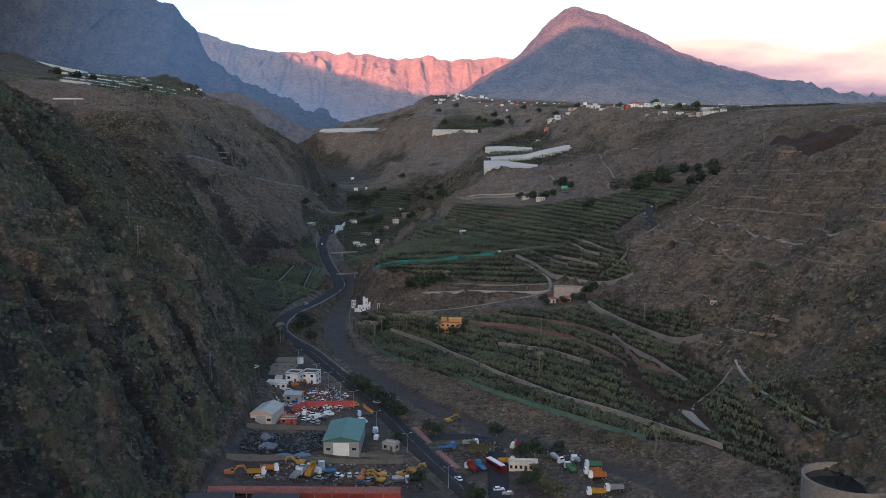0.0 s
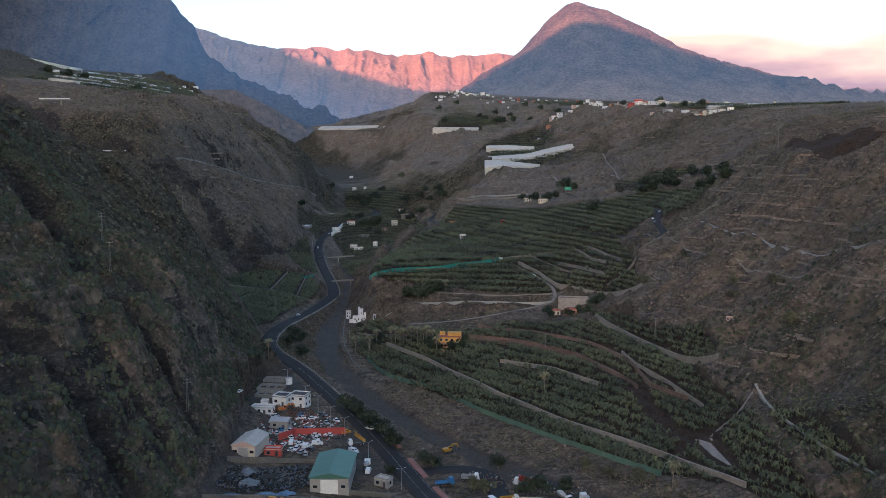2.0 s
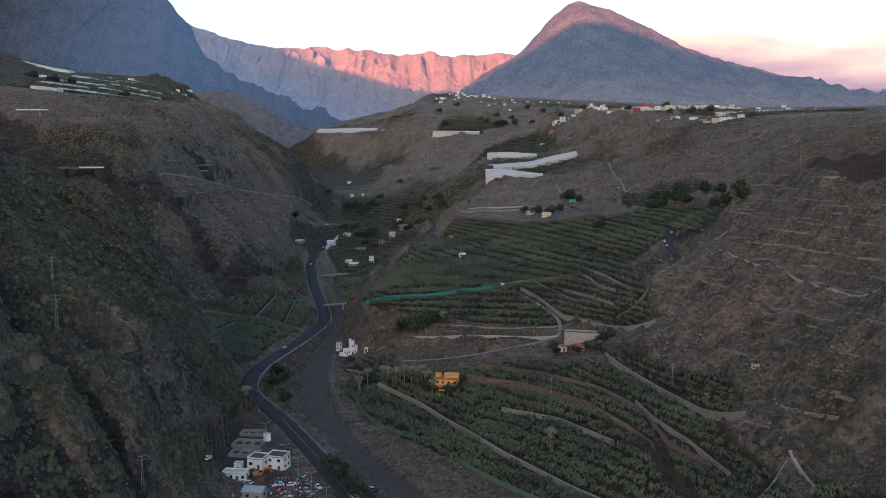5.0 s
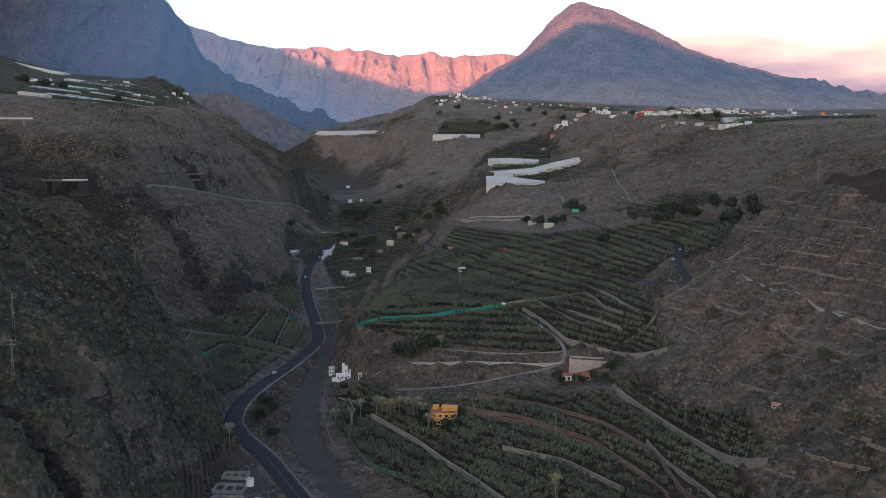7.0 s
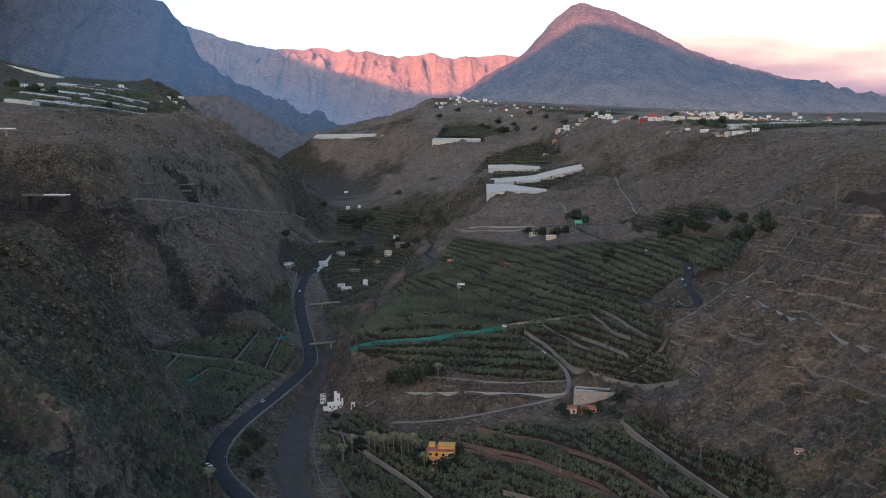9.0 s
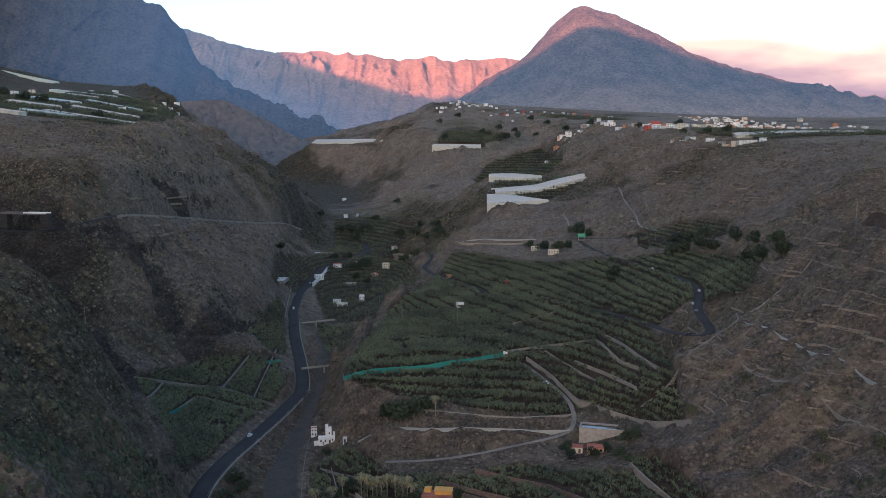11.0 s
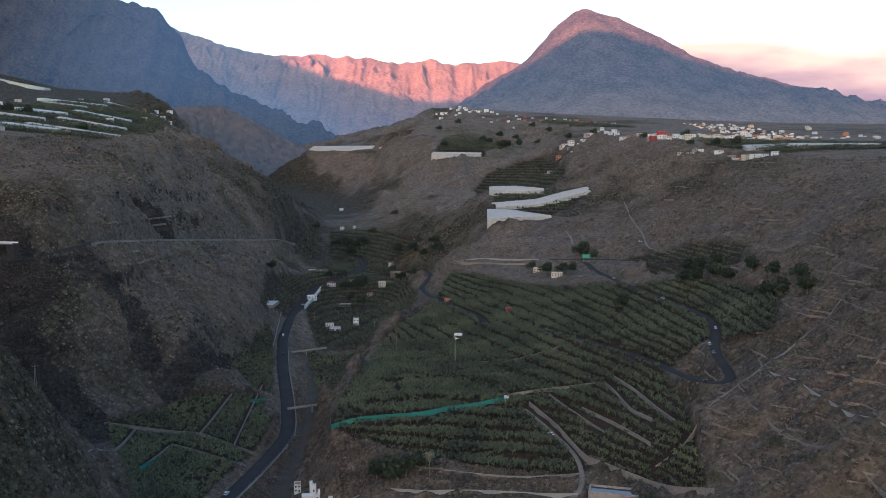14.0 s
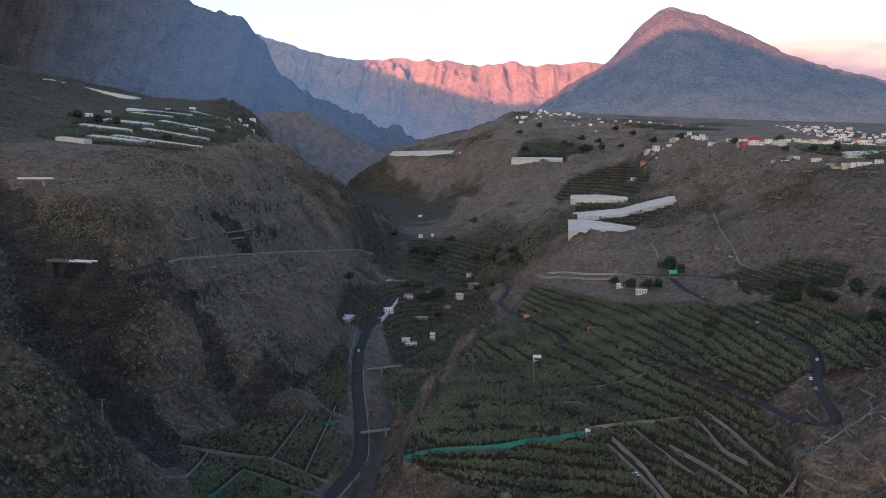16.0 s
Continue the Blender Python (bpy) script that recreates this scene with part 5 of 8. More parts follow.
def scatter(name, label, category, templates, pos, turn, size, material):
    """Many small plants as one mesh, each a turned and scaled copy of one of a few shapes."""
    verts, faces, base = [], [], 0
    pick = rng.integers(0, len(templates), len(pos))
    for k, (tv, tf) in enumerate(templates):
        m = pick == k
        n = int(m.sum())
        if not n:
            continue
        c, s = np.cos(turn[m])[:, None], np.sin(turn[m])[:, None]
        z = size[m][:, None]
        v = np.stack(((tv[None, :, 0] * c - tv[None, :, 1] * s) * z, (tv[None, :, 0] * s + tv[None, :, 1] * c) * z, tv[None, :, 2] * z), -1) + pos[m][:, None, :]
        verts.append(v.reshape(-1, 3))
        faces.append((tf[None] + (base + np.arange(n) * len(tv))[:, None, None]).reshape(-1, tf.shape[1]))
        base += n * len(tv)
    v, f = np.concatenate(verts), np.concatenate(faces)
    w = f.shape[1]
    me = bpy.data.meshes.new(name)
    me.vertices.add(len(v))
    me.vertices.foreach_set("co", v.astype(np.float32).ravel())
    me.loops.add(f.size)
    me.loops.foreach_set("vertex_index", f.astype(np.int32).ravel())
    me.polygons.add(len(f))
    me.polygons.foreach_set("loop_start", np.arange(0, f.size, w, dtype=np.int32))
    me.materials.append(material)
    me.update(calc_edges=True)
    return tagged(new(name, me), label, category, kind="stuff")


def banana_shape(seed, leaves=8):
    """A banana plant: a short stem and arching leaves with a raised midrib, one unit high."""
    r = np.random.default_rng(seed)
    v, f = [], []
    for i in range(leaves):
        a = 2.4 * i + r.uniform(-0.3, 0.3)
        up, reach, wide = r.uniform(0.75, 1.1), r.uniform(0.45, 0.72), r.uniform(0.1, 0.15)
        ca, sa = math.cos(a), math.sin(a)
        k = len(v)
        for d, z, w in ((0.05, 0.42, 0.03), (reach * 0.5, up, wide), (reach, up - r.uniform(0.2, 0.45), 0.02)):
            v.append((ca * d - sa * w, sa * d + ca * w, z - 0.03))
            v.append((ca * d + sa * w, sa * d - ca * w, z - 0.03))
        f += [(k, k + 1, k + 3, k + 2), (k + 2, k + 3, k + 5, k + 4)]
    k = len(v)
    for z, w in ((-0.15, 0.06), (0.5, 0.04)):
        v += [(w, 0, z), (-w * 0.5, w * 0.87, z), (-w * 0.5, -w * 0.87, z)]
    f += [(k, k + 1, k + 4, k + 3), (k + 1, k + 2, k + 5, k + 4), (k + 2, k, k + 3, k + 5)]
    return np.array(v), np.array(f)


def bush_shape(seed, leaves=8, flat=0.75):
    """A loose shrub of bent leaf tufts, about one unit across."""
    r = np.random.default_rng(seed)
    v, f = [], []
    for _ in range(leaves):
        d = r.normal(size=3)
        d /= np.linalg.norm(d)
        d[2] = abs(d[2]) * flat
        c = d * r.uniform(0.18, 0.42)
        a, b = r.normal(size=3), r.normal(size=3)
        a, b = a / np.linalg.norm(a) * r.uniform(0.14, 0.3), b / np.linalg.norm(b) * r.uniform(0.14, 0.3)
        k = len(v)
        v += [c - a, c + b, c + a, c - b + d * 0.1]
        f.append((k, k + 1, k + 2, k + 3))
    return np.array(v), np.array(f)


BANANAS = [banana_shape(k, 7) for k in range(4)]
THIN_BANANAS = [banana_shape(k, 5) for k in range(4)]
BUSHES = [bush_shape(k) for k in range(5)]
TUFTS = [bush_shape(60 + k, 8, 0.65) for k in range(6)]


def banana_field(outline, rows, gap, step, high, label, shapes=BANANAS):
    """Rows of plants inside an outline, with the rows running along the terraces."""
    p = np.array(outline, float)
    c, s = math.cos(rows), math.sin(rows)
    u = p @ np.array((c, s))
    w = p @ np.array((-s, c))
    a, b = np.meshgrid(np.arange(u.min(), u.max(), step), np.arange(w.min(), w.max(), gap))
    a, b = a.ravel() + rng.normal(0, 0.7, a.size), b.ravel() + rng.normal(0, 0.75, a.size)
    x, y = a * c - b * s, a * s + b * c
    k = inside(x, y, outline)
    x, y = x[k], y[k]
    for g, half in GRADED:
        k = road_at(x, y, g)[0] > half + 1.5
        x, y = x[k], y[k]
    for line, clear in KEEP_CLEAR:
        k = near_line(x, y, line) > clear
        x, y = x[k], y[k]
    k = fractal(x, y, 9, 2, 77) > -0.55
    x, y = x[k], y[k]
    h = height(x, y)
    # few plants hold on the steep faces of the terraces
    lean = np.hypot(height(x + 0.8, y) - h, height(x, y + 0.8) - h)
    k = lean < 1.1
    x, y, h = x[k], y[k], h[k]
    size = high * rng.uniform(0.75, 1.2, len(x)) * (1 + 0.15 * fractal(x, y, 30, 2, 78))
    scatter("banana_plants", label, "banana plants", shapes, np.column_stack((x, y, h - 0.05)), rng.uniform(0, 6.28, len(x)), size, BANANA)


def wild_plants(name, label, count, seed, low, high, material, greenness, near=230, far=1500):
    """Shrubs strewn over the unworked slopes, thicker where the ground is greener."""
    r = np.random.default_rng(seed)
    n = count * 5
    d = near * (far / near) ** r.uniform(0, 1, n)
    a = np.radians(r.uniform(-35, 35, n))
    x, y = d * np.sin(a), d * np.cos(a)
    h, field, gravel, green, rock = survey(x, y)
    like = (0.25 + 0.75 * green if greenness else 0.9 - 0.5 * green) * (0.35 + 0.65 * step01(fractal(x, y, 14, 2, 91), -0.3, 0.3))
    ok = (field < 0.5) & (gravel < 0.3) & (r.uniform(0, 1, n) > rock * 0.8) & (r.uniform(0, 1, n) < like)
    for g, half in GRADED:
        ok &= road_at(x, y, g)[0] > half + 1.5
    for line, clear in KEEP_CLEAR:
        ok &= near_line(x, y, line) > clear
    x, y, h, d = (q[ok][:count] for q in (x, y, h, d))
    size = r.uniform(low, high, len(x)) ** 1.0 * (0.8 + 0.5 * d / 900)
    scatter(name, label, "shrubs", BUSHES, np.column_stack((x, y, h - 0.1 * size)), r.uniform(0, 6.28, len(x)), size, material)


banana_field(FIELD_A, -0.95, 2.35, 1.9, 2.9, "green banana plants in rows on the lower terraces")
banana_field(FIELD_B, -0.3, 2.35, 2.0, 3.0, "green banana plants in rows on the upper terraces")
banana_field(FIELD_C, 1.3, 2.4, 1.9, 2.8, "green banana plants in walled plots beside the road")
banana_field(FIELD_D, 1.2, 3.2, 2.6, 2.8, "green banana plants beside the dry river bed")
banana_field(FIELD_E, 1.2, 3.6, 3.0, 2.8, "dark banana plants round the valley houses", THIN_BANANAS)
banana_field(FIELD_F, -1.2, 3.0, 2.3, 2.6, "banana plants on narrow terraces below the slope")
banana_field(FIELD_G, -0.6, 3.6, 3.0, 2.8, "banana plants in a small high field")
banana_field(FIELD_I, 1.3, 2.6, 2.1, 2.8, "banana plants on a strip below the cliff foot")
banana_field(FIELD_H, 1.5, 2.5, 2.0, 2.8, "banana plants on a narrow strip beside the reservoir")
for outline, label in zip(FAR_FIELDS, ("dark green crops on the high bench", "green banana fields on the plateau", "green terraces round the greenhouses", "green terraces high on the far slope", "dark terraces far up the valley floor", "green crops on the far spur", "green crops on the hill below the far village", "dark orchard along the hill road", "green crops between the village and the slope")):
    banana_field(outline, -0.4, 5.0, 4.0, 4.2, label, THIN_BANANAS)
wild_plants("dry_shrubs", "dry grey-brown shrubs strewn over the slopes", 15000, 5, 0.8, 2.3, DRY_BUSH, False)
wild_plants("green_shrubs", "low green spurge shrubs on the rocky slopes", 13000, 6, 0.9, 2.8, GREEN_BUSH, True)


def mound_shape(seed, sides=5):
    """A rounded, lumpy cushion of growth, about one unit across."""
    r = np.random.default_rng(seed)
    v = []
    for rad, z in ((0.47, -0.12), (0.46, 0.32), (0.12, 0.6)):
        for k in range(sides):
            a = 6.283 * (k + r.uniform(-0.3, 0.3)) / sides
            w = rad * r.uniform(0.72, 1.2)
            v.append((w * math.cos(a), w * math.sin(a), z * r.uniform(0.8, 1.15)))
    return np.array(v), grid_faces(3, sides, True)


MOUNDS = [mound_shape(40 + k) for k in range(6)]


def strewn(name, label, outline, count, seed, low, high, shapes, material, patch=-0.1, spread=0.5, scale=22):
    """Growth strewn thickly inside an outline, in patches, clear of fields, gravel and roads."""
    r = np.random.default_rng(seed)
    p = np.array(outline, float)
    n = count * 4
    x, y = r.uniform(p[:, 0].min(), p[:, 0].max(), n), r.uniform(p[:, 1].min(), p[:, 1].max(), n)
    k = inside(x, y, outline)
    x, y = x[k], y[k]
    h, field, gravel, green, rock = survey(x, y)
    ok = (field < 0.5) & (gravel < 0.3) & (fractal(x, y, scale, 3, seed + 90) + r.uniform(-spread, spread, len(x)) > patch) & (r.uniform(0, 1, len(x)) > rock * 0.85)
    for g, half in GRADED:
        ok &= road_at(x, y, g)[0] > half + 1.5
    for line, clear in KEEP_CLEAR:
        ok &= near_line(x, y, line) > clear
    x, y, h = x[ok][:count], y[ok][:count], h[ok][:count]
    size = r.uniform(low, high, len(x)) * (0.7 + 0.5 * smooth_noise(x / 15, y / 15, 3))
    scatter(name, label, "shrubs", shapes, np.column_stack((x, y, h - 0.1)), r.uniform(0, 6.28, len(x)), size, material)


CRAG_STONE = leafy("crag_stone", (0.014, 0.012, 0.011), (0.085, 0.07, 0.057), 0.95)


def boulders(name, label, outline, count, seed, low, high):
    """Broken rock lying where the slope is bare, as one mesh."""
    r = np.random.default_rng(seed)
    p = np.array(outline, float)
    x, y = r.uniform(p[:, 0].min(), p[:, 0].max(), count * 6), r.uniform(p[:, 1].min(), p[:, 1].max(), count * 6)
    k = inside(x, y, outline)
    x, y = x[k], y[k]
    h, field, gravel, green, rock = survey(x, y)
    ok = (field < 0.5) & (rock * 1.2 > r.uniform(0.1, 1, len(x)))
    for g, half in GRADED:
        ok &= road_at(x, y, g)[0] > half + 2.0
    x, y, h = x[ok][:count], y[ok][:count], h[ok][:count]
    size = low * (high / low) ** (r.uniform(0, 1, len(x)) ** 2.0)
    scatter(name, label, "boulders", MOUNDS, np.column_stack((x, y, h - 0.25 * size)), r.uniform(0, 6.28, len(x)), size, CRAG_STONE)


boulders("boulders", "broken dark basalt on the gully crags", [(-330, 640), (-330, 800), (-230, 830), (-130, 900), (-130, 740), (-190, 640)], 5000, 33, 0.7, 3.4)
boulders("boulders", "broken dark basalt ledges on the far cliff", [(-420, 820), (-140, 820), (-180, 1500), (-420, 1500)], 2500, 34, 0.9, 3.6)
boulders("boulders", "broken basalt in the clefts of the near cliff", [(-300, 225), (-300, 640), (-180, 640), (-90, 540), (-86, 225)], 4000, 35, 0.5, 2.4)
NEAR_CLIFF = [(-290, 225), (-290, 620), (-180, 640), (-92, 560), (-88, 225)]
RIGHT_FOOT = [(118, 240), (132, 470), (220, 470), (230, 240)]
LOMBA = [(128, 430), (150, 640), (260, 820), (420, 820), (330, 430)]
strewn("cushion_shrubs", "dull green cushion spurge covering the near cliff", [(-290, 225), (-290, 440), (-170, 450), (-92, 540), (-88, 225)], 14000, 8, 1.0, 3.0, MOUNDS, CUSHION)
strewn("dry_cushions", "dry brown cushion shrubs covering the near cliff", NEAR_CLIFF, 11000, 9, 0.7, 2.0, TUFTS, MOUND, -0.3)
NOSE_TOP = [(-290, 430), (-280, 620), (-180, 640), (-125, 560), (-110, 500), (-170, 440)]
strewn("dry_cushions", "tan dry cushion shrubs on the cliff nose", NOSE_TOP, 8000, 19, 0.5, 1.7, TUFTS, TAN_MOUND, -0.6)
strewn("cushion_shrubs", "scattered dull green cushions on the cliff nose", NOSE_TOP, 2600, 20, 0.9, 2.4, TUFTS, CUSHION, 0.1, 0.3)
strewn("cushion_shrubs", "dull green cushion spurge on the gully slope", RIGHT_FOOT, 1800, 10, 0.9, 2.6, MOUNDS, CUSHION, -0.2)
strewn("slope_shrubs", "low dry cushion shrubs on the brown hillside", LOMBA, 9000, 11, 0.5, 1.6, MOUNDS, MOUND, -0.3)
strewn("slope_grass", "pale dry grass tufts on the brown hillside", LOMBA, 6000, 21, 0.5, 1.3, BUSHES, DRY_BUSH, -0.1, 0.6, 30)
strewn("slope_shrubs", "dull green shrubs in patches on the brown hillside", LOMBA, 6500, 24, 0.8, 2.6, BUSHES, GREEN_BUSH, 0.1, 0.25, 45)
BARE_SLOPE = [(-50, 585), (-48, 652), (0, 624), (75, 600), (72, 584), (20, 576), (-30, 574)]
RIVERSIDE = [(-52, 480), (-60, 560), (-58, 660), (-66, 780), (-52, 900), (-70, 960), (-112, 880), (-104, 760), (-98, 640), (-104, 540), (-84, 490)]
VALLEY_END = [(-60, 1000), (-20, 1180), (-70, 1330), (-120, 1500), (-200, 1680), (-90, 1800), (60, 1560), (60, 1300), (30, 1120)]
strewn("dry_cushions", "dark dry scrub on the bare slope between fields", BARE_SLOPE, 2600, 15, 0.7, 1.9, MOUNDS, MOUND, -0.5)
strewn("bank_shrubs", "dry brown brush beside the road and river bed", RIVERSIDE, 4200, 16, 0.7, 2.0, BUSHES, MOUND, -0.5)
strewn("bank_shrubs", "green brush on the bank below the terraces", RIVERSIDE, 1600, 17, 0.9, 2.4, BUSHES, GREEN_BUSH, 0.05, 0.3, 16)
strewn("valley_scrub", "dark green scrub on the upper valley floor", VALLEY_END, 5200, 18, 1.2, 3.6, BUSHES, GREEN_BUSH, -0.2)
FACE = [(-330, 740), (-250, 700), (-190, 735), (-150, 800), (-150, 1000), (-200, 1300), (-240, 1500), (-420, 1500), (-400, 900)]
HILL_SCRUB = [(-180, 2080), (-60, 2000), (120, 1960), (260, 2100), (330, 2250), (160, 2600), (-60, 2600)]
DRY_FLANK = [(160, 1060), (60, 1450), (210, 1650), (300, 1750), (420, 1200), (460, 900), (260, 880)]
strewn("face_shrubs", "dry tan cushion shrubs over the far cliff", FACE, 8000, 25, 0.8, 2.2, MOUNDS, TAN_MOUND, -0.3, 0.6, 40)
strewn("face_shrubs", "dull green cushions over the far cliff", FACE, 3500, 26, 0.9, 2.6, MOUNDS, CUSHION, 0.0, 0.4, 60)
strewn("hill_scrub", "dark scrub on the hill below the far village", HILL_SCRUB, 2600, 27, 2.0, 5.5, BUSHES, GREEN_BUSH, 0.05, 0.35, 70)
strewn("flank_scrub", "brown dry scrub over the plateau's flank", DRY_FLANK, 5000, 28, 0.9, 2.6, MOUNDS, MOUND, -0.2, 0.5, 60)
strewn("flank_scrub", "dull green scrub in patches on the plateau's flank", DRY_FLANK, 2600, 29, 1.2, 3.6, BUSHES, GREEN_BUSH, 0.2, 0.25, 80)
strewn("bank_shrubs", "dry brown brush along the river bank", BANK, 2600, 12, 0.9, 2.6, BUSHES, DRY_BUSH, -0.4, 0.5, 12)
strewn("bank_shrubs", "dark green brush along the river bank", BANK, 1100, 13, 0.9, 2.4, BUSHES, GREEN_BUSH, 0.0, 0.3, 12)


def terrace_walls(name, label, x0, x1, y0, y1, levels, high, share, seed):
    """Broken dry-stone walls that follow the contours of an old terraced slope, as one mesh."""
    xs, ys = np.arange(x0, x1, 3.0), np.arange(y0, y1, 3.5)
    gx, gy = np.meshgrid(xs, ys, indexing="ij")
    h, field, gravel, green, rock = (q.reshape(gx.shape) for q in survey(gx, gy))
    bad = (field > 0.3) | (gravel > 0.3)
    for g, half in GRADED:
        bad |= (road_at(gx.ravel(), gy.ravel(), g)[0] < half + 4).reshape(gx.shape)
    v, f = [], []
    for m, z in enumerate(levels):
        z = z + 1.6 * math.sin(m * 2.9)
        up = (h[:-1] < z) != (h[1:] < z)
        last = None
        for j in range(len(ys)):
            k = np.where(up[:, j])[0]
            here = None
            if len(k):
                i = k[0] if last is None else k[np.argmin(abs(xs[k] - last))]
                x = xs[i] + 3.0 * (z - h[i, j]) / (h[i + 1, j] - h[i, j])
                gap = float(fractal(np.array([x + 50 * m]), np.array([ys[j]]), 17, 3, seed)[0]) + 0.35 * float(fractal(np.array([x]), np.array([ys[j]]), 90, 2, seed + 7)[0])
                if not bad[i, j] and (last is None or abs(x - last) < 7) and gap > 1 - 2 * share:
                    here = x
            if here is not None and last is not None:
                q = len(v)
                top = high * (0.7 + 0.5 * math.sin(ys[j] * 1.7 + m))
                for yy, xx in ((ys[j - 1], last), (ys[j], here)):
                    v += [(xx - 0.3, yy, z - 0.8), (xx - 0.25, yy, z + top), (xx + 0.3, yy, z + top), (xx + 0.35, yy, z - 0.8)]
                f += [(q, q + 1, q + 5, q + 4), (q + 1, q + 2, q + 6, q + 5), (q + 2, q + 3, q + 7, q + 6), (q, q + 3, q + 2, q + 1), (q + 4, q + 5, q + 6, q + 7)]
            last = here
    ob = mesh_object(name, v, f, DRY_STONE, False)
    return tagged(ob, label, "terrace walls", kind="stuff")


DRY_STONE = mottled("dry_stone", (0.1, 0.078, 0.062), (0.29, 0.225, 0.175), 0.9, 0.05, 0.95, 0.5, 0.2)
terrace_walls("terrace_walls", "broken dry-stone terrace walls on the brown hillside", 128, 330, 400, 860, np.arange(14, 190, 3.6), 0.7, 0.47, 141)
terrace_walls("terrace_walls", "faint dry-stone terrace walls on the far hillside", 200, 560, 900, 1500, np.arange(60, 240, 7.0), 1.1, 0.5, 143)
terrace_walls("terrace_walls", "tan dry-stone terrace walls across the cliff slope", -420, -190, 830, 1100, np.arange(50, 200, 6.0), 0.9, 0.44, 147)

# ---------------------------------------------------------------- scrap yards and workshops beside the road
def gable_shed(label, x, y, turn, w, d, h, rise, walls, roof, trim, door_w, skylights=0):
    """A workshop with a pitched sheet roof, a big door in its gable and ribbed sheets."""
    top = empty("shed", x, y, float(height(x, y)[0]), turn)
    part("wall", prism([(-w / 2, -1), (-w / 2, h), (0, h + rise), (w / 2, h), (w / 2, -1)], 0, d), walls, top)
    for s in (-1, 1):
        bm = prism([(0, h + rise + 0.1), (0, h + rise + 0.25), (s * (w / 2 + 0.5), h + 0.1), (s * (w / 2 + 0.5), h - 0.05)], -0.4, d + 0.4)
        r = part("roof", bm, roof, top)
        ribs = bmesh.new()
        for k in range(int(d / 1.6)):
            yy = 0.4 + k * 1.6
            v = [ribs.verts.new(p) for p in ((0, yy, h + rise + 0.32), (s * (w / 2 + 0.5), yy, h + 0.17), (s * (w / 2 + 0.5), yy + 0.12, h + 0.17), (0, yy + 0.12, h + rise + 0.32))]
            ribs.faces.new(v if s > 0 else v[::-1])
        part("roof_ribs", ribs, roof, r)
        for k in range(skylights):
            yy = d * (k + 0.5) / skylights
            part("skylight", prism([(s * 1.2, h + rise * (1 - 2.4 / w) + 0.3), (s * 1.2, h + rise * (1 - 2.4 / w) + 0.36), (s * (w / 2 - 0.4), h + 0.42), (s * (w / 2 - 0.4), h + 0.36)], yy - 0.5, yy + 0.5), PLASTIC, r)
    part("gable_trim", prism([(-w / 2 - 0.1, h - 0.5), (-w / 2 - 0.1, h + 0.1), (0, h + rise + 0.15), (w / 2 + 0.1, h + 0.1), (w / 2 + 0.1, h - 0.5)], -0.12, 0.02), trim, top)
    part("door", box((0, -0.14, (h - 0.8) / 2), (door_w, 0.2, h - 0.8)), WHITE if door_w > 5 else SILVER_SHEET, top)
    for s in (-1, 1):
        window(top, s * (door_w / 2 + (w - door_w) / 4), -0.05, h * 0.45, 1.6, 1.0, 0)
    return tagged(top, label, "shed")


gable_shed("long workshop with green metal roof and white door", -41.5, 329, 0, 14.5, 27, 6.2, 1.5, GREY_R, GREEN_SHEET, GREEN_SHEET, 6.5)
gable_shed("cream workshop with pale pitched roof and skylights", -79.5, 354, -8, 9.8, 16, 4.4, 1.7, CREAM, PLASTIC, PINK_R, 4.2, 3)
house("white two-storey roadside house with dark flat roof", -69, 425, -14, 9, 8, 6.0, WHITE, "flat", DARK_ROOF, 2, 2, size=0.92)
house("low white wing with dark flat roof beside the house", -76.5, 420, -14, 7, 7, 4.4, WHITE, "flat", DARK_ROOF, 1, 2)
house("long low white workshop by the cliff", -83, 407, -5, 10, 4.5, 3.0, WHITE, "flat", SILVER_SHEET, 1, 4)
house("small white hut with blue door", -84, 416, 0, 3.4, 3, 2.8, WHITE, "flat", GREY_R, 1, 1, name="hut", category="hut")
house("cream site building with flat roof in the truck yard", 32, 321, -4, 11.5, 4.6, 2.7, CREAM, "flat", CREAM, 1, 6)
house("small grey workshop with sheet roof", -72, 393, -6, 8, 6, 3.6, GREY_R, "gable", SILVER_SHEET, 1, 2, name="workshop", category="workshop")
house("low white store with a red gate", -69, 362, -4, 7, 3.5, 2.6, RED_R, "flat", PLASTIC, 1, 2, name="store", category="store")
house("grey site office with pale roof by the road", -22, 341, -30, 6, 4, 2.8, GREY_R, "flat", PLASTIC, 1, 2, name="office", category="office")


def tank_basin(label, x, y, w, d, turn):
    top = empty("basin", x, y, float(height(x, y)[0]) + 0.6, turn)
    for c, s in (((0, -d / 2, -2.2), (w, 0.5, 6.2)), ((0, d / 2, -2.2), (w, 0.5, 6.2)), ((-w / 2, 0, -2.2), (0.5, d, 6.0)), ((w / 2, 0, -2.2), (0.5, d, 6.0)), ((-w / 6, 0, -2.2), (0.4, d, 5.9)), ((w / 6, 0, -2.2), (0.4, d, 5.9))):
        part("basin_wall", box(c, s), CONCRETE, top)
    part("basin_floor", box((0, 0, -2.9), (w, d, 4.6)), DARK_ROOF, top)
    return tagged(top, label, "basin")


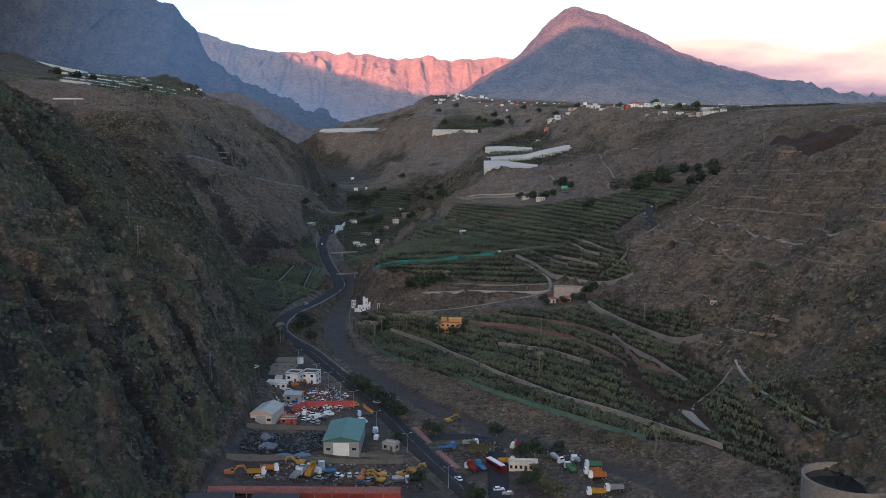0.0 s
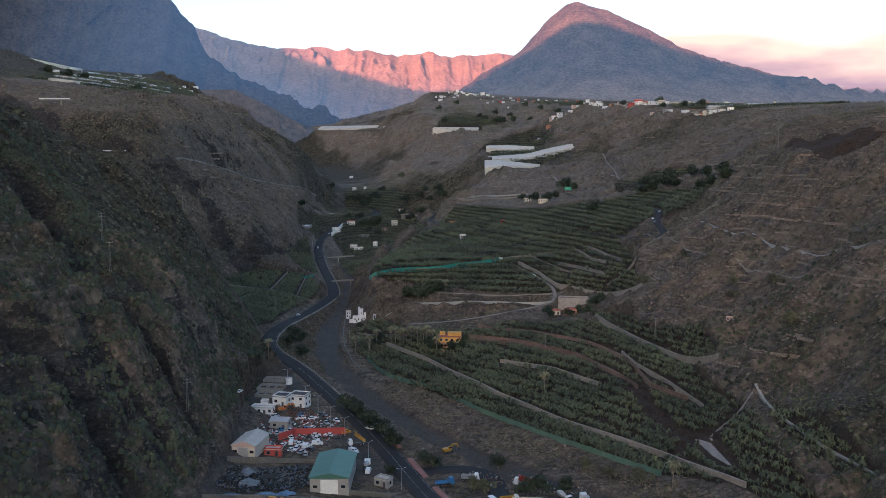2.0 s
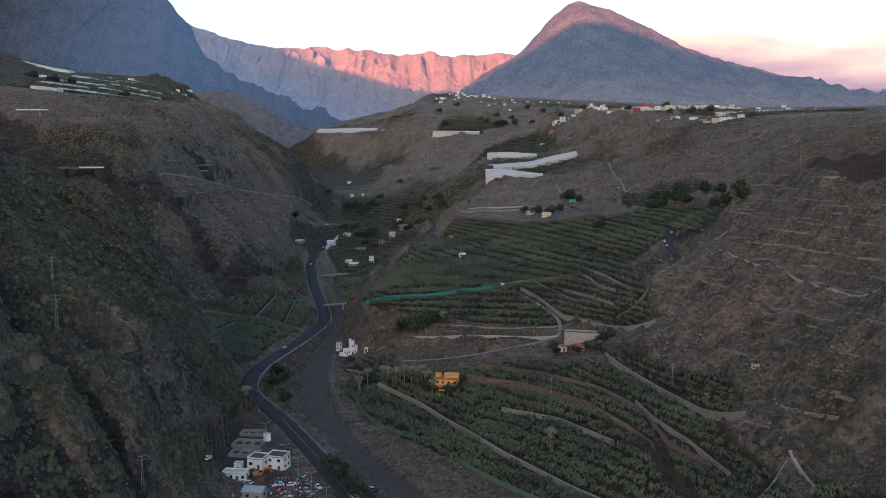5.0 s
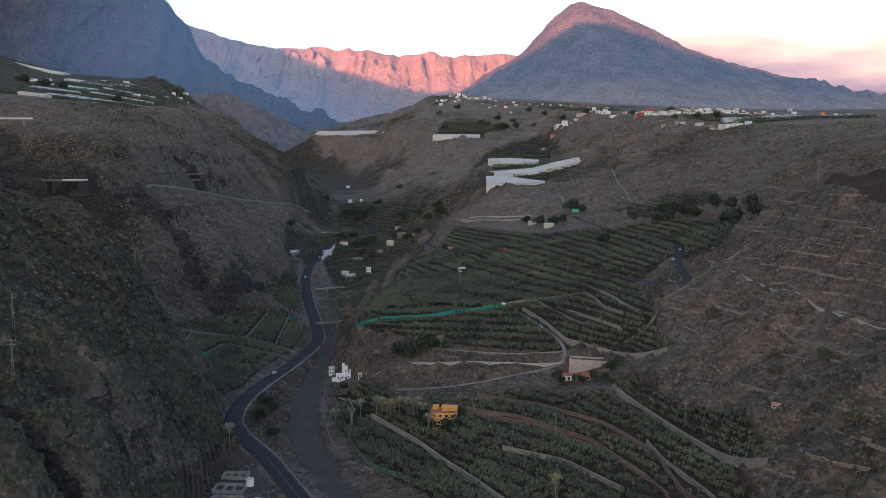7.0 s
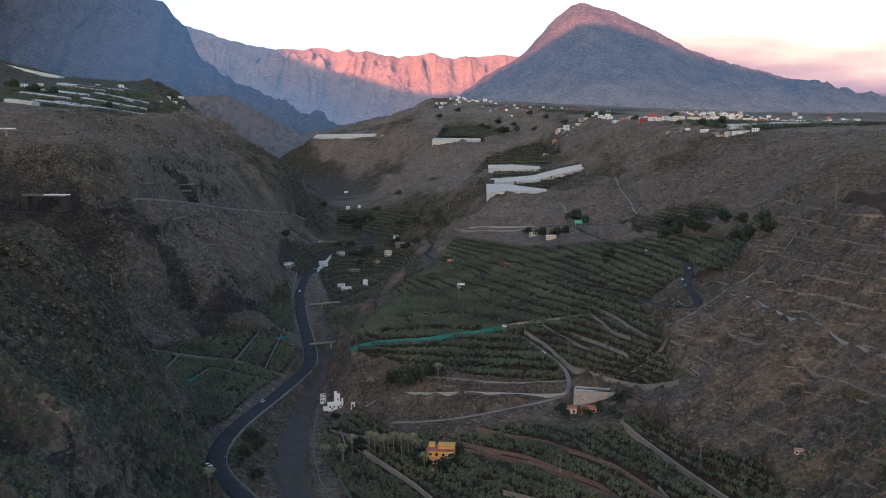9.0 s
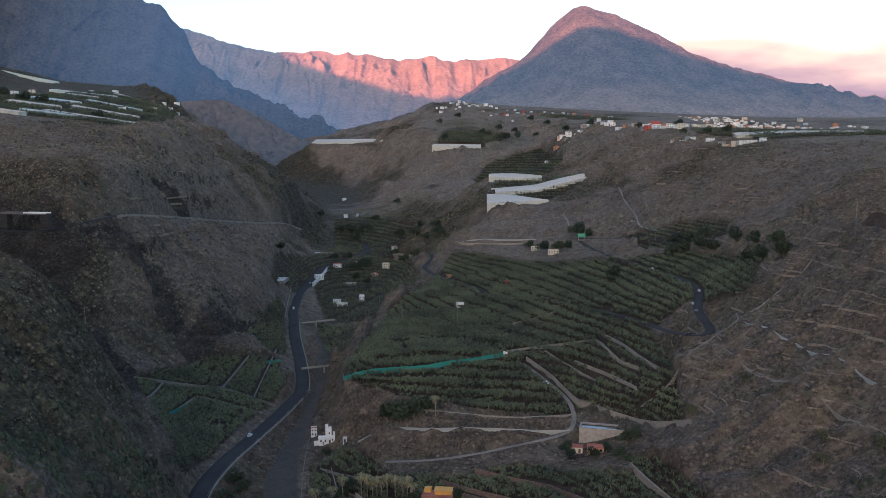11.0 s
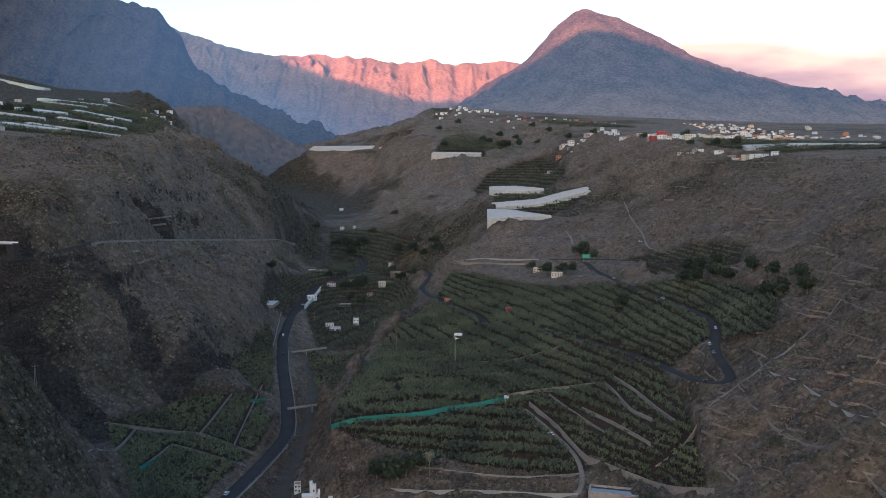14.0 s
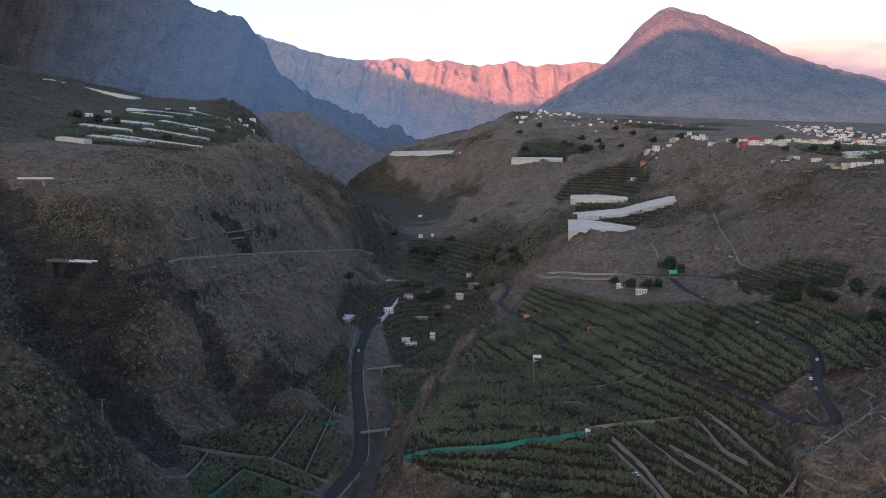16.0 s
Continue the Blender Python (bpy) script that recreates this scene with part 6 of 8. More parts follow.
tank_basin("open concrete treatment basin with low walls", -87, 446, 13, 8, -5)
tank_basin("open concrete treatment basin with low walls", -88, 460, 11, 6, -5)
tank_basin("open concrete treatment basin with low walls", -85.5, 434, 13, 7, -5)
silo = empty("water_silo", -77.5, 443, float(height(-77.5, 443)[0]))
part("drum", tube((0, 0, 3.2), (0, 0, 6.4), 1.7, None, 16), WHITE, silo)
part("lid", tube((0, 0, 6.4), (0, 0, 6.8), 1.75, 0.6, 16), PLASTIC, silo)
for k in range(4):
    part("leg", tube((1.2 * math.cos(k * 1.57), 1.2 * math.sin(k * 1.57), -0.5), (1.2 * math.cos(k * 1.57), 1.2 * math.sin(k * 1.57), 3.3), 0.12), STEEL, silo)
tagged(silo, "white water drum on four steel legs", "water tank")

# yard walls and the long tiled roof at the entrance
for line, high, mat, label in (([(-84, 346), (-70, 353), (-50, 356)], 1.8, DARK_WALL, "grey block wall between scrap yards"), ([(-34, 330), (-16, 330)], 1.8, DARK_WALL, "grey block wall beside the green-roofed workshop"), ([(-84, 312), (-67, 318), (-39, 321), (-16, 326)], 1.9, DARK_WALL, "concrete yard wall below the scrap heap"),
                               ([(-64, 385), (-43, 393)], 3.2, RED_R, "long red painted yard wall"), ([(-70, 378), (-64, 386)], 3.0, RED_R, "red painted yard wall by the workshop"),
                               ([(-20, 333), (-10, 318), (0, 300)], 1.5, DARK_WALL, "grey kerb wall between yard and road")):
    wall_along("yard_wall", label, line, high, 0.4, mat, 1.0)


def long_roof(label, p, q, w, h):
    """A long low lean-to under red tiles, with posts."""
    d = math.dist(p, q)
    turn = math.degrees(math.atan2(q[1] - p[1], q[0] - p[0]))
    cx, cy = (p[0] + q[0]) / 2, (p[1] + q[1]) / 2
    top = empty("lean_to", cx, cy, float(height(cx, cy)[0]), turn)
    r = part("roof", prism([(-w / 2, h - 0.5), (-w / 2, h - 0.3), (w / 2, h + 0.5), (w / 2, h + 0.3)], -d / 2, d / 2), TILE, top)
    r.matrix_local = pose(0, 0, 0, 0, 0, 90)
    ribs = bmesh.new()
    for k in range(int(d / 1.2)):
        add_box(ribs, (-d / 2 + 0.6 + k * 1.2, 0, h + 0.1), (0.3, w * 0.98, 0.24))
    part("tile_ridge", ribs, TILE, top)
    part("back_wall", box((0, w / 2 - 0.2, h / 2 - 0.4), (d, 0.3, h + 0.6)), RED_R, top)
    for k in range(int(d / 6)):
        part("post", box((-d / 2 + 1 + k * 6, -w / 2 + 0.3, h / 2 - 0.6), (0.25, 0.25, h + 0.2)), GREY_R, top)
    return tagged(top, label, "lean-to")


long_roof("long lean-to under faded red roof tiles", (-88, 284), (-15, 283), 4.2, 3.2)
long_roof("short lean-to under faded red roof tiles", (-13, 283), (3, 284), 3.8, 2.6)
for k, (x, y) in enumerate(((-79, 272), (-57, 273), (-34, 275), (-13, 276))):
    house("dark-roofed house beside the entrance lean-to", x, y, 4, 15, 9, 3.6, GREY_R, "gable", DARK_ROOF, 1, 3)

# vehicles: one of each kind, then copies
CARS = [car("small white car with dark windows", COATS["white"]), car("silver-grey car with dark windows", COATS["silver"]), car("small red car with dark windows", COATS["red"]),
        car("dark car with black windows", COATS["dark"]), car("small blue car with dark windows", COATS["blue"])]
VANS = [car("white delivery van with dark windscreen", COATS["white"], True), car("worn yellow van with dark windscreen", COATS["yellow"], True)]
TRUCKS = [truck("white lorry with grey tipper body", COATS["white"], COATS["silver"]), truck("white lorry with orange tipper body", COATS["white"], COATS["orange"]),
          truck("blue lorry with flat bed", COATS["blue"], COATS["blue"], "flat"), truck("white lorry with half-raised red tipper body", COATS["white"], COATS["red"], "tipper", 15),
          truck("white cement mixer lorry", COATS["white"], COATS["silver"], "mixer"), truck("orange lorry with yellow tipper body", COATS["white"], COATS["yellow"]), truck("green lorry with tipper body", COATS["white"], COATS["green"]),
          truck("white lorry tipping its yellow body", COATS["white"], COATS["yellow"], "tipper", 38)]
DIGGERS = [excavator("yellow tracked excavator with bent arm", COATS["yellow"]), excavator("orange tracked excavator with bent arm", COATS["orange"])]
for k, x, y, turn in ((0, -67, 372, 80), (0, -61, 369, -100), (1, -58, 366, 70), (2, -62, 380, 20), (0, -55, 386, 10), (0, -50, 388, 160), (3, -46, 387, 15), (1, -53, 404, -60), (0, -49, 409, -60), (3, -57, 414, -50), (0, -60, 408, 30), (4, -70, 398, 0),
                      (2, -66, 391, 100), (0, -76, 374, 90), (1, -72, 369, 95), (4, -31, 303, 30), (0, -36, 309, 100), (1, -33, 310, 80), (0, 6, 311, 115), (0, 21, 301, 10), (1, 24, 297, 175), (0, -27, 411, 120), (0, -33, 402, 140), (0, -90, 392, 80)):
    place(CARS[k], x, y, turn)
q = random.Random(12)
for _ in range(26):
    place(CARS[q.choice((0, 0, 0, 1, 1, 2, 3, 4))], q.uniform(-78, -54), q.uniform(364, 412), q.uniform(0, 360))
for _ in range(9):
    place(CARS[q.choice((0, 0, 1, 3))], q.uniform(-70, -16), q.uniform(300, 312), q.uniform(0, 360))
for k, x, y, turn in ((0, -57, 372, 60), (0, -53, 376, 0), (0, -64, 375, 90), (1, -43, 394, 30), (0, -29, 352, 85), (0, -37, 372, -40)):
    place(VANS[k], x, y, turn)
for k, x, y, turn in ((3, 11, 320, 115), (2, 15, 322, 110), (2, 2, 343, 20), (0, 12, 347, 5), (5, 26, 327, 10), (3, 32, 341, 160), (4, 46, 326, -55), (6, 50, 317, 105), (4, 54, 327, 100), (6, 60, 322, 180), (1, 58, 312, 180), (1, 59, 308, 180), (5, 56, 294, 180), (0, 63, 296, 185), (4, -30, 357, 90),
                      (1, -66, 307, 8), (5, -70, 303, 6), (0, -52, 308, 70), (0, -47, 312, 100), (7, -49, 305, 60), (7, -37, 381, 200), (4, -16, 306, 10), (0, -55, 302, 75), (2, -45, 309, 190)):
    place(TRUCKS[k], x, y, turn)
for k, x, y, turn in ((0, -24, 310, 175), (0, -16, 312, 20), (0, -11, 316, 35), (0, -24, 305, 150), (1, -31, 305, 80), (0, -56, 314, 170), (0, 3, 376, 30), (1, -79, 299, 15), (1, -74, 409, 20)):
    place(DIGGERS[k], x, y, turn)

coach = empty("coach", 21, 321, float(height(21, 321)[0]), 118)
part("body", prism([(-6, 0.4), (-6, 3.1), (-5.7, 3.4), (5.6, 3.4), (6, 2.9), (6.05, 0.4)], -1.27, 1.27, 0.96), COATS["maroon"], coach)
part("roof", box((-0.1, 0, 3.45), (11.2, 2.1, 0.16)), COATS["white"], coach)
part("windscreen", box((6.0, 0, 2.2), (0.16, 2.2, 1.5)), GLASS, coach)
for k in range(7):
    for s in (-1, 1):
        part("side_window", box((-5 + k * 1.5, s * 1.24, 2.35), (1.36, 0.08, 0.95)), GLASS, coach)
for x in (-3.4, 3.6):
    for s in (-1, 1):
        wheel(coach, x, s * 1.1, 0.5, 0.34)
tagged(coach, "parked maroon coach with white roof", "coach")


def heap(name, label, category, outline, count, low, high, mats, seed, pile=1.4):
    """Scrap thrown in a heap: bent sheets, blocks and bars of a few colours, joined by colour."""
    q = np.random.default_rng(seed)
    p = np.array(outline, float)
    top = empty(name, *p.mean(0), float(height(*p.mean(0))[0]))
    bms = [bmesh.new() for _ in mats]
    n = 0
    while n < count:
        x, y = q.uniform(p[:, 0].min(), p[:, 0].max()), q.uniform(p[:, 1].min(), p[:, 1].max())
        if not inside(np.array([x]), np.array([y]), outline)[0]:
            continue
        n += 1
        b = bms[q.integers(0, len(mats))]
        s = q.uniform(low, high, 3) * np.array((1, 0.7, 0.45))
        z = float(base_height(x, y)[0]) - top.location.z + q.uniform(0, pile) * (0.4 + 0.6 * float(smooth_noise(np.array([x / 7]), np.array([y / 7]), seed)[0])) + s[2] * 0.3
        add_box(b, (x - top.location.x, y - top.location.y, z), s, q.uniform(0, 180), q.uniform(0.6, 1.1))
    for k, (b, m) in enumerate(zip(bms, mats)):
        part("scrap", b, m, top)["kind"] = "stuff"
    return tagged(top, label, category)


heap("scrap_heap", "heap of dark scrap metal, tyres and blue tarpaulin", "scrap heap", [(-82, 322), (-82, 342), (-52, 352), (-50, 334), (-56, 326)], 1500, 0.3, 1.3, [RUBBER, STEEL, RUBBER, PINK_TARP, RUBBER, DARK_WALL, COATS["dark"], RUBBER], 3)
heap("scrap_heap", "rusty scrap and machine parts strewn over the yard", "scrap heap", [(-70, 298), (-70, 312), (-14, 326), (-6, 302), (-30, 298)], 620, 0.3, 1.3, [RUST, STEEL, GREY_R, RUST, RUBBER, STEEL, WOOD], 5, 0.7)
heap("scrap_heap", "wrecked car parts and sheets in the breaker's yard", "scrap heap", [(-82, 362), (-80, 396), (-56, 420), (-44, 398), (-54, 366)], 700, 0.3, 1.3, [COATS["white"], STEEL, RUBBER, COATS["silver"], RUST, STEEL, GREY_R, RED_R], 7, 0.7)
heap("scrap_heap", "brown heap of rusty iron and brush", "scrap heap", [(-80, 404), (-78, 416), (-62, 420), (-60, 408)], 420, 0.3, 1.2, [RUST, RUST, STEEL, RUBBER], 9, 2.0)
heap("scrap_heap", "loose planks and stones by the lorry park", "scrap heap", [(4, 345), (10, 356), (44, 346), (60, 330), (40, 332)], 160, 0.3, 0.9, [WOOD, RUST, GREY_R], 11, 0.4)


def tarp(x, y, w, d, high, turn, seed, material, label):
    """A sheet thrown over a heap: a rumpled surface that sags between the lumps beneath."""
    n = 12
    i, j = np.meshgrid(np.linspace(-1, 1, n), np.linspace(-1, 1, n), indexing="ij")
    px, py = i * w / 2 * (1 + 0.15 * np.sin(3 * j + seed)), j * d / 2 * (1 + 0.15 * np.sin(4 * i + seed))
    z = high * np.clip(1.1 - np.hypot(i, j), 0, 1) ** 0.6 + 0.7 * high * fractal(px + 31 * seed, py, 3.0, 3, seed) * (1 - np.maximum(abs(i), abs(j)) ** 4)
    ob = mesh_object("tarpaulin", np.column_stack((px.ravel(), py.ravel(), z.ravel() - 0.05)).tolist(), grid_faces(n, n).tolist(), material, False)
    solid = ob.modifiers.new("thickness", "SOLIDIFY")
    solid.thickness = 0.04
    ob.matrix_world = pose(x, y, float(height(x, y)[0]) + 0.3, 0, 0, turn)
    return tagged(ob, label, "tarpaulin")


BLUE_TARP = paint("blue_tarp", (0.1, 0.17, 0.26), 0.6, 0.0, 0.3)
GREY_TARP = paint("grey_tarp", (0.14, 0.15, 0.16), 0.7, 0.0, 0.35)
for k, (x, y, w, d, high, turn) in enumerate(((-77, 318, 9, 4, 0.9, 5), (-72, 331, 8, 7, 1.8, 30), (-63, 321, 10, 5, 1.2, -10), (-57, 324, 6, 5, 1.2, 40), (-66, 338, 9, 6, 1.6, 15), (-75, 340, 7, 6, 1.5, 70), (-80, 331, 5, 6, 1.3, 0))):
    tarp(x, y, w, d, high, turn, k, BLUE_TARP if k in (0, 2, 3) else (GREY_TARP if k % 2 else RUBBER), "faded blue tarpaulin over scrap" if k in (0, 2, 3) else "dark rumpled sheet over a scrap heap")


def street_lamp():
    top = empty("street_lamp", 0, 0, -50)
    part("pole", tube((0, 0, -0.3), (0, 0, 8.2), 0.11, 0.07), SILVER_SHEET, top)
    part("base", box((0, 0, 0.15), (0.4, 0.4, 0.5)), CONCRETE, top)
    for s in (-1, 1):
        part("arm", tube((0, 0, 8.1), (s * 1.5, 0, 8.5), 0.05), SILVER_SHEET, top)
        part("lamp_head", box((s * 1.7, 0, 8.5), (0.7, 0.28, 0.14)), PLASTIC, top)
    return tagged(top, "double-armed grey street lamp beside the road", "street lamp", "lamps along the valley road")


LAMP = street_lamp()
for x, y in ((-67, 431), (-59, 418), (-51, 404), (-43, 391), (-30, 364), (-15, 338), (2, 303), (-80, 452), (20, 268)):
    place(LAMP, x, y, 25)

# pavement strips in red pavers on a kerb, the road's edge lines and low parapets
_main = np.array(smooth_line(MAIN_ROAD, 4.0))


def offset(line, off):
    d = np.gradient(line, axis=0)
    d /= np.hypot(d[:, 0], d[:, 1])[:, None]
    return line + np.column_stack((d[:, 1], -d[:, 0])) * off


def strip(name, label, y0, y1, off, half, lift, material, category):
    g = GRADED[0][0]
    g = resample(g.tolist(), 3.0)
    o = offset(g[:, :2], off)
    k = (g[:, 1] > y0) & (g[:, 1] < y1)
    return tagged(ribbon(name, np.column_stack((o[k], g[k, 2])), half, lift, material), label, category, kind="structure")


wall_along("earth_track", "dry tan footpath between the slope and banana strip", [(140, 390), (140, 362), (143, 327), (148, 301)], 0.35, 1.4, CONCRETE, 1.0, category="path", kind="structure")
strip("pavement", "red paved footway with a raised kerb", 376, 432, 6.4, 1.2, 0.42, PAVER, "pavement")
strip("pavement", "red paved footway with a raised kerb", 345, 368, 6.4, 1.2, 0.42, PAVER, "pavement")
strip("pavement", "red paved footway with a raised kerb", 318, 338, 6.4, 1.2, 0.42, PAVER, "pavement")
strip("road_line", "white painted edge line on the road", 300, 720, 4.1, 0.1, 0.2, LINE_WHITE, "road line")
strip("kerb", "pale concrete kerb along the road", 436, 700, 5.1, 0.22, 0.6, MASONRY, "kerb")
strip("kerb", "pale concrete kerb along the road", 712, 905, 5.1, 0.22, 0.55, MASONRY, "kerb")
strip("road_line", "broken white centre line on the road", 300, 480, 0.0, 0.08, 0.262, LINE_WHITE, "road line")

# round water reservoir on the near slope
res = empty("reservoir", 136.5, 270, 5.0)
for k in range(40):
    a, b = math.radians(k * 9), math.radians(k * 9 + 9)
    bm = bmesh.new()
    pts = [(r * math.cos(t), r * math.sin(t)) for t in (a, b) for r in (14.2, 14.9)]
    v = [bm.verts.new((*pts[i], z)) for z in (-4, 7.0) for i in (0, 1, 3, 2)]
    for q in ((3, 2, 1, 0), (4, 5, 6, 7), (0, 1, 5, 4), (1, 2, 6, 5), (2, 3, 7, 6), (3, 0, 4, 7)):
        bm.faces.new([v[i] for i in q])
    bmesh.ops.recalc_face_normals(bm, faces=bm.faces[:])
    part("wall_segment", bm, PALE_WALL, res)
part("water", tube((0, 0, 3.0), (0, 0, 4.6), 14.2, None, 40), WATER, res, "still dark water")
tagged(res, "round open concrete water reservoir half full of dark water", "reservoir")
chute = bmesh.new()
fan = [(106, 366), (112, 362), (111, 352), (111, 336), (108, 337), (107, 350)]
_v = [chute.verts.new((x, y, float(height(x, y)[0]) + z)) for z in (-0.6, 0.35) for x, y in fan]
chute.faces.new(_v[6:])
for i in range(6):
    chute.faces.new((_v[i], _v[(i + 1) % 6], _v[6 + (i + 1) % 6], _v[6 + i]))
bmesh.ops.recalc_face_normals(chute, faces=chute.faces[:])
me = bpy.data.meshes.new("spillway")
chute.to_mesh(me)
chute.free()
me.materials.append(PALE_WALL)
tagged(new("spillway", me), "pale concrete spillway fan in the banana field", "spillway")

# ---------------------------------------------------------------- houses of the valley floor
castle = empty("tower_house", -62, 622, float(height(-62, 622)[0]) - 0.5, 10)
part("tower", box((5, 2, 5.0), (3.6, 3.6, 12)), WHITE, castle)
part("stair_turret", box((3.2, 4.4, 6), (2.2, 2.2, 14)), WHITE, castle)
for i in range(3):
    for j in range(3):
        if (i, j) != (1, 1):
            part("merlon", box((3.6 + i * 1.4, 0.6 + j * 1.4, 11.4), (0.7, 0.7, 0.9)), WHITE, castle)
part("hall", box((0.5, 0, 2.2), (8, 5, 6.4)), WHITE, castle)
part("terrace_wall", box((-4.5, -2, 1.2), (5, 0.4, 3.6)), WHITE, castle)
part("side_wing", box((7.6, -0.5, 2.4), (3.2, 4, 6.6)), WHITE, castle)
part("bay", box((8.6, 0.8, 4.2), (1.8, 2.4, 8)), WHITE, castle)
window(castle, 5, 0.17, 7.6, 0.8, 1.4, 0)
for x in (-1.5, 1.8):
    window(castle, x, -2.53, 2.6, 1.0, 1.4, 0)
window(castle, 7.4, -2.53, 3.2, 0.9, 1.3, 0)
part("door", box((0.2, -2.55, 1.0), (1.1, 0.14, 2.2)), WOOD, castle)
castle.scale = (0.74, 0.7, 0.78)
tagged(castle, "white tower house with battlements beside the river bed", "house")
house("narrow white house with red balcony band", -69, 634, 10, 5, 5, 6.0, WHITE, "flat", TILE, 2, 2, size=0.7)
house("small white pump hut below the tower house", -48, 612, 0, 2.2, 2, 2.2, WHITE, "flat", GREY_R, 1, 1, name="hut", category="hut")

villa = empty("villa", 5, 527, float(height(5, 528)[0]), -6)
part("wall", box((0, 0, 2.6), (13, 8, 7.2)), OCHRE, villa)
part("upper_wall", box((2.6, 1.2, 7.0), (7.4, 5, 2.4)), OCHRE, villa)
part("roof", box((0, 0, 6.3), (13.4, 8.4, 0.25)), TILE, villa)
part("upper_roof", box((2.6, 1.2, 8.3), (8, 5.6, 0.25)), OCHRE, villa)
part("stair_tower", box((-4.4, 2.2, 6.4), (3, 3, 4.2)), OCHRE, villa)
# dark glass discs stand in for the porch's arch openings
for x in (-3.8, -2.0, -0.2):
    part("dark_arch_disc", tube((x, -6.06, 1.2), (x, -5.9, 1.2), 0.7, None, 12), GLASS, villa)
part("awning", box((3.6, -4.9, 3.0), (5, 1.8, 0.12)), CREAM, villa)
for x in (-4.5, -1.5, 1.5, 4.5):
    window(villa, x, -4.03, 4.4, 1.3, 1.3, 0, CREAM)
    window(villa, x, -4.03, 1.6, 1.3, 1.3, 0, CREAM)
part("porch", box((-2, -5, 1.3), (6, 2, 3.2)), ORANGE_R, villa)
for s in (-1, 1):
    part("terrace_wall", box((s * 7.8, -3.6, 0.4), (6, 0.4, 1.8), s * 18), WHITE, villa)
villa.scale = (1.05, 1.0, 0.92)
tagged(villa, "ochre two-storey villa with white terrace walls among bananas", "house")
shrine = empty("garden_shrine", 1, 516, float(height(1, 516)[0]))
part("base", box((0, 0, 0.8), (1.8, 1.8, 2.2)), ORANGE_R, shrine)
part("roof", box((0, 0, 2.4), (2.2, 2.2, 1.0), 0, 0.1), ORANGE_R, shrine)
tagged(shrine, "small orange garden shrine with pointed roof", "shrine")

house("cream cottage with red tiled roof below the cistern", 75, 568, -8, 6, 5, 2.8, CREAM, "hip", TILE, 1, 2)
house("orange house with red tiled roof and cream front", 84, 564, -12, 8, 5, 3.0, ORANGE_R, "hip", TILE, 1, 3)
cistern = empty("cistern", 90, 579, 25.5, -14)
part("front_wall", box((0, -4.2, 3.0), (23, 0.8, 8.6)), PINK_WALL, cistern)
part("back_wall", box((0, 4.2, 3.0), (23, 0.8, 8.6)), PINK_WALL, cistern)
for s in (-1, 1):
    part("end_wall", box((s * 11.1, 0, 3.0), (0.8, 7.6, 8.6)), PINK_WALL, cistern)
part("water", box((0, 0, 3.0), (21.4, 7.6, 7.0)), WATER, cistern, "dark water")
tagged(cistern, "rectangular reddish concrete cistern on the hillside", "cistern")
house("small pale shed on the upper terrace", 151, 458, -15, 6, 4, 2.6, PINK_R, "flat", TILE, 1, 2, name="hut", category="hut", size=0.6)

house("white house with red tiled roof and small tower", -130, 1200, 10, 14, 9, 6, WHITE, "hip", TILE, 2, 4, size=0.74)
house("white house with flat roof by the road wall", -141, 1122, 25, 13, 9, 6, WHITE, "flat", WHITE, 2, 3, size=0.74)
house("white farmhouse with flat roof", -108, 1030, 12, 11, 7, 6, WHITE, "flat", GREY_R, 2, 3, size=0.74)
house("low white packing shed with dark openings", -101, 1018, 12, 15, 6, 4, WHITE, "flat", GREEN_SHEET, 1, 4, size=0.74)
house("tall narrow white house", -83, 1046, 5, 7, 7, 9, WHITE, "flat", WHITE, 2, 2, size=0.74)
house("cream block of flats with flat roof", -69, 1206, 20, 11, 9, 9.5, CREAM, "flat", CREAM, 3, 3, size=0.74)
house("pink house with tiled roof", -80, 1168, 10, 9, 8, 5, PINK_R, "hip", TILE, 2, 3, size=0.74)
house("orange house with flat roof by the road", -108, 1215, 30, 10, 6, 4.5, ORANGE_R, "flat", GREY_R, 1, 3, size=0.74)
house("white chapel-like house on the far bend", -65, 1316, 40, 9, 6, 5.5, WHITE, "gable", TILE, 1, 2, size=0.74)
house("far white house under the spur", -170, 1620, 15, 9, 8, 7, WHITE, "flat", WHITE, 2, 2, size=0.74)
house("far white house under the spur", -150, 1626, 0, 6, 6, 5, WHITE, "flat", WHITE, 1, 2, size=0.74)
house("far white house up the valley", -205, 1885, 0, 10, 8, 5, WHITE, "flat", WHITE, 1, 2, size=0.74)
house("cream farmhouse at the edge of the terraces", 103, 1038, -10, 12, 8, 5, CREAM, "flat", CREAM, 2, 3, size=0.74)
house("cream farmhouse with flat roof among trees", 117, 998, -8, 14, 7, 5, CREAM, "flat", CREAM, 2, 4, size=0.74)
house("white pump house among the banana terraces", 20, 842, 0, 6, 4, 3, WHITE, "flat", WHITE, 1, 2, name="hut", category="hut")
house("small pink house beside the gully", -28, 1016, 20, 7, 6, 5, PINK_R, "flat", GREY_R, 2, 2, size=0.74)
house("small orange house beside the gully", 12, 1000, -10, 9, 6, 4, ORANGE_R, "flat", TILE, 1, 3, size=0.74)
house("long grey farm building on the valley floor", -104, 1122, 5, 18, 6, 3.5, GREY_R, "flat", SILVER_SHEET, 1, 4, size=0.74)
house("small red hut among the terraces", 64, 905, 0, 5, 4, 3, RED_R, "hip", TILE, 1, 1, name="hut", category="hut")
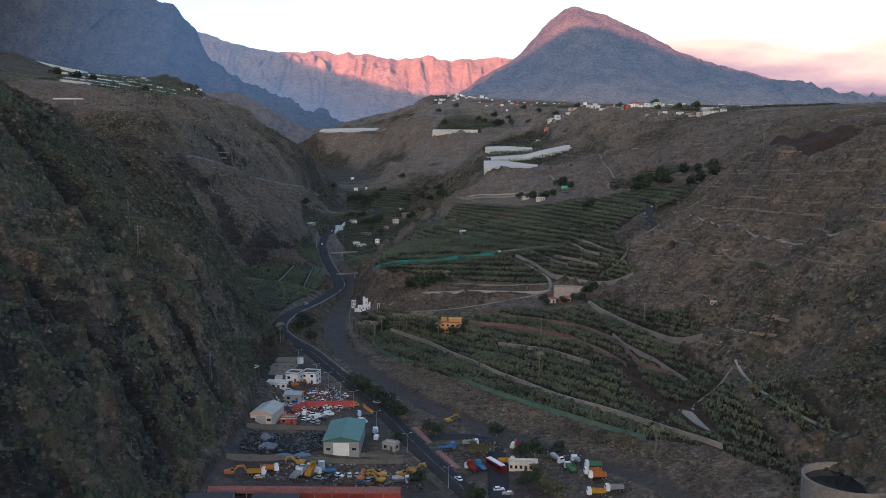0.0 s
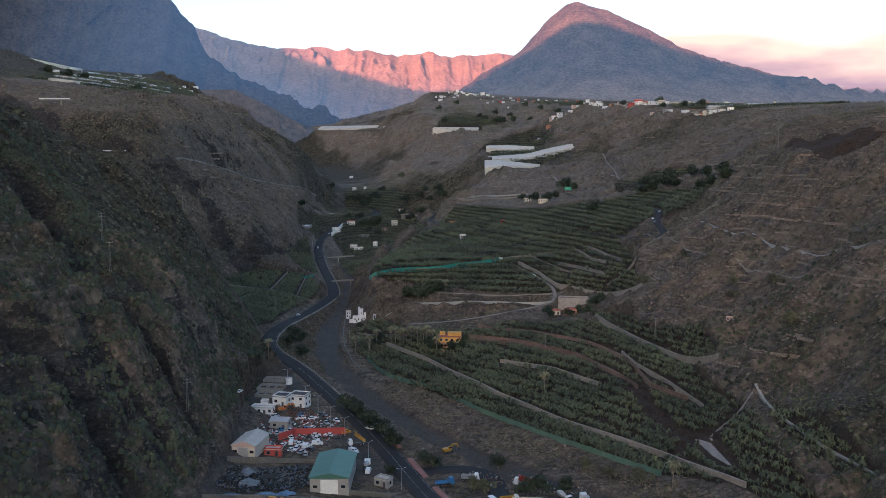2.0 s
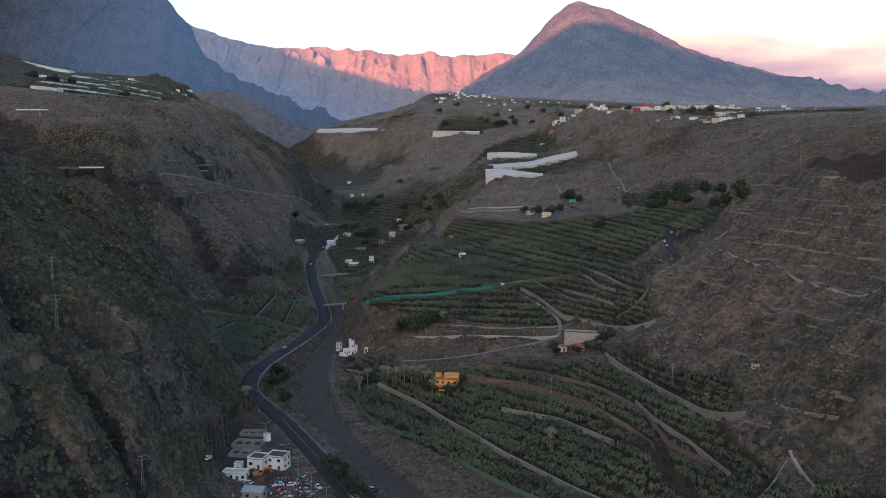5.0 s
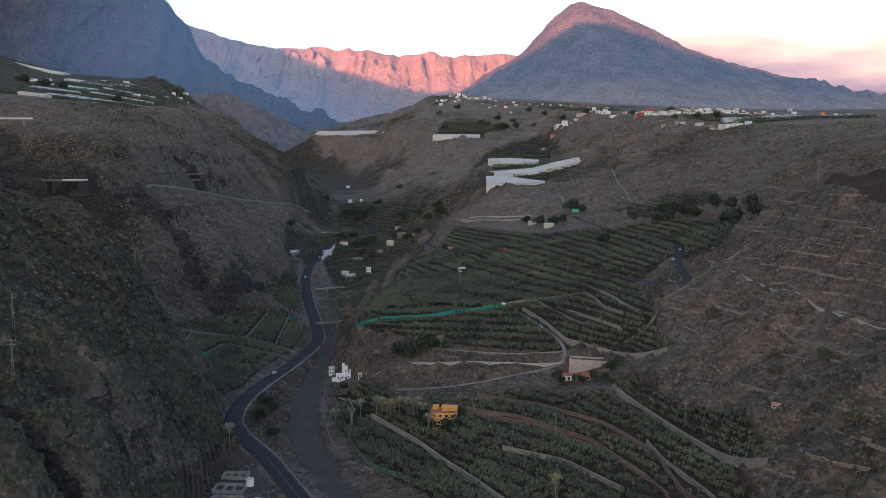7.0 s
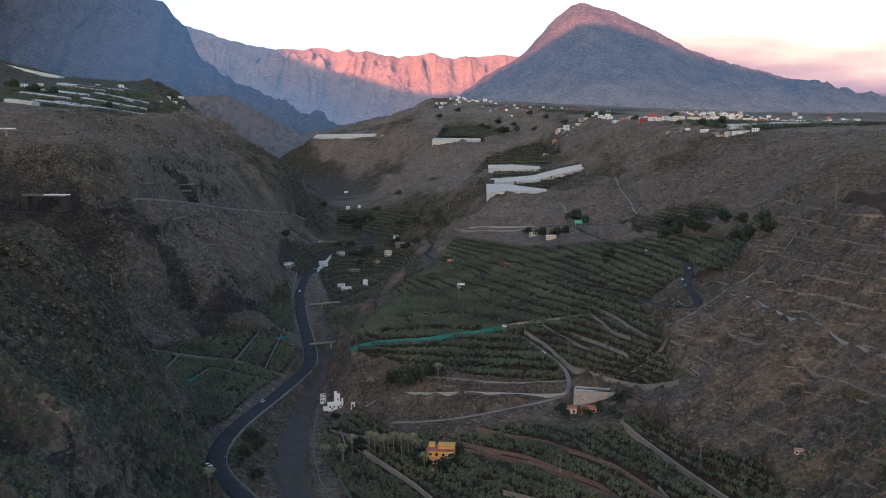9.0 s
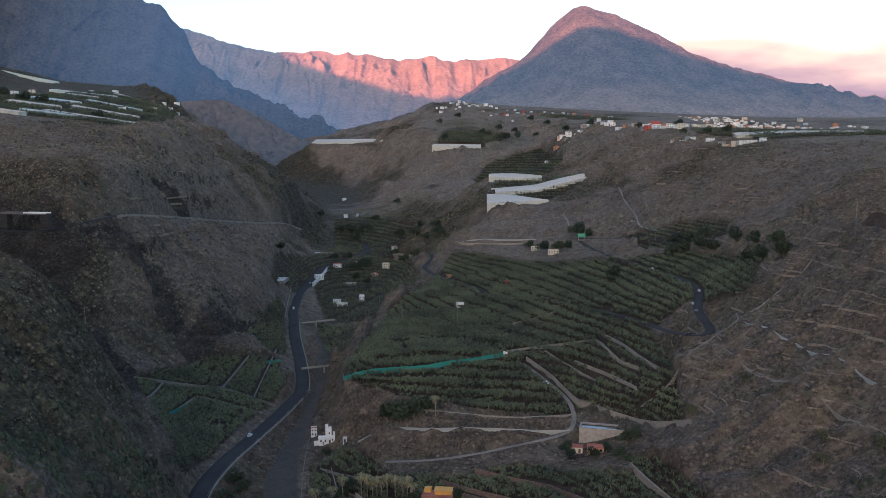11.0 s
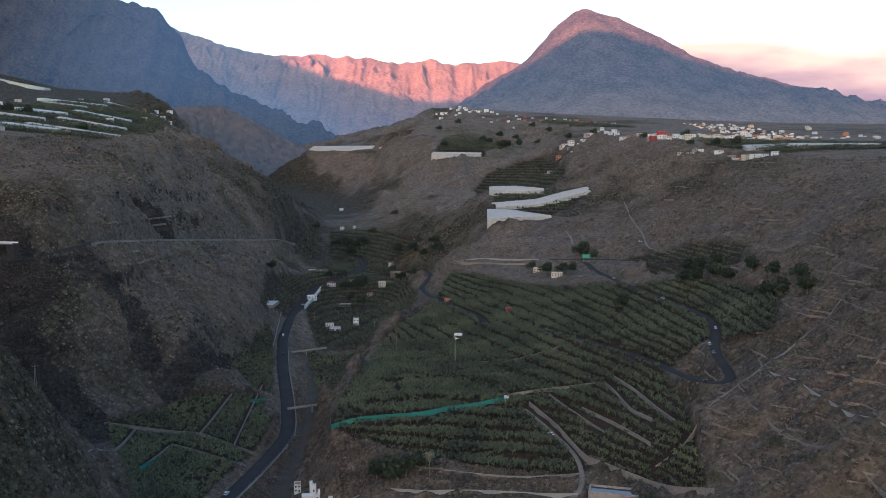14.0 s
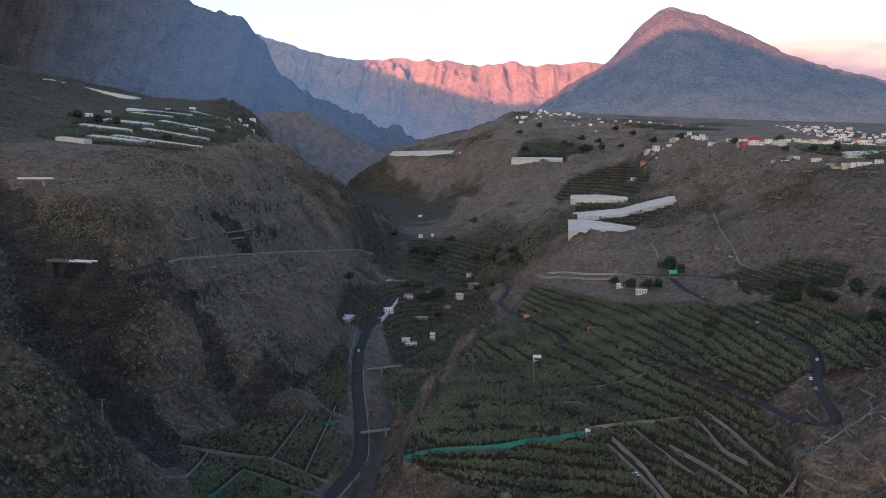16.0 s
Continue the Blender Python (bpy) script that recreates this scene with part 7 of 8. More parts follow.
house("small pale hut beside the net corner", 47, 686, 0, 2.6, 2.4, 2.6, WHITE, "flat", WHITE, 1, 1, name="hut", category="hut")
wall_along("road_wall", "tall white wall beside the climbing road", [(-141, 1075), (-140, 1120), (-139, 1175)], 4.5, 0.6, WHITE, 1.0)
wall_along("road_wall", "pale retaining wall below the cliff road", [(-139, 905), (-147, 960), (-153, 1010)], 1.8, 0.5, PALE_WALL, 1.0)
for x, y, w, d in ((-163, 1003, 14, 26), (-158, 1277, 26, 14)):
    t = empty("irrigation_tank", x, y, float(height(x, y)[0]), 0)
    part("tank_wall", box((0, 0, 0.1), (w, d, 3.4), 0, 1.0, 0.3), PALE_WALL, t)
    part("water", box((0, 0, 1.83), (w - 1.2, d - 1.2, 0.08)), PLASTIC, t, "pale cover")
    tagged(t, "low pale concrete irrigation tank", "water tank")


def footbridge(label, p, q, z0, z1):
    d = math.dist(p, q)
    top = empty("footbridge", (p[0] + q[0]) / 2, (p[1] + q[1]) / 2, (z0 + z1) / 2, math.degrees(math.atan2(q[1] - p[1], q[0] - p[0])))
    part("deck", box((0, 0, 0), (d, 1.6, 0.5)), PALE_WALL, top)
    for s in (-1, 1):
        part("railing", box((0, s * 0.75, 0.6), (d, 0.1, 0.9)), CONCRETE, top)
    part("pier", box((0, 0, -2.5), (1, 1.2, 5)), CONCRETE, top)
    return tagged(top, label, "footbridge")


footbridge("narrow concrete footbridge over the dry river bed", (-97, 752), (-66, 768), 18, 20)
footbridge("narrow concrete bridge over the dry river bed", (-128, 905), (-96, 925), 23, 22)

arch = empty("arched_bridge", -47, 1246, float(height(-40, 1250)[0]) - 0.2, -38)
part("deck", box((0, 0, 0.2), (34, 7, 0.8)), CONCRETE, arch)
for s in (-1, 1):
    part("parapet", box((0, s * 3.4, 1.0), (34, 0.35, 1.0)), PALE_WALL, arch)
for k in range(9):
    a, b = math.radians(k * 20), math.radians(k * 20 + 20)
    bm = bmesh.new()
    pts = [(r * math.cos(t), r * math.sin(t) * 0.62 - 6.0) for t in (a, b) for r in (8.2, 9.2)]
    v = [bm.verts.new((pts[i][0], yy, pts[i][1])) for yy in (-4.0, -3.2) for i in (0, 1, 3, 2)]
    for q in ((3, 2, 1, 0), (4, 5, 6, 7), (0, 1, 5, 4), (1, 2, 6, 5), (2, 3, 7, 6), (3, 0, 4, 7)):
        bm.faces.new([v[i] for i in q])
    bmesh.ops.recalc_face_normals(bm, faces=bm.faces[:])
    part("arch_stone", bm, PALE_WALL, arch)
for s in (-1, 1):
    part("abutment", box((s * 12.8, 0, -4.0), (7.4, 6.6, 8.4)), MASONRY, arch)
# a black block stands in for the shade beneath the arch
part("arch_shade", box((0, 0.5, -3.4), (18.2, 6.0, 6.6)), RUBBER, arch, "black block painting the shade under the arch")
tagged(arch, "concrete arched road bridge over the dry gully", "bridge")

DARK_STONE = mottled("shade_dark_masonry", (0.02, 0.018, 0.017), (0.06, 0.052, 0.047), 1.0, 0.1, 0.95, 0.5, 0.2)

# road bridge across the cliff gully
br = empty("road_bridge", -290, 746, 132.6, -14)
part("deck", box((0, 0, 0), (38, 5.4, 0.8)), DARK_WALL, br)
# parapet in two colours: white for its lit half, dark for the shaded
for s in (-1, 1):
    part("parapet", box((9.6, s * 2.6, 0.8), (18.8, 0.25, 0.9)), WHITE, br, "white parapet half, painted as lit")
    part("parapet", box((-9.6, s * 2.6, 0.8), (18.8, 0.25, 0.9)), DARK_WALL, br)
# abutments coloured dark to blend with the shade under the deck
part("abutment", box((17, 0, -5), (6, 5, 10), 0, 1.0), DARK_STONE, br)
part("abutment", box((-17, 0, -5), (6, 5, 10), 0, 1.0), DARK_STONE, br)
tagged(br, "short pale road bridge over a cliff gully", "bridge")
br2 = empty("road_bridge", -383, 861, 185.5, 2)
part("deck", box((0, 0, 0), (30, 5, 1.0)), PALE_WALL, br2)
part("parapet", box((0, -2.6, 1.0), (30, 0.3, 1.0)), WHITE, br2)
part("pier", box((6, 0, -9), (2, 3, 18)), MASONRY, br2)
tagged(br2, "small pale bridge high on the cliff road", "bridge")


# ---------------------------------------------------------------- plastic greenhouses
def greenhouse(label, front, back, mat=None):
    """A low plastic-covered house between a front and a back eaves line, with bays, ridges and side sheets."""
    f, b = np.array(front, float), np.array(back, float)
    d = np.concatenate(([0], np.cumsum(np.hypot(*(f[1:, :2] - f[:-1, :2]).T))))
    n = max(2, int(d[-1] / 7)) + 1
    u = np.linspace(0, d[-1], n)
    f = np.stack([np.interp(u, d, f[:, k]) for k in range(3)], 1)
    b = np.stack([np.interp(u, d, b[:, k]) for k in range(3)], 1)
    o = f[0]
    top = empty("greenhouse", *o)
    rows = 7
    roof = bmesh.new()
    grid = []
    for i in range(n):
        row = []
        for j in range(rows):
            p = f[i] + (b[i] - f[i]) * j / (rows - 1) - o
            lift = (0.5 if j % 2 else 0.0) + (0.25 if i % 2 else 0) + rng0.uniform(-0.12, 0.12)
            row.append(roof.verts.new((p[0], p[1], p[2] + lift)))
        grid.append(row)
    for i in range(n - 1):
        for j in range(rows - 1):
            roof.faces.new((grid[i][j], grid[i + 1][j], grid[i + 1][j + 1], grid[i][j + 1]))
    bmesh.ops.recalc_face_normals(roof, faces=roof.faces[:])
    part("roof_sheet", roof, mat or PLASTIC, top)
    for name, edge in (("front_sheet", f), ("back_sheet", b), ("end_sheet", np.array((f[0], b[0]))), ("end_sheet", np.array((f[-1], b[-1])))):
        w = bmesh.new()
        hi = [w.verts.new(p - o) for p in edge]
        lo = [w.verts.new((p[0] - o[0], p[1] - o[1], min(p[2] - 3.0, float(base_height(p[0], p[1])[0]) - 1.0) - o[2])) for p in edge]
        for k in range(len(edge) - 1):
            w.faces.new((hi[k], hi[k + 1], lo[k + 1], lo[k]))
        part(name, w, PLASTIC if mat is None else mat, top)
    for p in f[::1]:
        part("post", box((p[0] - o[0], p[1] - o[1] - 0.15, p[2] - o[2] - 1.5), (0.25, 0.25, 3.4)), GREY_R, top)
    return tagged(top, label, "greenhouse")


greenhouse("white plastic greenhouse stepping down the hillside", [(60, 1223, 117), (86, 1225, 119.5), (141, 1240, 120)], [(62, 1272, 128), (90, 1270, 127.5), (141, 1246, 121.5)])
greenhouse("long narrow white greenhouse climbing the slope", [(69, 1290, 129), (132, 1310, 132), (175, 1328, 142), (216, 1345, 151)], [(70, 1316, 134), (132, 1336, 138.5), (175, 1352, 149), (217, 1367, 157)])
greenhouse("white plastic greenhouse on the upper terraces", [(71, 1400, 149), (110, 1402, 146.5), (150, 1400, 148.5)], [(72, 1425, 153), (110, 1426, 154), (150, 1412, 151)])
greenhouse("small pale greenhouse at the top of the slope", [(215, 1362, 157), (245, 1362, 157)], [(215, 1376, 161), (245, 1376, 161)])
greenhouse("pale flat greenhouse on a far spur", [(-26, 2058, 209), (84, 2038, 207)], [(-22, 2094, 214), (86, 2074, 212)])
greenhouse("broad pale greenhouse on a far spur", [(-363, 2458, 226), (-280, 2438, 226), (-190, 2415, 229)], [(-360, 2500, 235), (-280, 2490, 236), (-188, 2470, 236)])
greenhouse("narrow pale greenhouse on a far spur", [(-172, 2418, 229), (-120, 2400, 228)], [(-170, 2440, 232), (-118, 2422, 231)])
GREEN_FILM = paint("greenish_plastic_film", (0.4, 0.46, 0.44), 0.5, 0.0, 0.15)
for n, (front, dy) in enumerate(BENCH_GLASS):
    film = GREEN_FILM if n % 2 else None
    dy *= 0.62
    lo = [(x, y, float(height(x, y)[0]) + 3.6) for x, y in front]
    hi = [(x, y + dy, float(height(x, y + dy)[0]) + 4.0) for x, y in front]
    greenhouse("pale plastic greenhouse on the high bench", lo, hi, film)
greenhouse("long pale greenhouse on the plateau edge", [(x, y, float(height(x, y)[0]) + 4) for x, y in ((400, 1290), (470, 1275), (560, 1260))], [(x, y, float(height(x, y)[0]) + 4.5) for x, y in ((405, 1325), (475, 1310), (565, 1295))])

# ---------------------------------------------------------------- villages
VILLAGE_KINDS = [(10, 9, 6, WHITE, "flat", WHITE, 2, 3, "white two-storey village house with flat roof"), (12, 9, 9, WHITE, "flat", WHITE, 3, 3, "tall white village house with flat roof"),
                 (10, 8, 4, WHITE, "hip", TILE, 1, 3, "white village house under red tiles"), (11, 9, 7, CREAM, "flat", CREAM, 2, 3, "cream village house with flat roof"),
                 (10, 9, 7, ORANGE_R, "hip", TILE, 2, 3, "orange village house under red tiles"), (14, 10, 9, RED_R, "flat", GREY_R, 3, 4, "red village house with flat roof"),
                 (9, 8, 5, PINK_R, "flat", GREY_R, 2, 2, "pink village house with flat roof"), (9, 8, 5.5, GREY_R, "flat", GREY_R, 2, 2, "unpainted grey village house")]
VILLAGE_KINDS += [(11, 8, 6, WHITE, "flat", GREY_R, 1, 2, "small white town house far on the plateau"), (10, 8, 5, CREAM, "flat", CREAM, 1, 2, "small cream town house far on the plateau"), (12, 9, 5, ORANGE_R, "hip", TILE, 1, 2, "small orange town house far on the plateau")]
VILLAGE = {}


def village(spots, kinds, turn=0.0, seed=1, size=1.0):
    q = random.Random(seed)
    for n, (x, y) in enumerate(spots):
        k = kinds[n % len(kinds)]
        t = turn + q.uniform(-18, 18)
        if k in VILLAGE:
            ob = place(VILLAGE[k], x, y, t)
            z = size * q.uniform(0.55, 0.85)
            ob.scale = (z * q.uniform(0.9, 1.3), z, z * q.uniform(0.75, 1.05))
        else:
            w, d, h, m, r, rm, s, c, label = VILLAGE_KINDS[k]
            VILLAGE[k] = house(label, x, y, t, w, d, h, m, r, rm, s, c, sink=4.0, sides=False, door=k < 8)
            VILLAGE[k]["group"] = "village houses"


LIP_WEST = [(232, 1824), (237, 1822), (248, 1815), (254, 1798), (261, 1778), (268, 1792), (280, 1790), (283, 1760), (288, 1752), (295, 1746), (298, 1721), (303, 1712), (312, 1719), (314, 1705), (261, 1744), (254, 1744), (266, 1746), (239, 1766), (219, 1768), (239, 1728), (188, 1696), (193, 1692)]
LIP_MID = [(311, 1637), (320, 1616), (327, 1610), (328, 1591), (340, 1590), (348, 1588), (353, 1571), (358, 1569), (356, 1534), (362, 1528), (370, 1526), (373, 1493), (375, 1472), (348, 1487), (343, 1501), (330, 1527), (335, 1511)]
LIP_EAST = [(402, 1538), (418, 1549), (420, 1529), (430, 1534), (432, 1514), (441, 1519), (448, 1516), (447, 1488), (457, 1483), (466, 1483), (469, 1472), (477, 1463), (480, 1452), (494, 1458), (502, 1449), (499, 1432)]
LIP_EDGE = [(324, 1330), (338, 1330), (346, 1335), (352, 1330), (370, 1310), (363, 1240), (363, 1225), (370, 1225), (375, 1222), (382, 1215), (387, 1212), (392, 1208), (401, 1200)]
BACK_ROWS = [(603, 2080), (595, 1983), (618, 1987), (618, 1924), (613, 1868), (641, 1875), (635, 1806), (667, 1852), (695, 2100), (560, 1760), (580, 1720), (620, 1690), (660, 1720), (700, 1780), (640, 1640), (740, 1900), (780, 2000), (720, 1700), (540, 1680), (500, 1640)]
HILL_TOP = [(20, 2738), (26, 2727), (45, 2728), (59, 2722), (66, 2710), (74, 2642), (63, 2665), (91, 2684), (107, 2686), (124, 2687), (139, 2665), (9, 2683), (33, 2566), (44, 2591), (-24, 2696), (-32, 2695), (-7, 2698), (152, 2610), (110, 2543), (85, 2700), (40, 2700), (5, 2722), (118, 2640), (98, 2655)]
HILL_SLOPE = [(129, 2477), (145, 2486), (167, 2481), (173, 2459), (205, 2500), (217, 2464), (182, 2386), (227, 2413), (238, 2415), (204, 2576), (245, 2527), (261, 2461), (326, 2461), (337, 2440), (373, 2351), (381, 2318), (394, 2319), (404, 2300), (-9, 2538), (180, 2560), (225, 2540), (280, 2500), (300, 2480), (350, 2420), (420, 2280)]
BENCH_HOUSES = [(-616, 1370), (-650, 1490), (-640, 1690), (-496, 1420), (-558, 1770), (-545, 1800), (-530, 1830), (-469, 1390), (-481, 1560), (-500, 1740), (-640, 1800), (-580, 1860), (-560, 1900), (-520, 1760)]
village(LIP_WEST, [6, 2, 0, 2, 0, 0, 1, 0, 0, 0, 0, 1, 0, 0, 0, 0, 6, 7, 4, 0, 4, 0], 15, 1)
village(LIP_MID, [0, 4, 7, 6, 0, 1, 0, 5, 5, 4, 0, 0, 3, 0, 1, 7, 5], 10, 2, 1.15)
village(LIP_EAST, [0, 3, 3, 3, 3, 3, 0, 0, 4, 3, 0, 4, 0, 0, 4, 0], 5, 3)
village(LIP_EDGE, [6, 0, 7, 0, 0, 7, 3, 4, 3, 0, 0, 0, 0], 15, 4)
village(BACK_ROWS, [0, 3, 1, 4, 0, 6, 0], 5, 5)
_q = random.Random(31)
TOWN = [(_q.uniform(520, 640) + 0.75 * k, 1600 + 6.5 * k + _q.uniform(-40, 40)) for k in range(110)]
village(TOWN, [8, 9, 8, 8, 10, 9, 8], 5, 9, 0.6)
TOWN_EDGE = [(_q.uniform(440, 760), _q.uniform(1570, 1680)) for k in range(30)]
village(TOWN_EDGE, [8, 9, 9, 8, 10], 5, 10, 0.7)
village(HILL_TOP, [0, 7, 1, 0, 6, 2, 0], 10, 6)
village(HILL_SLOPE, [0, 7, 5, 0, 2, 4], 10, 7)
village(BENCH_HOUSES, [0, 3, 0, 0, 4, 0, 1], -10, 8)

# ---------------------------------------------------------------- poles
def power_pole(high, label, arms=2):
    """A slim lattice pole: four legs, cross braces, arms and insulators."""
    top = empty("power_pole", 0, 0, -50)
    for i, j in ((-1, -1), (1, -1), (1, 1), (-1, 1)):
        part("leg", tube((i * 0.4, j * 0.4, -0.6), (i * 0.12, j * 0.12, high), 0.06, 0.05, 5), POLE, top)
    for k in range(int(high / 1.3)):
        z = k * 1.3
        w = 0.45 - 0.31 * z / high
        s = -1 if k % 2 else 1
        part("brace", tube((-w * s, -w, z), (w * s, -w, z + 1.3), 0.04, None, 4), POLE, top)
    for k in range(arms):
        a = part("cross_arm", box((0, 0, high - 0.5 - k * 1.4), (2.6, 0.15, 0.15)), POLE, top)
        for s in (-1, 0, 1):
            part("insulator", tube((s * 1.3, 0, high - 0.4 - k * 1.4), (s * 1.3, 0, high - 0.05 - k * 1.4), 0.08), CONCRETE, a)
    return tagged(top, label, "power pole")


TALL = power_pole(20, "tall grey lattice power pole on the slope", 2)
MIDDLE = power_pole(13, "grey lattice power pole with two cross arms", 2)
SHORT = power_pole(9, "short grey lattice power pole", 1)
for k, x, y in ((MIDDLE, -135, 366), (MIDDLE, -151, 398), (MIDDLE, -98.5, 345), (SHORT, -158, 536), (TALL, 17, 770), (MIDDLE, -28, 835), (SHORT, -60, 1000), (MIDDLE, 118, 480), (SHORT, -45, 540), (TALL, 244, 636), (SHORT, -125, 1040), (SHORT, 60, 500), (SHORT, -60, 560), (MIDDLE, -118, 610)):
    place(k, x, y, 20)
sign = empty("road_sign", 152, 1040, float(height(152, 1040)[0]), 0)
for s in (-1, 1):
    part("post", tube((s * 3, 0, -1), (s * 3, 0, 4), 0.12), SILVER_SHEET, sign)
part("panel", box((0, -0.15, 4.2), (8, 0.15, 3.6)), paint("sign_green", (0.02, 0.4, 0.24), 0.5), sign)
bm = bmesh.new()
for x, z, w in ((-1.6, 5.0, 3.4), (1.6, 5.0, 2.0), (-1.2, 4.0, 4.2), (0.6, 3.1, 3.0)):
    add_box(bm, (x, -0.24, z), (w, 0.03, 0.3))
part("lettering", bm, LINE_WHITE, sign)
tagged(sign, "green road direction sign on two posts", "road sign")

# cars on the roads
for k, x, y, turn in ((0, -105.5, 512, -30), (0, -103.5, 620, 80), (3, -128, 893, 105), (0, 68, 642, 120), (0, 168, 690, 75), (1, 166, 676, 80), (0, 181, 720, 70), (3, 151, 641, 130), (0, 176, 830, 95), (1, 160, 940, 100), (0, 206, 1040, -60), (1, 228, 990, -70), (2, 262, 890, -80), (0, -146, 1090, 88)):
    place(CARS[k], x, y, turn, float(min(((g[:, 2][np.argmin(np.hypot(g[:, 0] - x, g[:, 1] - y))], np.hypot(g[:, 0] - x, g[:, 1] - y).min()) for g, _ in GRADED), key=lambda v: v[1])[0]) + 0.26)
place(VANS[0], -139, 949, 100, float(GRADED[0][0][np.argmin(np.hypot(GRADED[0][0][:, 0] + 139, GRADED[0][0][:, 1] - 949)), 2]) + 0.26)

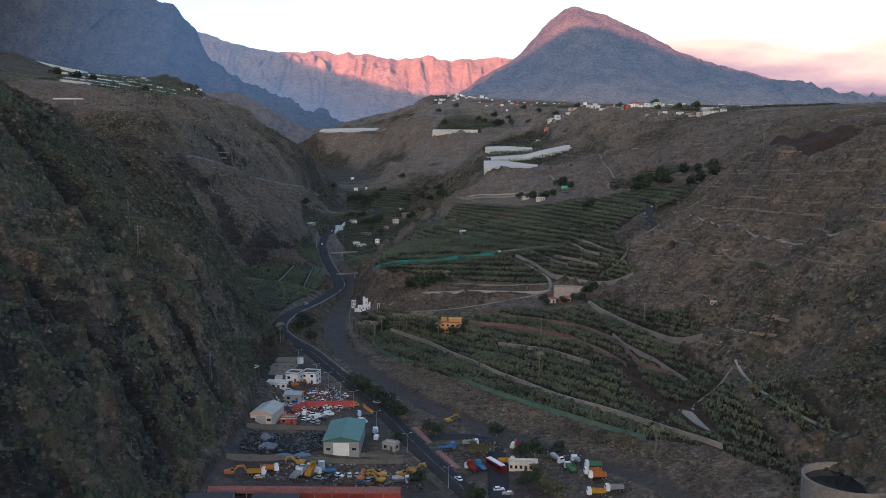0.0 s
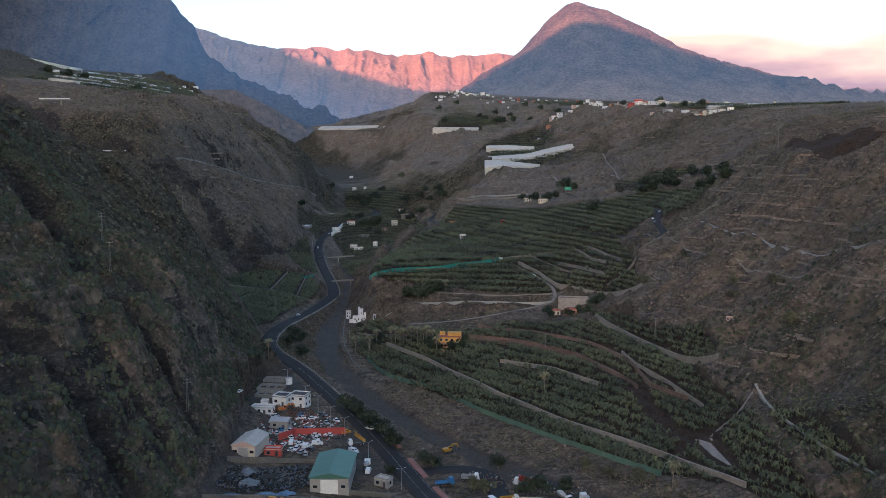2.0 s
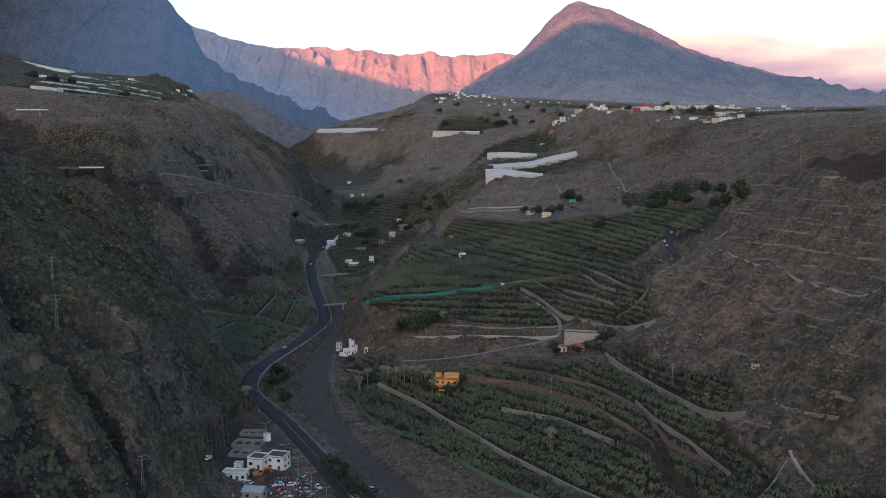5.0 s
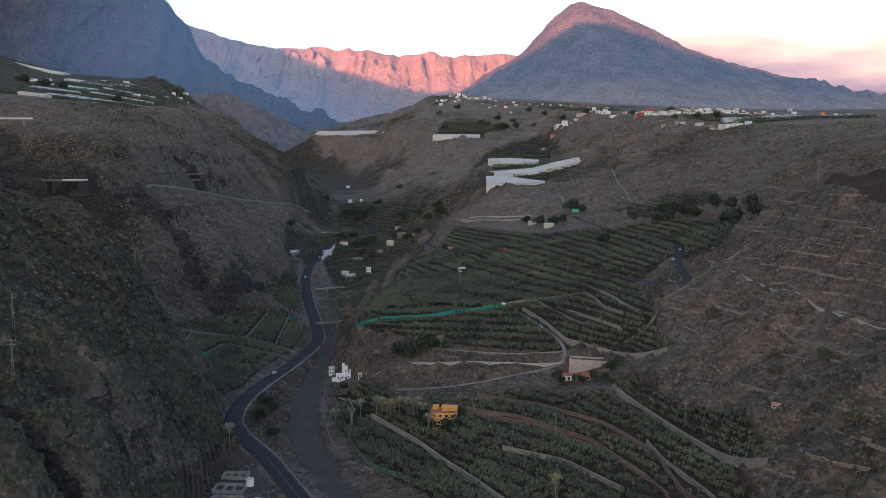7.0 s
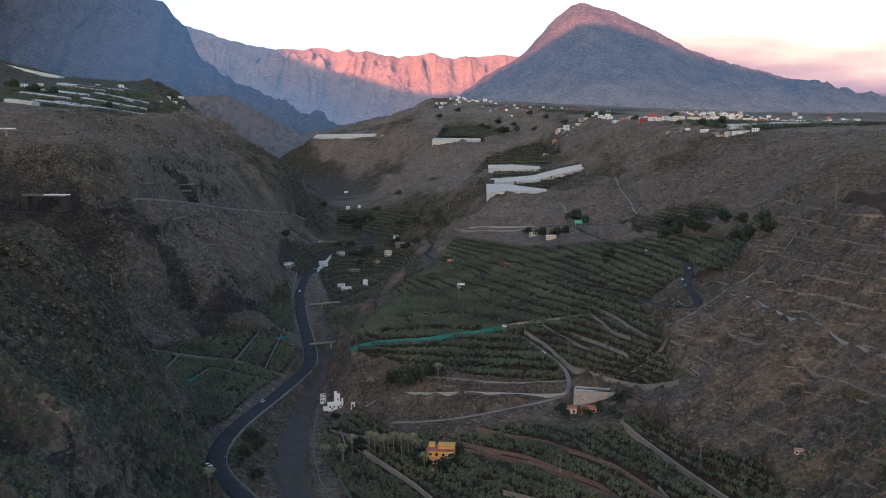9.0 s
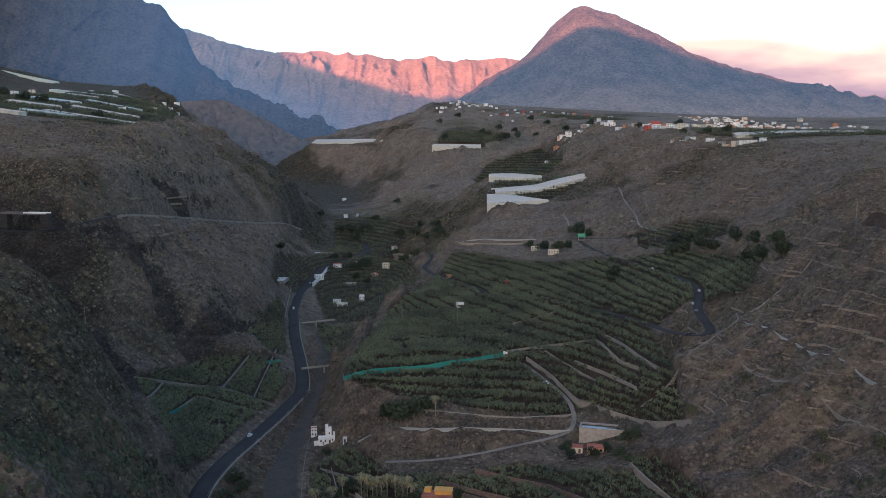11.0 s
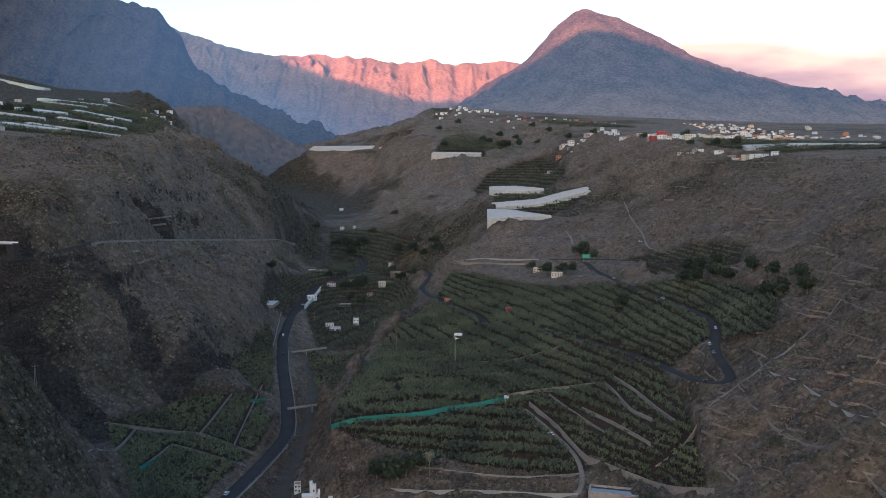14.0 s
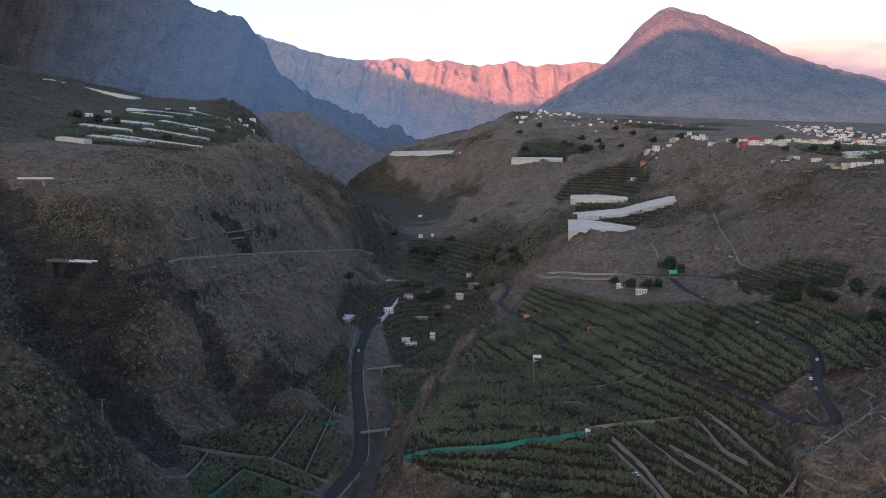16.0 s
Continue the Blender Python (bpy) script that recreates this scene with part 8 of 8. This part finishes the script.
# ---------------------------------------------------------------- trees
BROAD = [tree("broad dark-leaved tree with uneven crown", 8, 4.2, DARK_LEAF, 1), tree("dark bushy tree beside the road", 5, 3.4, DARK_LEAF, 2, 620, 0.75), tree("grey-green tree with open crown", 7, 3.6, GREEN_BUSH, 3, 520)]
for k, x, y, turn, size in ((0, -9, 608, 0, 1.3), (0, -17, 609, 60, 1.35), (0, -2, 611, 120, 1.1), (0, -24, 611, 200, 1.2), (0, -13, 605, 20, 1.1), (1, -94, 551, 0, 1.1), (1, -92, 527, 90, 1.2), (1, -81, 506, 30, 1.1), (1, -89, 545, 200, 1.0), (0, 152, 1060, 0, 1.9), (0, 160, 1040, 40, 1.2),
                           (0, 207, 848, 0, 1.3), (0, 214, 830, 70, 1.4), (0, 220, 815, 140, 1.2), (0, 226, 730, 30, 1.3), (0, 229, 700, 100, 1.4), (0, 232, 760, 10, 1.2), (0, 222, 745, 80, 1.1), (0, 149, 846, 0, 1.3), (0, -130, 1430, 0, 1.6), (0, -60, 1380, 0, 1.6), (0, -2, 1275, 0, 1.5),
                           (1, -46, 427, 0, 1.15), (1, -42, 424, 0, 1.1), (1, -40, 417, 80, 1.1), (1, -35, 410, 160, 1.0), (1, -31, 402, 30, 1.15), (1, -27, 395, 230, 1.1), (1, -23, 388, 60, 1.1), (1, -20, 381, 20, 1.1), (2, 58, 350, 0, 0.7), (2, 66, 341, 60, 0.7), (2, 76, 334, 20, 0.8), (0, 31, 303, 0, 0.7), (0, 36, 305, 60, 0.7), (0, 33, 331, 0, 0.8), (0, 38, 333, 90, 0.8), (0, 48, 335, 20, 0.75), (1, -6, 365, 0, 0.8), (1, -3, 360, 100, 0.9),
                           (2, 13, 338, 0, 0.7), (2, 17, 336, 50, 0.7), (1, 24, 362, 0, 0.9), (2, 36, 312, 0, 0.7), (0, -9, 305, 0, 0.7), (1, 12, 291, 0, 1.0), (2, 38, 298, 0, 0.9), (2, 42, 292, 60, 0.9), (0, 70, 566, 0, 0.7), (0, 89, 561, 70, 0.6), (1, -2, 522, 0, 1.0), (1, 12, 521, 60, 0.9), (0, -6, 530, 0, 0.8), (0, 14, 532, 10, 0.7), (0, 93, 548, 0, 0.7), (0, 97, 545, 120, 0.6), (1, 8, 518, 0, 0.9), (1, -58, 610, 0, 0.7), (1, 7, 515, 40, 1.0), (0, -5, 524, 30, 0.75), (0, 99, 562, 0, 0.8), (0, 103, 559, 50, 0.8), (1, 82, 557, 0, 0.8), (1, 71, 560, 30, 0.8),
                           (0, -110, 1190, 0, 1.3), (0, -95, 1195, 0, 1.3), (0, -100, 1150, 30, 1.1), (0, -85, 1130, 0, 1.0), (0, -120, 1240, 0, 1.2), (0, 110, 1020, 0, 1.4), (0, 125, 1015, 0, 1.3), (0, 132, 1000, 0, 1.2), (0, 98, 1050, 0, 1.1), (1, -41, 552, 0, 0.9), (1, -40, 560, 50, 1.0), (2, 130, 560, 0, 0.8),
                           (2, 155, 556, 0, 0.7), (2, 163, 488, 40, 0.6), (2, 168, 421, 80, 0.9), (2, 182, 480, 0, 0.8), (2, 168, 500, 30, 0.7), (0, -60, 1260, 0, 1.3), (0, -30, 1180, 0, 1.2), (0, -45, 1230, 0, 1.2), (1, -20, 352, 40, 0.7), (0, -560, 1290, 0, 1.6), (0, -540, 1300, 0, 1.5), (0, -600, 1310, 0, 1.7), (0, -430, 1215, 0, 1.3),
                           (0, -164, 1508, 0, 1.5), (0, -151, 1509, 60, 1.7), (0, -129, 1473, 20, 1.5), (0, -115, 1471, 90, 1.6), (0, -136, 1459, 10, 1.4), (0, -190, 1149, 0, 1.2), (0, -35, 1304, 0, 1.4), (0, -28, 1312, 70, 1.3), (0, -5, 1291, 0, 1.5), (0, 2, 1259, 30, 1.2), (0, -20, 1284, 0, 1.2), (0, -111, 1559, 0, 1.3), (0, -207, 1581, 0, 1.3), (0, -98, 1205, 20, 1.3), (0, -92, 1205, 0, 1.4), (0, -106, 1187, 0, 1.1), (0, -138, 1238, 0, 1.1), (0, -80, 1652, 0, 1.3), (0, -142, 1490, 0, 1.6), (0, -122, 1500, 0, 1.5),
                           (0, 138, 2137, 0, 2.4), (0, 177, 2154, 50, 2.2), (0, 271, 2003, 0, 1.7), (0, 279, 1737, 0, 1.4), (0, 137, 2229, 0, 1.8), (0, 109, 2186, 0, 1.6), (0, 39, 2437, 0, 1.8), (0, -11, 2366, 0, 1.7), (0, 176, 2226, 0, 1.6), (0, 224, 2314, 0, 1.8), (0, 254, 2216, 0, 1.6), (0, 225, 2191, 0, 1.5), (0, 96, 2212, 0, 1.6), (0, 324, 1537, 0, 1.4), (0, 378, 1493, 0, 1.6), (0, 381, 1355, 0, 1.4), (0, 410, 1358, 0, 1.5), (0, 357, 1392, 0, 1.2), (0, 4, 2130, 0, 1.6), (0, 150, 2140, 0, 2.0),
                           (0, 214, 866, 20, 1.5), (0, 222, 846, 80, 1.5), (0, 228, 790, 50, 1.4), (0, 233, 720, 0, 1.3), (0, 200, 858, 0, 1.2), (0, 206, 872, 0, 1.3)):
    t = place(BROAD[k], x, y, turn)
    t.scale = (size, size, size)
PALMS = [palm("tall palm with a skirt of dead leaves", 11.0, 1), palm("slender palm with brown leaf skirt", 9.0, 2)]
for k, x, y in ((0, -29, 545), (1, -26.5, 544), (0, -24, 542), (1, -22, 541), (0, -19, 541), (0, -15, 539), (1, -11.5, 536), (0, -9, 534), (1, -7, 531), (0, -41, 547), (1, -54, 538), (0, 52, 437), (1, 86, 326), (0, 3, 606), (0, -95, 478), (1, -3, 517), (0, -32, 547), (1, -46, 543)):
    place(PALMS[k], x, y, 40 * k)
